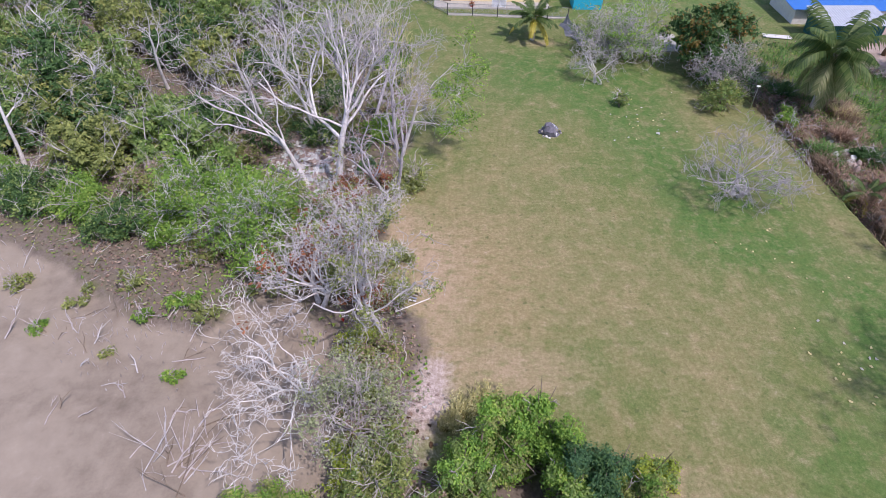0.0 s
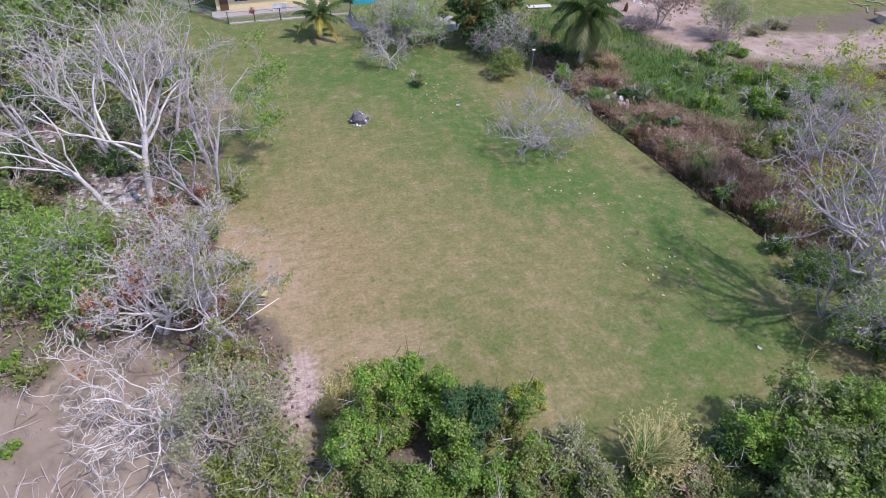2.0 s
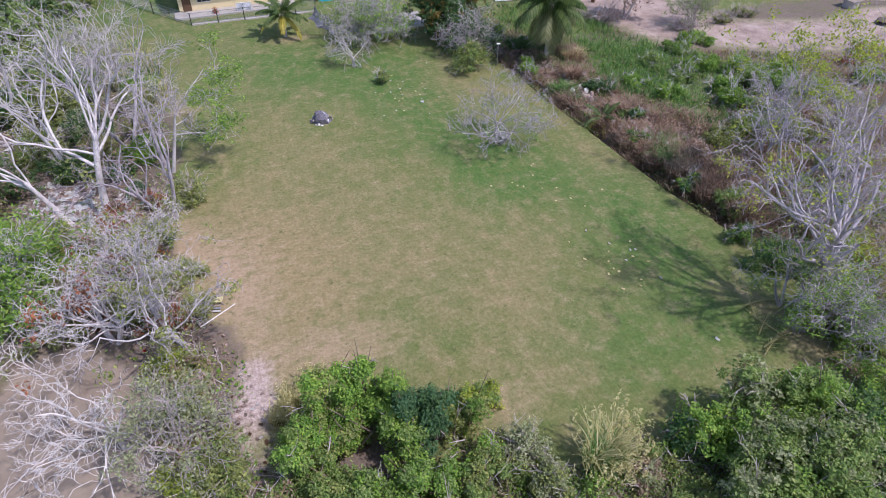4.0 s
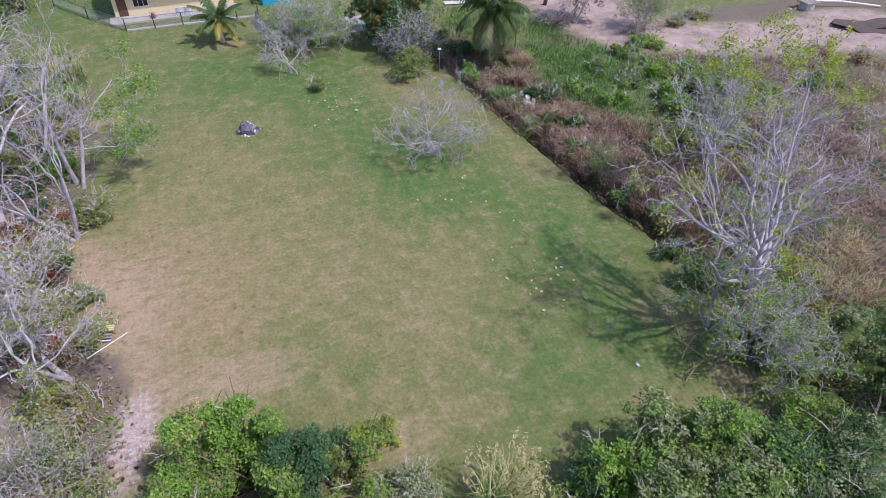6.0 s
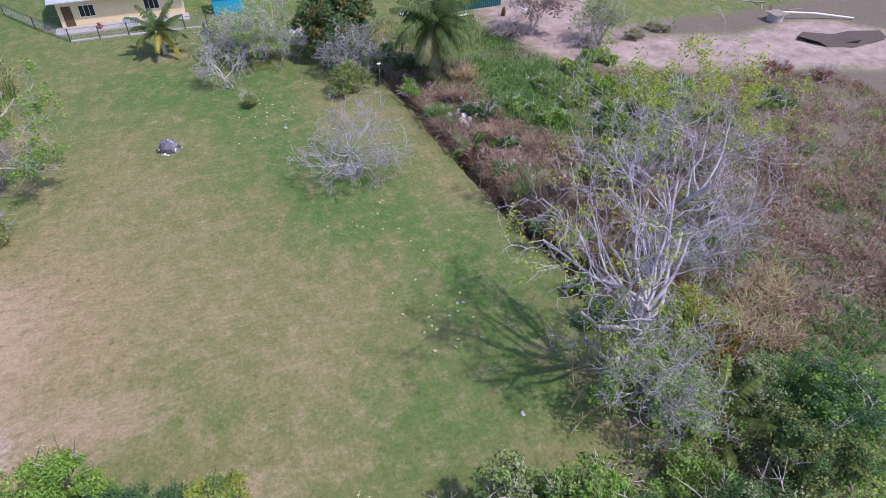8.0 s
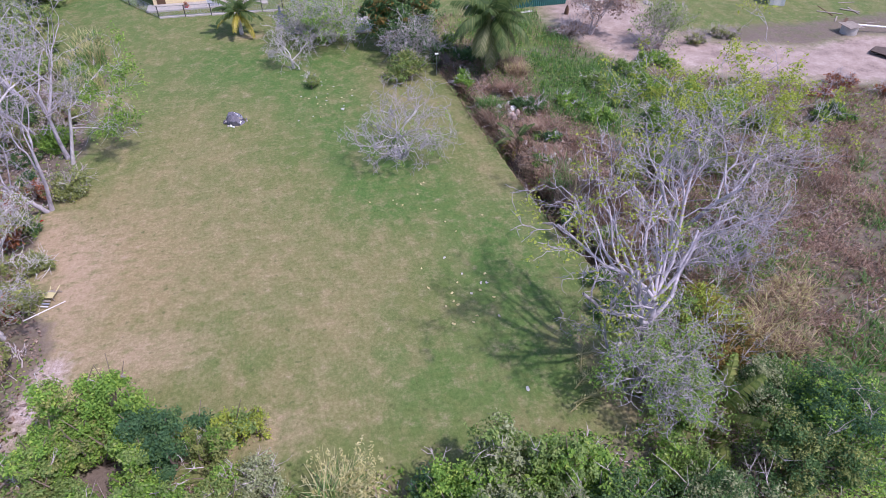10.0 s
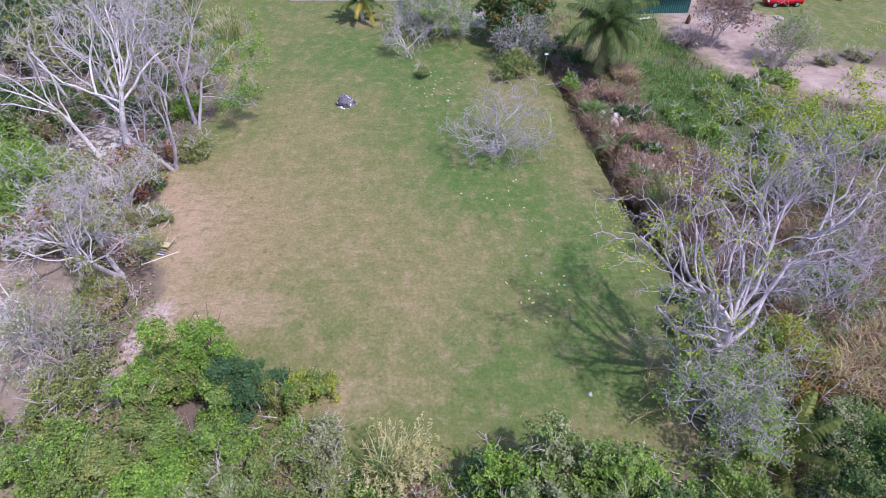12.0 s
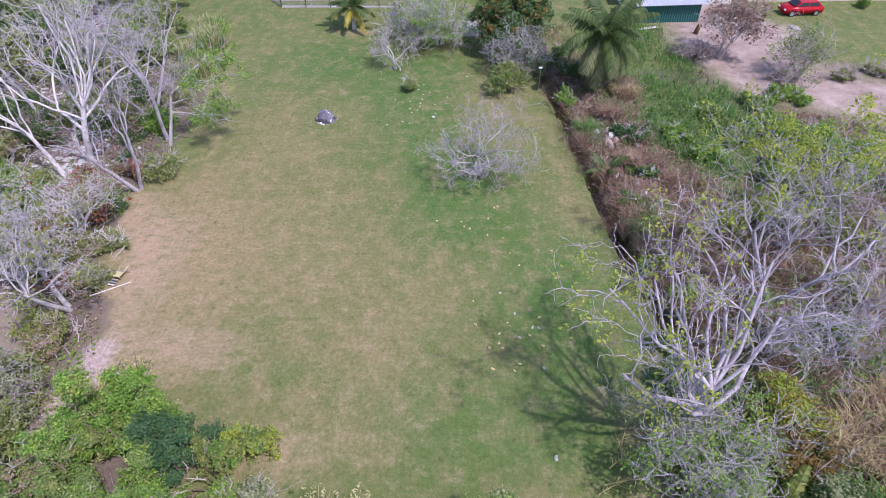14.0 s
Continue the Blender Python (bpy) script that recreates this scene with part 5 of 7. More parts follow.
tree("roadside_tree", 43.6, 54.0, gz(43.6, 54), "thin brown tree with dry leaves beside the dirt track", 531, height=6.8, trunk=2.2, radius=0.12, stems=2, limbs=5, fan=0.95, top=4, kids=4, bark=BARK_TWIG, leaf=LEAF_DEAD, leaf_count=2400, leaf_size=0.16)


def scatter_field():
    """Dead grass, rust-coloured weeds, green grass and leaf litter over the field beyond the ditch."""
    rng = np.random.default_rng(900)
    n = 135000
    x, y = rng.uniform(27, 66, n), rng.uniform(6, 66, n)
    xd = np.interp(y, DITCH_Y, DITCH_X)
    w = ground_weights(x, y)
    green = sum(blot(x, y, *g) for g in GREEN_SPOTS) + 0.6 * rough_noise(x, y, 0.25, 31) + rng.normal(0, 0.14, n)
    thick = 0.45 + 0.75 * rough_noise(x, y, 0.35, 32)
    ok = (x > xd + 0.8) & (w["dirt"] < 0.35) & (rng.uniform(0, 1, n) < np.clip(thick, 0.05, 1)) & ((y < 54) | (x < 47)) & ((y < 50) | (x > 28.5)) & (y < 62.0)
    ok &= ~((x > 50) & (y > 44))
    x, y, green = x[ok], y[ok], green[ok]
    rust = rough_noise(x, y, 0.3, 33) + rng.normal(0, 0.3, len(x))
    z = ground_z(x, y) - 0.03
    p = np.stack([x, y, z], axis=1)
    root = thing("field_grass", 0, 0, 0, "tall dead grass and weeds in rust, straw and green", "grass", kind="stuff")
    straw = blot(x, y, 38, 15.5, 2.2, 2.6) + blot(x, y, 33, 47.5, 2.0, 2.0) + blot(x, y, 52, 36, 4, 2)
    g = (green > 0.42) & (straw < 0.4)
    rust = np.where(straw > 0.35, -1.0, rust)
    r = ~g & (rust > 0.12)
    d = ~g & ~r
    for mt, m, h, name in ((BLADE_GREEN, g, 0.75, "green_grass"), (BLADE_RUST, r, 0.5, "rust_grass"), (BLADE_DRY, d, 0.42, "straw_grass")):
        v, f = blades(p[m], h, rng, 0.026, 1.3)
        link_mesh(name, v, f, mt, root)["kind"] = "stuff"
    pick = rng.integers(0, len(p), 42000)
    q = p[pick] + rng.normal(0, 0.15, (len(pick), 3)) * np.array([1, 1, 0])
    q[:, 2] = ground_z(q[:, 0], q[:, 1]) + rng.uniform(0.02, 0.4, len(q)) ** 1.4
    kind = rough_noise(q[:, 0], q[:, 1], 0.4, 35) + rng.normal(0, 0.25, len(q)) + 0.5 * (green[pick] > 0.3)
    for name, m, mt in (("weed_leaf", kind > 0.35, LEAF_FRESH), ("olive_leaf", (kind <= 0.35) & (kind > 0.0), LEAF_OLIVE), ("dead_leaf", kind <= 0.0, LEAF_DEAD)):
        v, f = leaves(q[m], np.tile([[0.0, 0.0, 1.0]], (m.sum(), 1)), 0.12, rng, 0.5)
        link_mesh(name, v, f, mt, root)["kind"] = "stuff"


scatter_field()


def dead_brush():
    """Flattened dead grass, litter and sticks in rust, straw and brown beside the ditch."""
    rng = np.random.default_rng(945)
    n = 52000
    y = rng.uniform(18, 51, n)
    x = np.interp(y, DITCH_Y, DITCH_X) + 1.0 + rng.uniform(0, 1, n) ** 1.3 * np.interp(y, [18, 26, 36, 44, 51], [6.0, 5.0, 5.0, 5.5, 7.0])
    far = rng.uniform(0, 1, (2, 46000))
    x, y = np.concatenate([x, 33.5 + 22.0 * far[0]]), np.concatenate([y, 11.0 + 25.0 * far[1]])
    ok = rng.uniform(0, 1, len(x)) < np.clip(0.5 + 1.2 * rough_noise(x, y, 0.7, 81), 0.04, 1)
    x, y = x[ok], y[ok]
    p = np.stack([x, y, ground_z(x, y) - 0.02], axis=1)
    tone = 1.2 * rough_noise(x, y, 0.45, 82) + rng.normal(0, 0.22, len(x))
    tall = np.clip(0.5 + 0.9 * rough_noise(x, y, 0.55, 83), 0.15, 1.2)
    root = thing("dead_brush", 0, 0, 0, "flattened dead grass and litter in rust, straw and brown", "dead grass", kind="stuff")
    for name, m, mt in (("brown_blade", tone < -0.25, BLADE_BROWN), ("rust_blade", (tone >= -0.25) & (tone < 0.1), BLADE_RUST), ("dry_blade", (tone >= 0.1) & (tone < 0.4), BLADE_DRY), ("green_blade", tone >= 0.4, BLADE_GREEN)):
        v, f = blades(p[m], tall[m], rng, 0.024, 1.7)
        link_mesh(name, v, f, mt, root)["kind"] = "stuff"
    q = p[rng.integers(0, len(p), 9000)] + np.array([0, 0, 0.1]) + rng.uniform(0, 1, (9000, 3)) * np.array([0.2, 0.2, 0.35])
    v, f = leaves(q, np.tile([[0.0, 0.0, 1.0]], (9000, 1)), 0.13, rng, 0.5)
    link_mesh("dead_leaf", v, f, LEAF_DEAD, root)["kind"] = "stuff"
    lines = []
    for c in p[rng.integers(0, len(p), 700)]:
        a, e, ln = rng.uniform(0, 6.28), rng.uniform(0, 0.7), rng.uniform(0.4, 1.5)
        d = np.array([math.cos(a) * math.cos(e), math.sin(a) * math.cos(e), math.sin(e)]) * ln
        c = c + np.array([0, 0, 0.12])
        lines.append((np.array([c, c + d * 0.5 + rng.normal(0, 0.06, 3), c + d]), np.array([0.022, 0.017, 0.008])))
    v, f = tubes(lines, 4)
    link_mesh("dead_stick", v, f, BARK_TWIG, root)["kind"] = "stuff"


dead_brush()


def bank_growth():
    """Weeds, trailing grass and roots that overhang both banks of the ditch."""
    rng = np.random.default_rng(940)
    n = 26000
    y = rng.uniform(9, 62, n)
    side = rng.uniform(0, 1, n) < 0.86
    wide = np.interp(y, [10, 20, 35, 55], [1.3, 1.0, 0.75, 0.6])
    x = np.interp(y, DITCH_Y, DITCH_X) + np.where(side, wide * rng.uniform(0.62, 1.5, n), -rng.exponential(0.12, n))
    keep = rng.uniform(0, 1, n) < np.clip(0.5 + 1.1 * rough_noise(x * 0, y, 0.55, 61), 0.06, 1) * np.where(side, 1.0, 0.5)
    x, y = x[keep], y[keep]
    z = ground_z(x, y) + rng.uniform(0, 0.25, len(x))
    p = np.stack([x, y, z], axis=1)
    tone = rough_noise(x, y, 0.4, 62) + rng.normal(0, 0.2, len(x))
    root = thing("bank_weeds", 0, 0, 0, "weeds and trailing dead grass along the ditch", "weeds", kind="stuff")
    for name, m, mt in (("brown_blade", tone < -0.05, BLADE_BROWN), ("rust_blade", (tone >= -0.05) & (tone < 0.14), BLADE_RUST)):
        v, f = blades(p[m], 0.55, rng, 0.018, 1.6, drift=(-0.55, 0))
        link_mesh(name, v, f, mt, root)["kind"] = "stuff"
    m = tone >= 0.14
    v, f = leaves(p[m] + np.array([0, 0, 0.12]), np.tile([[-0.2, -0.2, 1.0]], (m.sum(), 1)), 0.1, rng, 0.5)
    link_mesh("weed_leaf", v, f, LEAF_MID, root)["kind"] = "stuff"


bank_growth()


# ---- buildings and small things ----
def house():
    root = thing("house", 4.1, 72.5, gz(4.6, 71), "yellow-painted single-storey house with white window frames", "house")
    bm = box(bmesh.new(), -4.4, 0, 0.0, 7.6, 0.2, 2.9)
    part("wall", bm, WALL_YELLOW, root)
    for a, b in (((-4.4, 0.2), (-4.2, 8)), ((7.4, 0.2), (7.6, 8)), ((-4.4, 8.0), (7.6, 8.2))):
        part("wall", box(bmesh.new(), a[0], a[1], 0.0, b[0], b[1], 2.9), WALL_YELLOW, root)
    part("plinth", box(bmesh.new(), -5.0, -2.0, -0.1, 7.9, -0.003, 0.16, 0.02), CONCRETE, root, "pale concrete apron")
    bm = bmesh.new()
    prof = [(-0.9, 2.75), (4.1, 4.3), (9.1, 2.75), (9.1, 2.83), (4.1, 4.4), (-0.9, 2.83)]
    va = [bm.verts.new((-5.0, y, z)) for y, z in prof]
    vb = [bm.verts.new((8.2, y, z)) for y, z in prof]
    bm.faces.new(va)
    bm.faces.new(vb[::-1])
    for i in range(6):
        j = (i + 1) % 6
        bm.faces.new((va[j], va[i], vb[i], vb[j]))
    part("roof", bm, TIN, root, "grey corrugated metal roof")
    for x in (-1.7, 4.5):
        win = part("window", box(bmesh.new(), x - 0.75, -0.05, 0.95, x + 0.75, 0.0, 2.15), PLASTIC_WHITE, root, "white-framed window")
        for i in range(3):
            part("pane", box(bmesh.new(), x - 0.68 + i * 0.47, -0.062, 1.02, x - 0.26 + i * 0.47, -0.05, 2.08), GLASS_DARK, win)
    part("door", box(bmesh.new(), -4.0, -0.06, 0.16, -3.1, -0.002, 2.15, 0.01), WOOD_BROWN, root, "dark brown wooden door")


house()


def fence():
    """Chain-link fence with grey posts round the house's yard."""
    root = thing("yard_fence", 0, 0, 0, "low chain-link fence on grey posts round the yard", "fence")
    line = [(-6.5, 79.0), (-3.0, 73.6), (0.6, 68.7), (3.3, 68.6), (6.0, 68.5), (8.7, 68.3), (11.4, 68.2), (13.6, 68.1)]
    for i, (x, y) in enumerate(line):
        z = gz(x, y)
        v, f = tubes([(np.array([[x, y, z - 0.1], [x, y, z + 1.25]]), np.array([0.05, 0.05]))], 8)
        link_mesh("post", v, f, METAL_DARK, root)
    for (x0, y0), (x1, y1) in zip(line[2:], line[3:]):
        part("kerb", box(bmesh.new(), x0 + 0.06, min(y0, y1) - 0.14, gz(x0, y0) - 0.1, x1 - 0.06, max(y0, y1) + 0.08, gz(x0, y0) + 0.14, 0.02), CONCRETE, root, "pale concrete kerb")
    for (x0, y0), (x1, y1) in zip(line, line[1:]):
        z0, z1 = gz(x0, y0), gz(x1, y1)
        wires = [(np.array([[x0, y0, z0 + h], [x1, y1, z1 + h]]), np.array([0.03, 0.03])) for h in (0.2, 1.2)]
        n = int(math.hypot(x1 - x0, y1 - y0) / 0.14)
        for k in range(-8, n):
            for sgn in (1, -1):
                a, b = (k, k + 8) if sgn > 0 else (k + 8, k)
                ta, tb = np.clip(a / n, 0, 1), np.clip(b / n, 0, 1)
                ha, hb = 0.06 + 1.1 * (ta * n - a) / (b - a), 0.06 + 1.1 * (tb * n - a) / (b - a)
                wires.append((np.array([[x0 + (x1 - x0) * ta, y0 + (y1 - y0) * ta, z0 + ha], [x0 + (x1 - x0) * tb, y0 + (y1 - y0) * tb, z0 + hb]]), np.array([0.005, 0.005])))
        v, f = tubes(wires, 3)
        link_mesh("mesh_panel", v, f, METAL_GREY, root, "grey wire mesh")


fence()


def green_shed():
    root = thing("green_shed", 41.4, 62.6, gz(41.4, 63), "dark green corrugated shed with a pale metal roof", "shed", turn=3.0)
    def sheet(length):
        bm = bmesh.new()
        n = int(length / 0.125)
        rows = []
        for i in range(n + 1):
            y = 0.035 * (1 if i % 2 else -1)
            rows.append([bm.verts.new((i * length / n, y + d, z)) for d, z in ((0, 0.0), (0, 1.9), (0.03, 1.9), (0.03, 0.0))])
        for a, b in zip(rows, rows[1:]):
            for k in range(4):
                bm.faces.new((a[k], a[(k + 1) % 4], b[(k + 1) % 4], b[k]))
        return bm
    for (x, y, t, length) in ((-3.2, 0, 0, 6.4), (3.2, 0.1, 90, 3.0), (-3.2, 0.1, 90, 3.0), (-3.2, 3.2, 0, 6.4)):
        ob = part("corrugated_wall", sheet(length), PAINT_GREEN, root)
        ob.matrix_basis = pose(x, y, 0, 0, 0, t)
    bm = bmesh.new()
    rows = []
    for i in range(54):
        x = -3.6 + i * 7.2 / 53
        zz = 0.02 * (1 if i % 2 else -1)
        rows.append([bm.verts.new((x, y, z + zz)) for y, z in ((-0.5, 1.93), (3.6, 2.45), (3.6, 2.49), (-0.5, 1.97))])
    for a, b in zip(rows, rows[1:]):
        for k in range(4):
            bm.faces.new((a[k], b[k], b[(k + 1) % 4], a[(k + 1) % 4]))
    part("roof", bm, TIN, root, "pale corrugated metal roof")


green_shed()


def blue_roof_building():
    root = thing("blue_roofed_building", 43.8, 67.9, gz(42, 67), "long white-walled building under a bright blue metal roof", "building")
    part("wall", box(bmesh.new(), -6, 0, 0, 6, 0.2, 1.7), WALL_WHITE, root)
    part("wall", box(bmesh.new(), -6, 5.8, 0, 6, 6.0, 1.7), WALL_WHITE, root)
    part("wall", box(bmesh.new(), -6, 0.2, 0, -5.8, 5.8, 1.7), WALL_WHITE, root)
    part("wall", box(bmesh.new(), 5.8, 0.2, 0, 6, 5.8, 1.7), WALL_WHITE, root)
    bm = bmesh.new()
    n = 120
    rows = []
    for i in range(n + 1):
        x = -6.5 + 13 * i / n
        zz = 0.025 * (1 if i % 2 else -1)
        rows.append([bm.verts.new((x, y, z + zz)) for y, z in ((-0.5, 1.74), (6.6, 2.2), (6.6, 2.24), (-0.5, 1.78))])
    for a, b in zip(rows, rows[1:]):
        for k in range(4):
            bm.faces.new((a[k], b[k], b[(k + 1) % 4], a[(k + 1) % 4]))
    part("roof", bm, PAINT_BLUE, root, "bright blue corrugated roof")
    win = part("window", box(bmesh.new(), -2.4, -0.04, 0.7, -1.2, -0.002, 1.4), WOOD_BROWN, root)
    part("pane", box(bmesh.new(), -2.3, -0.05, 0.77, -1.3, -0.04, 1.33), GLASS_DARK, win)


blue_roof_building()


def perimeter_wall():
    root = thing("perimeter_wall", 64.0, 68.6, gz(64, 68), "long beige rendered wall with capped pillars", "wall")
    for i in range(10):
        x = -12 + i * 3.0
        part("wall_panel", box(bmesh.new(), x + 0.15, -0.07, -0.1, x + 2.85, 0.07, 1.5), WALL_BEIGE, root)
        part("pillar", box(bmesh.new(), x - 0.147, -0.15, -0.1, x + 0.147, 0.15, 1.65, 0.01), WALL_BEIGE, root)


perimeter_wall()


def small_hut():
    root = thing("small_hut", 67.8, 57.6, gz(67.6, 57), "small pale blue-grey tin hut with a lean-to roof", "hut", turn=-28)
    for a in ((-0.8, -0.8, 0.8, -0.74), (-0.8, 0.74, 0.8, 0.8), (-0.8, -0.74, -0.74, 0.74), (0.74, -0.74, 0.8, 0.74)):
        part("tin_wall", box(bmesh.new(), a[0], a[1], 0, a[2], a[3], 1.95), TIN, root)
    bm = bmesh.new()
    va = [bm.verts.new(c) for c in ((-1, -1, 1.95), (1, -1, 1.95), (1, 1, 2.25), (-1, 1, 2.25))]
    vb = [bm.verts.new((v.co.x, v.co.y, v.co.z + 0.05)) for v in va]
    bm.faces.new(va[::-1])
    bm.faces.new(vb)
    for i in range(4):
        bm.faces.new((va[i], va[(i + 1) % 4], vb[(i + 1) % 4], vb[i]))
    part("roof", bm, TIN, root)
    part("door", box(bmesh.new(), -0.35, -0.83, 0.05, 0.35, -0.802, 1.8), WALL_WHITE, root, "whitewashed plank door")


small_hut()


def well():
    root = thing("well", 69.8, 48.4, gz(69.8, 48.4), "round concrete well covered with weathered planks", "well")
    v, f = tubes([(np.array([[0, 0, -0.1], [0, 0, 0.85]]), np.array([0.8, 0.8])), (np.array([[0, 0, 0.85], [0, 0, 0.2]]), np.array([0.66, 0.66]))], 20)
    top = np.stack([np.arange(20) + 20, (np.arange(20) + 1) % 20 + 20, (np.arange(20) + 1) % 20 + 40, np.arange(20) + 40], axis=1)
    link_mesh("well_ring", v, [f, top], CONCRETE, root, smooth=False)
    for i in range(5):
        part("plank", box(bmesh.new(), -0.9 + i * 0.34, -0.95 + 0.07 * (i % 2), 0.855, -0.6 + i * 0.34, 0.9 - 0.1 * (i % 3), 0.89, 0.005), WOOD_GREY, root)
    pipe = thing("white_pipe", 74.0, 47.4, gz(74, 47.4) + 0.5, "long white plastic pipe resting on a stone", "pipe")
    v, f = tubes([(np.array([[-3.4, 1.2, 0.25], [0.0, 0.0, 0.1], [4.0, -1.6, -0.38]]), np.array([0.09, 0.09, 0.09]))], 10)
    link_mesh("tube", v, f, PLASTIC_WHITE, pipe, smooth=True)


well()


def lump(name, x, y, z, label, category, seed, rx, ry, h, material, group="", rough=0.25):
    """A stone, a heap or a clod: a bossed half-buried lump."""
    rng = random.Random(seed)
    bm = bmesh.new()
    bmesh.ops.create_icosphere(bm, subdivisions=2, radius=1.0)
    off = Vector((rng.uniform(0, 50), rng.uniform(0, 50), rng.uniform(0, 50)))
    for v in bm.verts:
        k = 1 + rough * noise.noise(v.co * 1.7 + off) + rough * 0.6 * noise.noise(v.co * 4.1 + off)
        v.co = Vector((v.co.x * rx * k, v.co.y * ry * k, max(v.co.z, -0.25) * h * k))
    me = bpy.data.meshes.new(name)
    bm.to_mesh(me)
    bm.free()
    me.materials.append(material)
    ob = new(name, me)
    ob.matrix_basis = pose(x, y, z, 0, 0, rng.uniform(0, 360))
    return tagged(ob, label, category, group)


lump("ash_heap", 8.7, 44.1, gz(8.7, 44.1), "burnt heap of grey ash and charcoal on the lawn", "ash heap", 3, 0.85, 0.7, 0.85, ASH, rough=0.6)
for k in range(90):
    a, r = rnd.uniform(0, 6.28), rnd.uniform(0.05, 0.95) ** 1.2
    x, y = 8.7 + math.cos(a) * r, 44.1 + math.sin(a) * r * 0.8
    lump("charred_lump", x, y, gz(x, y) + max(0.0, 0.72 * (1 - (r / 0.85) ** 2)), "charred lump in the burnt heap", "charcoal", 30 + k, rnd.uniform(0.06, 0.15), rnd.uniform(0.05, 0.12), rnd.uniform(0.06, 0.16), rnd.choice([ASH, METAL_DARK, CLOTH_GREY, STONE, PLASTIC_WHITE]), "burnt heap")
lump("dug_soil_mound", 72.5, 41.8, gz(72.5, 41.8), "dark spread of dug soil beside the track", "soil heap", 5, 3.4, 1.7, 0.42, plain_material("dug_soil", (0.13, 0.10, 0.085), 0.95, wear=0.4), rough=1.0)
lump("flat_stone", 53.6, 60.6, gz(53.6, 60.6), "flat pale stone on the dirt track", "stone", 6, 0.8, 0.5, 0.18, STONE)
for k in range(26):
    x, y = (rnd.gauss(31.6, 0.7), rnd.gauss(31.8, 1.0)) if k < 14 else (rnd.gauss(31.0, 0.6), rnd.gauss(41.6, 1.0))
    lump("rubble_stone", x, y, gz(x, y), "broken pinkish stone in the rubble by the ditch", "stone", 60 + k, rnd.uniform(0.2, 0.5), rnd.uniform(0.2, 0.4), rnd.uniform(0.3, 0.55), rnd.choice([STONE_PINK, STONE_PINK, PALE_BITS]), "rubble by the ditch", 0.4)


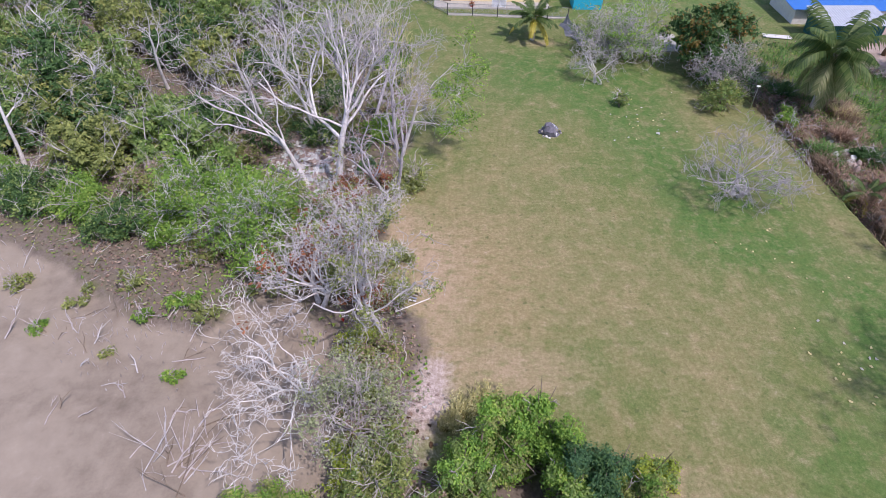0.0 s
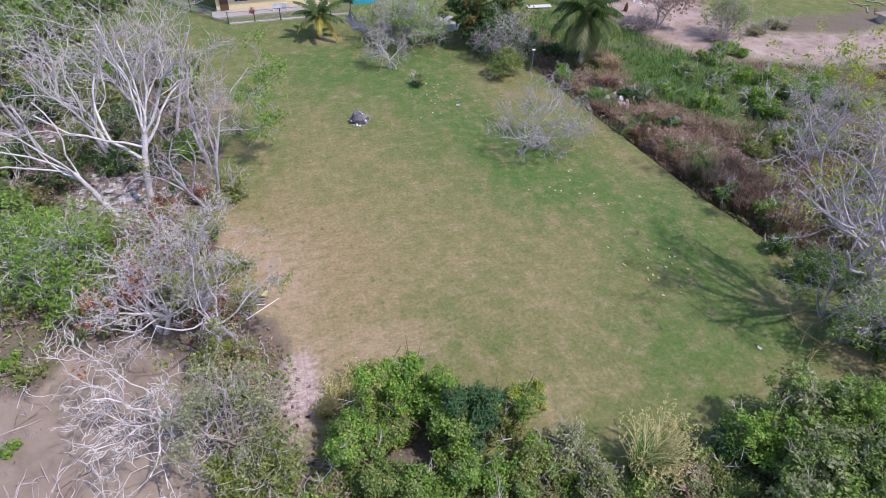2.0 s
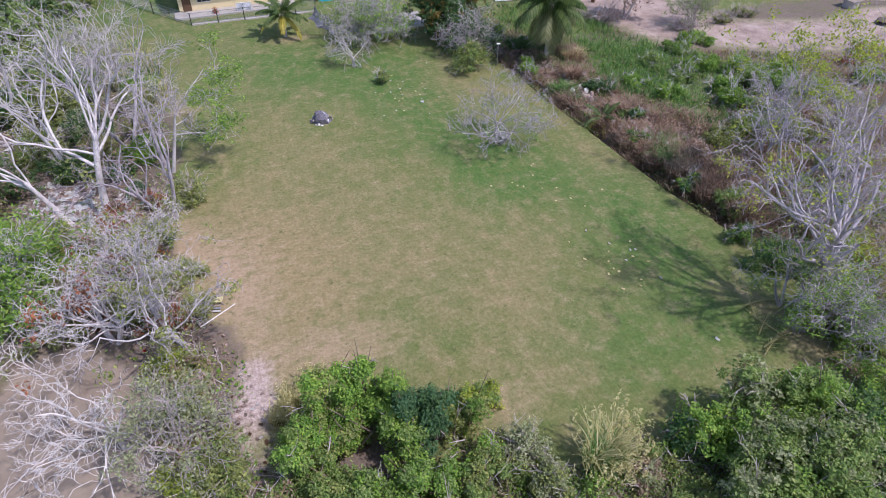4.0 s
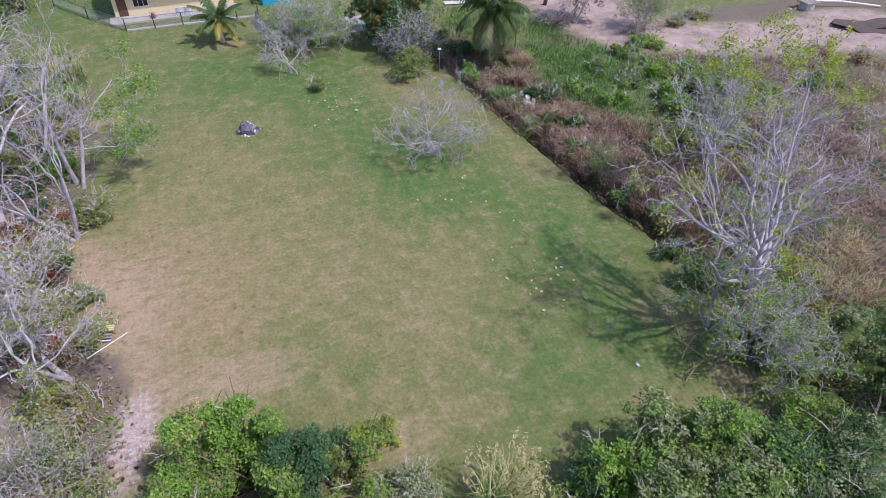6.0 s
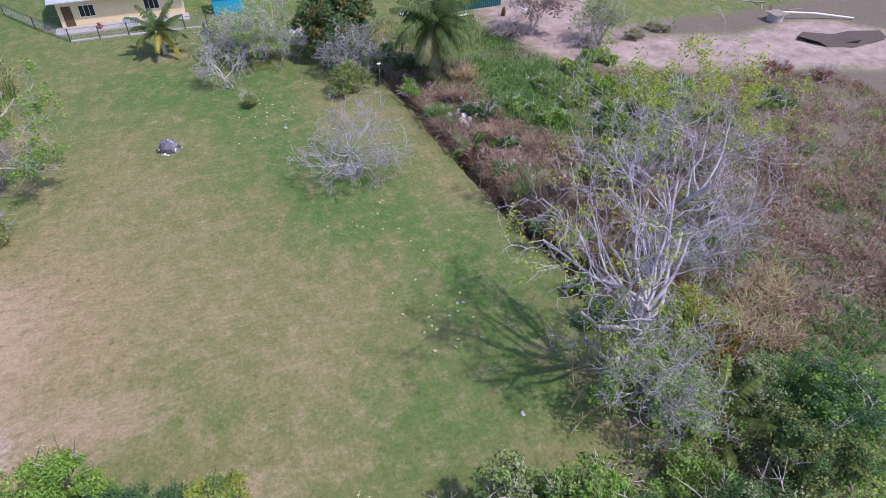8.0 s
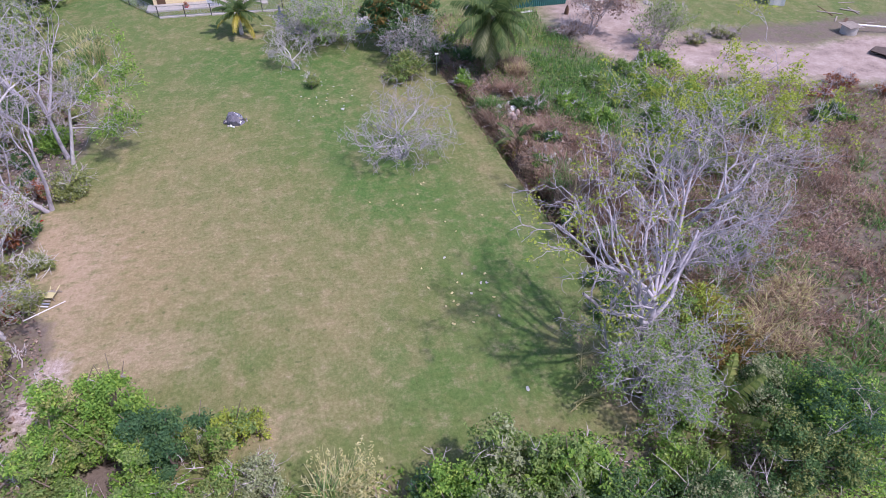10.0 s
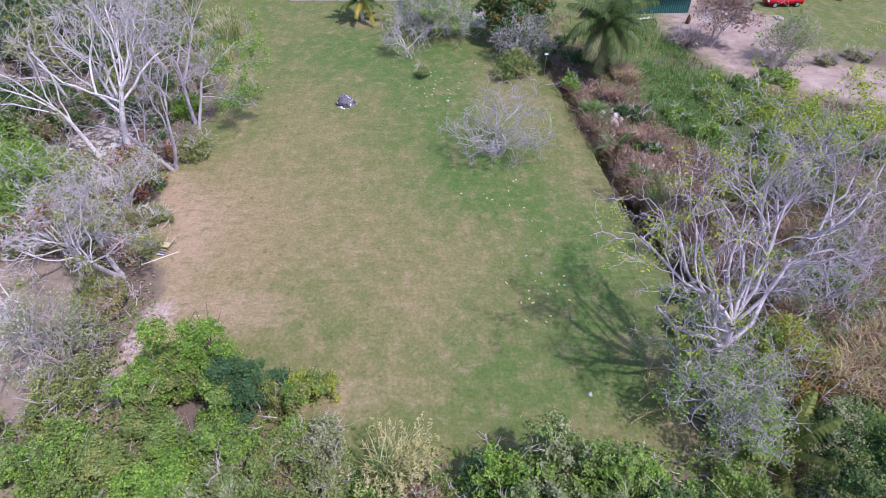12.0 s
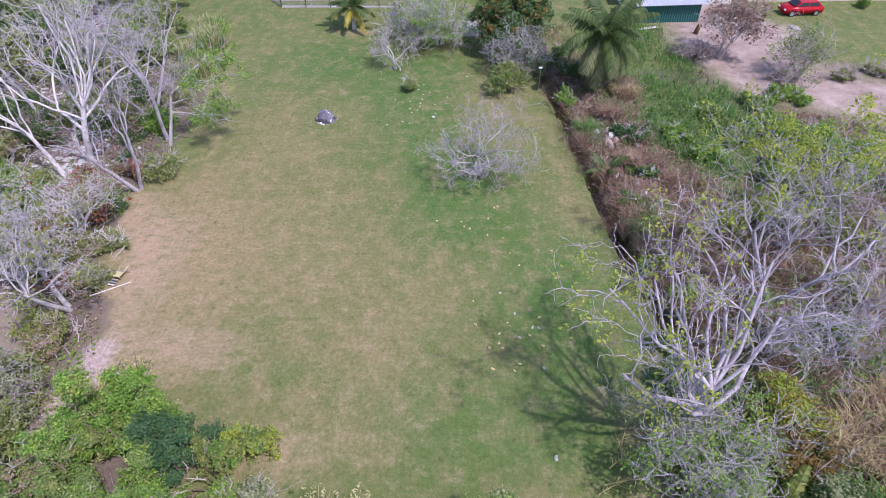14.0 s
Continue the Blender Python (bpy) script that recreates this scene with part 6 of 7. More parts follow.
def car():
    root = thing("red_car", 56.0, 65.0, gz(56, 65), "red compact hatchback parked beside the wall", "car", turn=4.0)
    bm = bmesh.new()
    prof = [(-2.05, 0.32), (-2.08, 0.62), (-1.95, 0.86), (-1.0, 0.98), (1.75, 1.0), (2.05, 0.86), (2.08, 0.5), (2.0, 0.3)]
    va = [bm.verts.new((x, -0.85, z)) for x, z in prof]
    vb = [bm.verts.new((x, 0.85, z)) for x, z in prof]
    bm.faces.new(va)
    bm.faces.new(vb[::-1])
    for i in range(len(prof)):
        j = (i + 1) % len(prof)
        bm.faces.new((va[j], va[i], vb[i], vb[j]))
    bmesh.ops.bevel(bm, geom=bm.edges[:], offset=0.06, segments=2, affect="EDGES")
    part("body", bm, CAR_RED, root, smooth=True)
    bm = bmesh.new()
    prof = [(-1.15, 0.97), (-0.45, 1.42), (1.35, 1.46), (1.85, 0.98)]
    va = [bm.verts.new((x, -0.8 + (0.12 if z > 1.2 else 0), z)) for x, z in prof]
    vb = [bm.verts.new((x, 0.8 - (0.12 if z > 1.2 else 0), z)) for x, z in prof]
    bm.faces.new(va)
    bm.faces.new(vb[::-1])
    for i in range(4):
        j = (i + 1) % 4
        bm.faces.new((va[j], va[i], vb[i], vb[j]))
    bmesh.ops.bevel(bm, geom=bm.edges[:], offset=0.03, segments=1, affect="EDGES")
    part("cabin", bm, CAR_RED, root)
    for x0, x1, x2, x3 in ((-0.85, -0.38, 0.32, 0.32), (0.42, 0.42, 1.25, 1.5)):
        for sy in (-1, 1):
            bm = bmesh.new()
            vs = [bm.verts.new(c) for c in ((x0, sy * 0.795, 1.04), (x3, sy * 0.795, 1.04), (x2, sy * 0.71, 1.38), (x1, sy * 0.71, 1.38))]
            vo = [bm.verts.new((v.co.x, v.co.y + sy * 0.012, v.co.z)) for v in vs]
            bm.faces.new(vs)
            bm.faces.new(vo[::-1])
            for i in range(4):
                bm.faces.new((vs[i], vs[(i + 1) % 4], vo[(i + 1) % 4], vo[i]))
            part("side_window", bm, GLASS_DARK, root)
    bm = bmesh.new()
    vs = [bm.verts.new(c) for c in ((-1.13, -0.68, 1.02), (-1.13, 0.68, 1.02), (-0.52, 0.6, 1.4), (-0.52, -0.6, 1.4))]
    vo = [bm.verts.new((v.co.x - 0.02, v.co.y, v.co.z + 0.025)) for v in vs]
    bm.faces.new(vs)
    bm.faces.new(vo[::-1])
    for i in range(4):
        bm.faces.new((vs[i], vs[(i + 1) % 4], vo[(i + 1) % 4], vo[i]))
    part("windscreen", bm, GLASS_DARK, root)
    for sy in (-0.62, 0.62):
        part("headlight", box(bmesh.new(), -2.1, sy - 0.16, 0.62, -2.0, sy + 0.16, 0.78, 0.02), PLASTIC_WHITE, root)
        part("tail_light", box(bmesh.new(), 2.0, sy - 0.12, 0.7, 2.1, sy + 0.12, 0.9, 0.02), PLASTIC_RED, root)
    for x in (-1.3, 1.3):
        for sy in (-0.8, 0.8):
            v, f = tubes([(np.array([[x, sy - 0.1, 0.32], [x, sy - 0.09, 0.32], [x, sy + 0.09, 0.32], [x, sy + 0.1, 0.32]]), np.array([0.2, 0.32, 0.32, 0.2]))], 18)
            wheel = link_mesh("wheel", v, f, RUBBER, root, "black rubber tyre")
            v, f = tubes([(np.array([[x, sy - 0.105, 0.32], [x, sy - 0.10, 0.32], [x, sy + 0.10, 0.32], [x, sy + 0.105, 0.32]]), np.array([0.02, 0.2, 0.2, 0.02]))], 14)
            link_mesh("rim", v, f, METAL_GREY, wheel)


car()


def garden_post():
    x, y = 26.5, 48.9
    root = thing("lamp_post", x, y, gz(x, y), "thin grey pole with a small white fitting on top", "post")
    v, f = tubes([(np.array([[0, 0, -0.2], [0, 0, 1.95]]), np.array([0.035, 0.03]))], 8)
    link_mesh("pole", v, f, METAL_GREY, root)
    part("fitting", box(bmesh.new(), -0.16, -0.09, 1.95, 0.16, 0.09, 2.05, 0.02), PLASTIC_WHITE, root, "white plastic fitting")


garden_post()


def patio():
    slab = thing("patio_slab", 20.0, 61.2, gz(20, 61), "pale concrete slab behind the trees", "slab")
    part("slab", box(bmesh.new(), -4.0, -1.2, -0.1, 4.0, 3.0, 0.12, 0.02), CONCRETE, slab)
    tarp = thing("shade_net", 15.0, 61.6, gz(15, 61.6), "sagging blue-grey shade net strung between leaning poles", "net")
    posts = [(-1.7, 5.2), (-1.0, 2.2), (0.0, 0.0), (2.2, -0.4), (4.6, -0.5)]
    for x, y in posts:
        v, f = tubes([(np.array([[x, y, -0.1], [x + 0.06, y - 0.05, 1.25]]), np.array([0.045, 0.04]))], 6)
        link_mesh("pole", v, f, WOOD_GREY, tarp)
    bm = bmesh.new()
    cols = []
    for (x0, y0), (x1, y1) in zip(posts, posts[1:]):
        for i in range(8):
            u = i / 7
            dip = 0.45 * math.sin(math.pi * u)
            cols.append([bm.verts.new((x0 + (x1 - x0) * u - 0.1 + 0.25 * math.sin(j * 1.1 + i * 0.7) * (1 - j / 4) - 0.9 * (1 - j / 4) ** 2, y0 + (y1 - y0) * u - 0.1 - 0.35 * (1 - j / 4) + 0.05 * math.sin(i * 2.3 + j), 0.04 + (1.12 - dip) * j / 4)) for j in range(5)])
    for a, b in zip(cols, cols[1:]):
        for j in range(4):
            bm.faces.new((a[j], b[j], b[j + 1], a[j + 1]))
    bmesh.ops.solidify(bm, geom=bm.faces[:], thickness=0.015)
    part("net", bm, CLOTH_GREY, tarp)
    for k, (x, y, mt, what) in enumerate(((19.2, 61.0, PLASTIC_WHITE, "white"), (20.6, 61.2, PLASTIC_BLUE, "blue"), (21.6, 61.6, PLASTIC_WHITE, "white"))):
        ch = thing("plastic_chair", x, y, gz(20, 61) + 0.12, what + " plastic garden chair on the slab", "chair", "garden chairs", turn=30 * k)
        part("seat", box(bmesh.new(), -0.23, -0.23, 0.42, 0.23, 0.23, 0.46, 0.01), mt, ch)
        part("backrest", box(bmesh.new(), -0.23, 0.19, 0.46, 0.23, 0.23, 0.88, 0.01), mt, ch)
        for lx in (-0.2, 0.2):
            for ly in (-0.2, 0.2):
                part("leg", box(bmesh.new(), lx - 0.025, ly - 0.025, 0, lx + 0.025, ly + 0.025, 0.42), mt, ch)
    cy = thing("cyan_shed", 16.2, 71.0, gz(16, 70), "turquoise-painted shed beside the house", "shed")
    part("wall", box(bmesh.new(), -1.6, 0, 0, 1.6, 0.12, 2.1), PAINT_CYAN, cy)
    part("wall", box(bmesh.new(), -1.6, 0.12, 0, -1.5, 2.4, 2.1), PAINT_CYAN, cy)
    part("wall", box(bmesh.new(), 1.5, 0.12, 0, 1.6, 2.4, 2.1), PAINT_CYAN, cy)
    part("roof", box(bmesh.new(), -1.8, -0.3, 2.1, 1.8, 2.6, 2.18), TIN, cy)


patio()


def junk():
    root = thing("broken_chair", -1.15, 26.1, gz(-1.15, 26.1), "broken yellowed wooden chair lying on its side on bare soil", "chair", turn=74)
    for i in range(4):
        part("seat_slat", box(bmesh.new(), -0.30 + 0.15 * i, -0.24, 0.26, -0.17 + 0.15 * i, 0.24, 0.31, 0.008), YELLOW_WOOD if i < 3 else WOOD_GREY, root)
    for i in range(3):
        part("back_slat", box(bmesh.new(), -0.36 - 0.17 * (i + 1), -0.22, 0.2 - 0.05 * i, -0.26 - 0.17 * (i + 1), 0.22, 0.24 - 0.05 * i, 0.008), (WOOD_GREY, CLOTH_GREY, PALE_BITS)[i], root)
    for x, y in ((-0.3, -0.25), (0.3, -0.25), (-0.3, 0.25), (0.3, 0.25)):
        v, f = tubes([(np.array([[x, y, 0.3], [x * 1.25 + 0.1, y * 1.2, 0.02]]), np.array([0.03, 0.025]))], 6)
        link_mesh("leg", v, f, WOOD_GREY, root)
    for y, e in ((-0.2, 0.62), (0.16, 0.5)):
        v, f = tubes([(np.array([[0.2, y, 0.3], [e, y * 1.3, 0.42]]), np.array([0.025, 0.02]))], 6)
        link_mesh("rail", v, f, YELLOW_WOOD, root)
    st = thing("fallen_stick", -1.2, 25.1, gz(-1.2, 25.1), "straight pale stick lying on bare soil", "stick")
    v, f = tubes([(np.array([[-1.1, -0.62, 0.05], [0, 0, 0.06], [0.85, 0.5, 0.05]]), np.array([0.035, 0.035, 0.03]))], 6)
    link_mesh("stick", v, f, BARK_BLEACHED, st)


junk()

# fallen leaves, white scraps and wrappers on the lawn
def scraps(name, label, category, group, count, cx, cy, sx, sy, size, mats, seed):
    r = random.Random(seed)
    for k in range(count):
        x, y = r.gauss(cx, sx), r.gauss(cy, sy)
        bm = bmesh.new()
        n = 7
        vs = []
        for i in range(n):
            a = 2 * math.pi * i / n
            q = size * r.uniform(0.6, 1.2)
            vs.append(bm.verts.new((math.cos(a) * q, math.sin(a) * q * 0.7, 0.02 + r.uniform(0, 0.4) * size)))
        c = bm.verts.new((0, 0, 0.02 + size * 0.15))
        for i in range(n):
            bm.faces.new((vs[i], vs[(i + 1) % n], c))
        bmesh.ops.solidify(bm, geom=bm.faces[:], thickness=0.01)
        me = bpy.data.meshes.new(name)
        bm.to_mesh(me)
        bm.free()
        me.materials.append(r.choice(mats))
        ob = new(name, me)
        ob.matrix_basis = pose(x, y, gz(x, y), 0, 0, r.uniform(0, 360))
        tagged(ob, label, category, group)


YELLOW_LEAF = plain_material("yellow_leaf", (0.78, 0.70, 0.40), 0.7, wear=0.15)
scraps("fallen_leaf", "large yellowed fallen leaf lying on the lawn", "leaf", "leaves below the big tree", 18, 21.9, 20.4, 1.1, 1.4, 0.12, [YELLOW_LEAF, YELLOW_LEAF, PALE_BITS], 1)
scraps("fallen_leaf", "yellowed fallen leaf lying on the lawn", "leaf", "leaves on the lawn", 14, 21.0, 29.5, 1.6, 2.4, 0.09, [YELLOW_LEAF], 2)
scraps("paper_scrap", "small white scrap lying on the lawn", "litter", "scraps on the lawn", 26, 16.4, 46.8, 1.4, 2.6, 0.095, [PALE_BITS, PLASTIC_WHITE, YELLOW_LEAF], 3)
scraps("paper_scrap", "white crumpled bag on the lawn", "litter", "scraps on the lawn", 1, 17.4, 44.3, 0.01, 0.01, 0.26, [PLASTIC_WHITE], 4)
scraps("paper_scrap", "small pale scrap on the lawn", "litter", "scraps on the lawn", 1, 23.05, 13.95, 0.01, 0.01, 0.16, [PLASTIC_WHITE], 5)
scraps("litter_scrap", "pale scrap of rubbish washed up in the thicket", "litter", "rubbish in the thicket", 110, -7.4, 37.4, 1.3, 1.3, 0.22, [PALE_BITS, PLASTIC_WHITE, STONE_PINK], 6)
scraps("litter_scrap", "pale scrap of rubbish washed up in the thicket", "litter", "rubbish in the thicket", 90, -10.6, 40.6, 1.6, 2.0, 0.24, [PALE_BITS, PLASTIC_WHITE, STONE_PINK], 8)
scraps("red_scrap", "red plastic scrap caught in the thicket", "litter", "red scraps", 7, -4.6, 30.0, 0.9, 2.5, 0.15, [PLASTIC_RED], 9)
scraps("green_bottle", "bright green plastic scrap on the mud", "litter", "", 1, -23.5, 20.2, 0.01, 0.01, 0.22, [PLASTIC_GREEN], 10)


def driftwood():
    r = random.Random(44)
    rng = np.random.default_rng(44)
    places = [(-1.9, 21.8, 12, 0.5, 0.7), (-12.2, 15.2, 22, 1.3, 2.4), (-11.2, 17.4, 12, 1.2, 1.8), (-19.5, 23.0, 8, 1.6, 1.6), (-15.5, 25.5, 8, 1.8, 1.5), (-17.0, 19.0, 9, 2.5, 1.2), (-22.0, 24.0, 8, 3.0, 1.4), (-14.0, 21.5, 6, 1.5, 1.5), (-26, 27, 6, 3, 1.5), (-5.5, 13.5, 5, 1.5, 1.0)]
    for (cx, cy, n, s, ln) in places:
        for k in range(n):
            x, y = r.gauss(cx, s * 0.6), r.gauss(cy, s * 0.5)
            a, tilt, q = r.gauss(1.3, 0.9), r.uniform(-0.05, 0.9) if k % 2 else r.uniform(0, 0.1), ln * r.uniform(0.5, 1.3)
            d = np.array([math.cos(a) * math.cos(tilt), math.sin(a) * math.cos(tilt), math.sin(tilt)])
            rad = r.uniform(0.018, 0.045)
            pts = np.array([d * q * t + rng.normal(0, 0.05, 3) * (t > 0) + np.array([0, 0, 0.02]) for t in (0, 0.35, 0.7, 1.0)])
            lines = [(pts, np.array([rad, rad * 0.9, rad * 0.7, rad * 0.35]))]
            for j in range(r.randint(0, 3)):
                b = pts[1 + j % 2]
                lines.append((np.array([b, b + (d + rng.normal(0, 0.6, 3)) * q * 0.3]), np.array([rad * 0.6, rad * 0.2])))
            v, f = tubes(lines, 5)
            ob = link_mesh("driftwood", v, f, r.choice([BARK_GREY, BARK_BROWN, BARK_TWIG, BARK_TWIG]), smooth=True)
            ob.matrix_basis = pose(x, y, gz(x, y))
            tagged(ob, "weathered branch stuck in the tidal mud", "driftwood", "branches in the mud")


driftwood()


def fallen_frond(x, y, turn, seed, length=2.2):
    """A dry palm frond lying on the ground."""
    rng = np.random.default_rng(seed)
    n = 12
    spine = np.stack([np.linspace(0, length, n + 1), 0.12 * np.sin(np.linspace(0, 2.5, n + 1)), 0.05 + 0.06 * np.sin(np.linspace(0, 3.1, n + 1))], axis=1)
    v, f = tubes([(spine, np.linspace(0.04, 0.008, n + 1))], 5)
    vs, tri, at = [v], [], len(v)
    for j in range(34):
        u = 0.12 + 0.86 * j / 34
        c = spine[min(int(u * n), n)]
        for sg in (-1, 1):
            ll = 0.5 * math.sin(math.pi * min(1.0, 0.25 + 0.7 * u)) * rng.uniform(0.7, 1.1)
            d = np.array([0.75, sg * rng.uniform(0.35, 0.8), rng.uniform(-0.02, 0.12)]) * ll
            w = np.array([0.02, 0, 0])
            vs.append(np.array([c - w, c + w, c + d]))
            tri.append((at, at + 1, at + 2))
            at += 3
    root = thing("fallen_frond", x, y, gz(x, y), "dry fallen palm frond on the lawn's edge", "palm frond", "fallen fronds", turn)
    link_mesh("dry_frond", np.concatenate(vs), [f, np.array(tri)], BLADE_STRAW, root)


for k, (x, y, t) in enumerate([(24.6, 12.2, 20), (24.9, 12.6, 5), (25.3, 13.4, 28), (26.0, 14.3, 60), (26.4, 13.0, 100), (26.2, 15.4, -10)]):
    fallen_frond(x, y, t, 70 + k)
scraps("debris_scrap", "pale broken shell and rubbish on the sandy strip", "litter", "rubbish on the sandy strip", 60, -0.9, 16.5, 0.5, 2.0, 0.12, [PALE_BITS, STONE_PINK, WOOD_GREY, WOOD_BROWN], 12)

scraps("litter_scrap", "pale plastic and shell litter strewn in the thicket", "litter", "litter in the thicket", 100, -10.4, 39.6, 1.3, 1.6, 0.36, [PLASTIC_WHITE, PLASTIC_WHITE, PALE_BITS, STONE_PINK], 13)
scraps("litter_scrap", "pale plastic and shell litter strewn in the thicket", "litter", "litter in the thicket", 50, -17.3, 48.4, 1.9, 1.1, 0.34, [PLASTIC_WHITE, PLASTIC_WHITE, PALE_BITS, STONE_PINK], 14)
scraps("litter_scrap", "pale plastic and shell litter strewn in the thicket", "litter", "litter in the thicket", 45, -7.6, 35.9, 0.7, 0.6, 0.28, [PLASTIC_WHITE, PLASTIC_WHITE, PALE_BITS], 15)
for k in range(16):
    x, y = random.Random(700 + k).gauss(31.0, 0.9), random.Random(800 + k).gauss(33.4, 0.9)
    lump("rubble_stone", x, y, gz(x, y), "pale broken rubble among the dead grass", "stone", 140 + k, 0.2 + 0.04 * (k % 6), 0.18 + 0.04 * (k % 5), 0.3 + 0.06 * (k % 4), (STONE, STONE_PINK, PALE_BITS)[k % 3], "rubble beside the ditch", 0.4)


def mud_growth():
    """Root pegs, green tufts and low weeds where the mud meets the thicket."""
    rng = np.random.default_rng(920)
    n = 2600
    x, y = rng.uniform(-30, -4, n), rng.uniform(11, 34, n)
    s = shore(x, y)
    ok = (s > -0.5) & (s < 5.0) & (rng.uniform(0, 1, n) < 0.35 + 0.9 * rough_noise(x, y, 0.3, 51))
    x, y = x[ok], y[ok]
    root = thing("root_pegs", 0, 0, 0, "short dark root pegs standing out of the mud", "roots", kind="stuff")
    lines = []
    for a, c in zip(x, y):
        z = gz(a, c)
        h = rng.uniform(0.12, 0.5)
        d = rng.normal(0, 0.12, 2)
        lines.append((np.array([[a, c, z - 0.05], [a + d[0] * 0.4, c + d[1] * 0.4, z + h * 0.6], [a + d[0], c + d[1], z + h]]), np.array([0.02, 0.016, 0.008])))
    v, f = tubes(lines, 4)
    link_mesh("root_peg", v, f, BARK_TWIG, root)["kind"] = "stuff"
    for k, (tx, ty, tr) in enumerate([(-18.0, 26.5, 0.8), (-16.0, 24.2, 0.6), (-20.5, 25.6, 0.7), (-14.6, 25.2, 0.9), (-12.8, 24.4, 0.8), (-22.0, 23.4, 0.5), (-17.4, 21.8, 0.4), (-13.4, 20.2, 0.6), (-24.5, 27.0, 0.9)]):
        shrub("mud_weed", tx, ty, gz(tx, ty), "low green weed growing out of the mud", 940 + k, rx=tr, ry=tr, h=tr * 0.9, count=int(500 * tr), size=0.12, leaf=LEAF_FRESH if k % 2 else LEAF_OLIVE, lobes=8, twigs=14, group="weeds on the mud", open_air=0.4)


mud_growth()


# ---- round the yard and the track ----
def flower_pot():
    x, y = 3.3, 70.9
    root = thing("flower_pot", x, y, gz(x, y), "red clay pot with a small red-flowered plant", "flower pot")
    v, f = tubes([(np.array([[0, 0, 0], [0, 0, 0.32], [0, 0, 0.34], [0, 0, 0.3], [0, 0, 0.26]]), np.array([0.15, 0.22, 0.24, 0.21, 0.02]))], 14)
    link_mesh("pot", v, f, PLASTIC_RED, root)
    rng = np.random.default_rng(5)
    p = rng.normal(0, 0.14, (160, 3)) + np.array([0, 0, 0.5])
    v, f = leaves(p, np.tile([[0, 0, 1.0]], (160, 1)), 0.08, rng)
    link_mesh("foliage", v, f, LEAF_RED, root)["kind"] = "stuff"


def louvre_panel():
    root = thing("louvre_panel", 6.3, 70.75, gz(6.3, 70.75), "white louvred window panel leaning by the fence", "window panel", turn=-4)
    frame_parts = ((-0.8, 0.0, 0.8, 0.08), (-0.8, 0.92, 0.8, 1.0), (-0.8, 0.08, -0.73, 0.92), (0.73, 0.08, 0.8, 0.92), (-0.035, 0.08, 0.035, 0.92))
    for x0, z0, x1, z1 in frame_parts:
        part("frame_bar", box(bmesh.new(), x0, -0.03, z0, x1, 0.03, z1), PLASTIC_WHITE, root)
    for i in range(8):
        for x0, x1 in ((-0.73, -0.035), (0.035, 0.73)):
            bm = bmesh.new()
            z = 0.12 + i * 0.1
            vs = [bm.verts.new(c) for c in ((x0, -0.03, z), (x1, -0.03, z), (x1, 0.03, z + 0.07), (x0, 0.03, z + 0.07))]
            vo = [bm.verts.new((q.co.x, q.co.y + 0.006, q.co.z + 0.006)) for q in vs]
            bm.faces.new(vs)
            bm.faces.new(vo[::-1])
            for k in range(4):
                bm.faces.new((vs[k], vs[(k + 1) % 4], vo[(k + 1) % 4], vo[k]))
            part("slat", bm, TIN, root)


flower_pot()
louvre_panel()


def board(x, y, turn, length, width, material, label, group="", z=0.0):
    root = thing("loose_board", x, y, gz(x, y) + z, label, "board", group, turn)
    part("plank", box(bmesh.new(), -length / 2, -width / 2, 0.01, length / 2, width / 2, 0.05, 0.008), material, root)


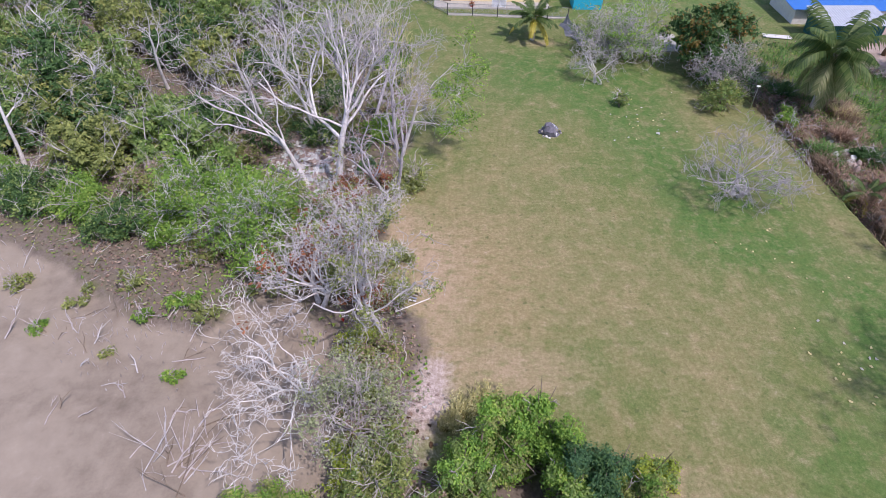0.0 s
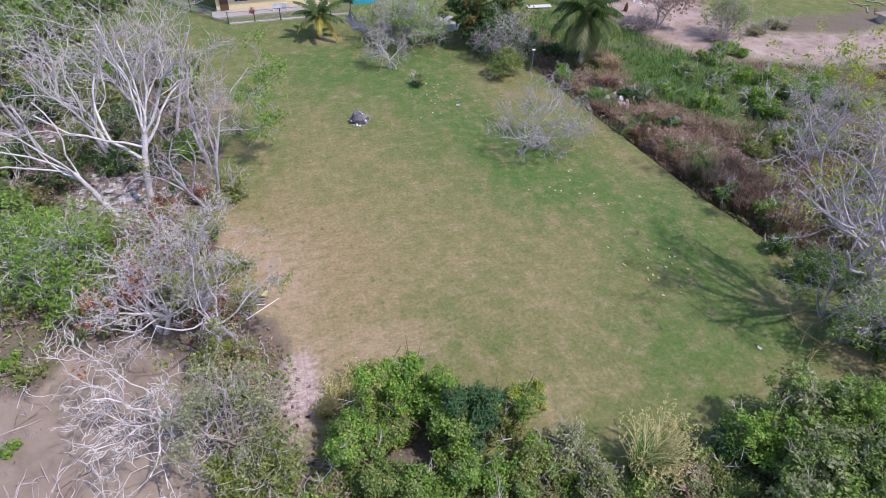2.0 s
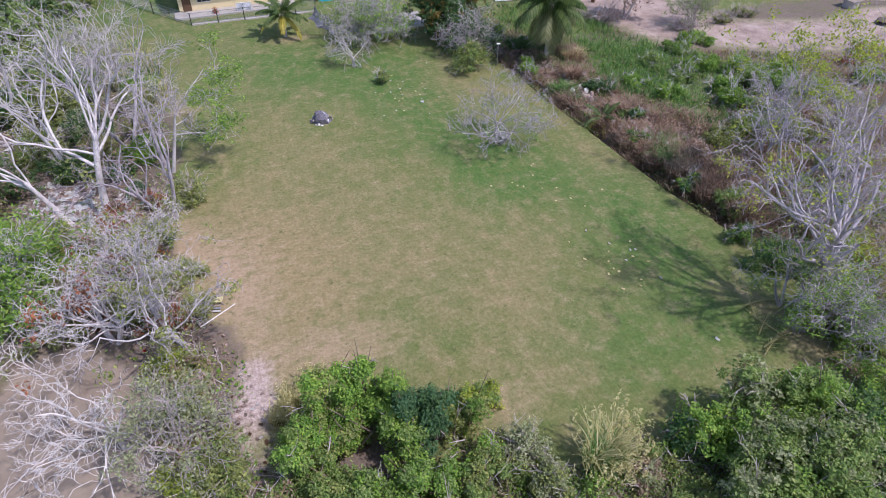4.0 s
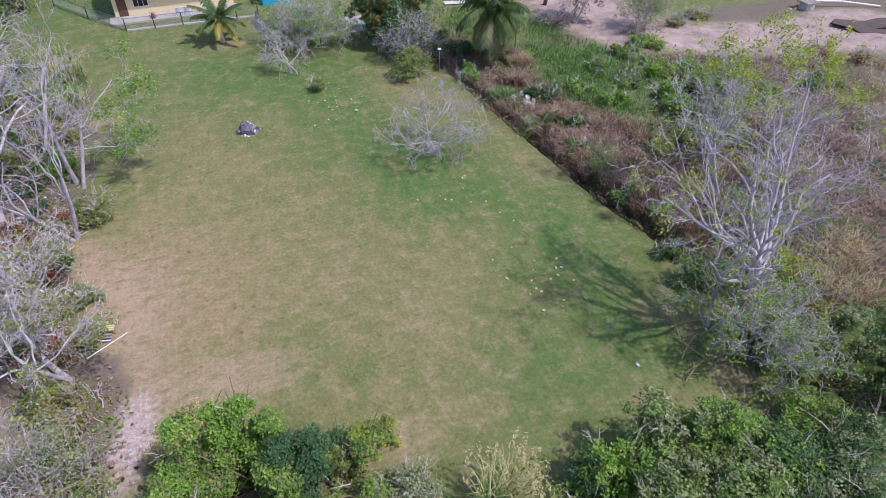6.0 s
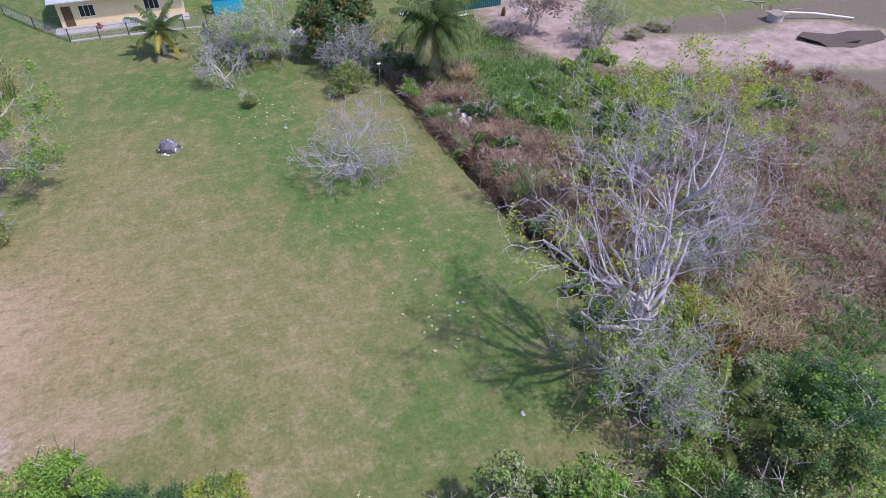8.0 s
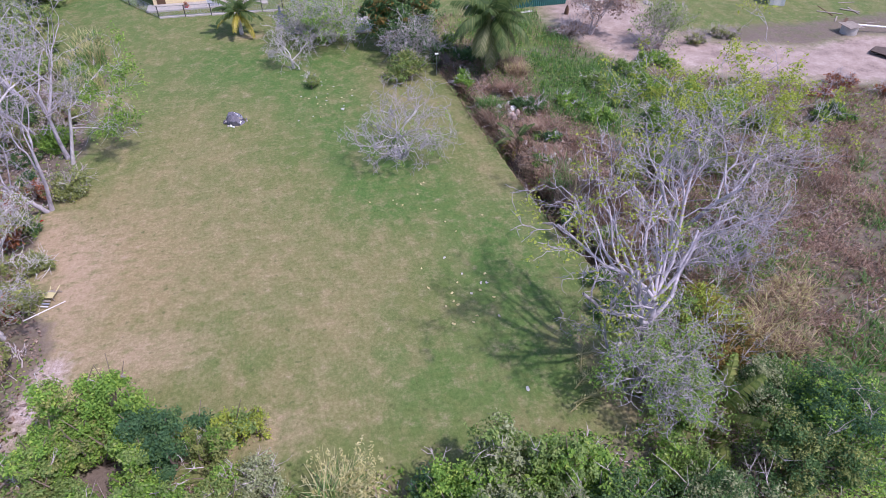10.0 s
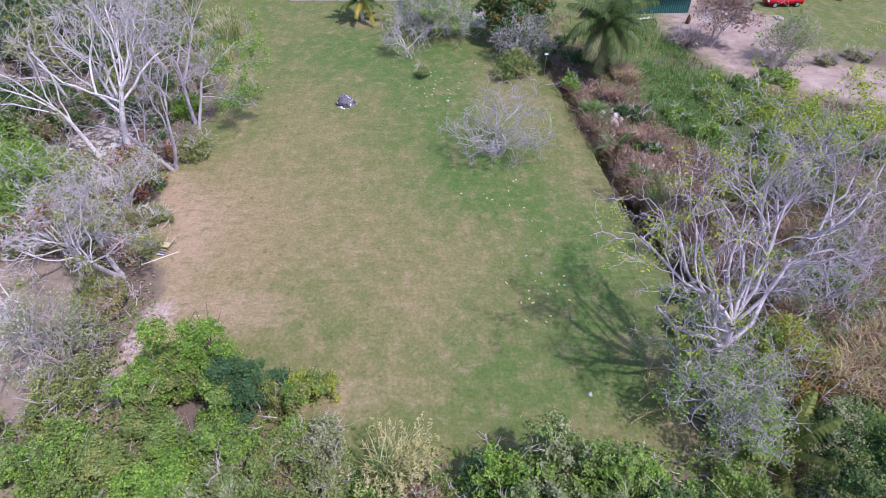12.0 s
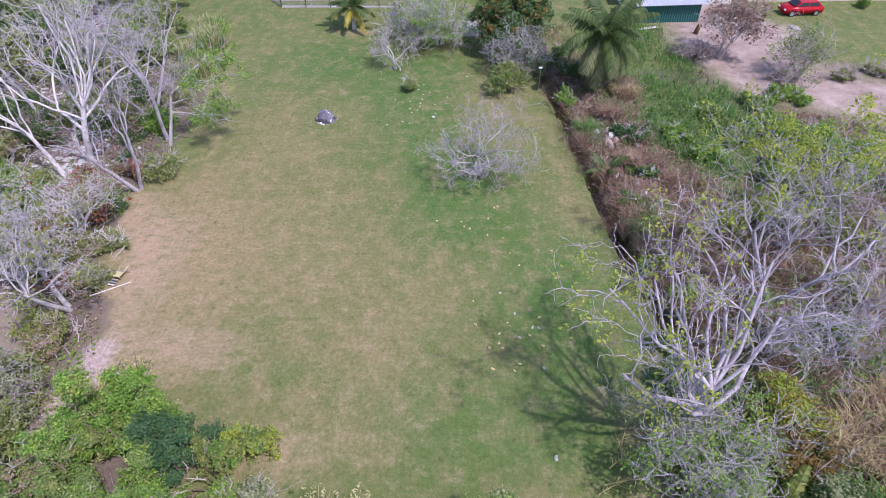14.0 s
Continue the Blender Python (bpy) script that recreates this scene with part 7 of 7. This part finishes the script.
board(39.0, 61.0, 16, 2.2, 0.45, PALE_BITS, "white painted board lying in tall grass", "boards by the shed", 0.1)
board(34.5, 63.6, -10, 2.8, 0.9, PALE_BITS, "white painted board lying in tall grass", "boards by the shed", 0.12)
for k in range(9):
    board(rnd.uniform(69.5, 76.0), rnd.uniform(49.5, 56.0), rnd.uniform(0, 180), rnd.uniform(1.0, 3.0), rnd.uniform(0.12, 0.3), rnd.choice([WOOD_GREY, WOOD_GREY, WOOD_BROWN]), "weathered grey board on the ground near the well", "boards near the well", 0.006 * k)
lump("dark_stump", 43.4, 59.6, gz(43.4, 59.6), "dark weathered tree stump beside the track", "stump", 81, 0.25, 0.22, 0.9, WOOD_BROWN)
for k in range(22):
    x, y = rnd.gauss(47.8, 1.3), rnd.gauss(62.3, 0.9)
    lump("rubble_stone", x, y, gz(x, y), "pale rubble heaped beside the dirt track", "stone", 110 + k, rnd.uniform(0.15, 0.45), rnd.uniform(0.15, 0.4), rnd.uniform(0.12, 0.3), rnd.choice([STONE, STONE_PINK, PALE_BITS]), "rubble by the track", 0.4)
shrub("round_shrub", 63.5, 66.6, gz(63.5, 66.6), "clipped round green shrub before the beige wall", 990, rx=0.9, ry=0.9, h=1.6, count=900, size=0.11, leaf=LEAF_FRESH)
shrub("dead_bush", 41.5, 54.2, gz(41.5, 54.2), "low brown dead bush beside the dirt track", 991, rx=2.0, ry=1.2, h=1.5, count=700, size=0.11, leaf=LEAF_DEAD, twigs=110, bare=BARK_TWIG)
shrub("dead_bush", 47.6, 49.0, gz(47.6, 49.0), "low brown dead bush beside the dirt track", 992, rx=1.3, ry=1.0, h=1.0, count=400, size=0.11, leaf=LEAF_DEAD, twigs=80, bare=BARK_TWIG)
for k, (x, y) in enumerate([(57.0, 50.5), (53.0, 49.5), (60.5, 38.5), (58.0, 37.0), (63.0, 36.0)]):
    shrub("dead_bush", x, y, gz(x, y), "low rust-brown dead bush beside the dirt track", 993 + k, rx=1.4, ry=1.0, h=1.1, count=650, size=0.11, leaf=LEAF_RED if k > 1 else LEAF_OLIVE, twigs=60, bare=BARK_TWIG)
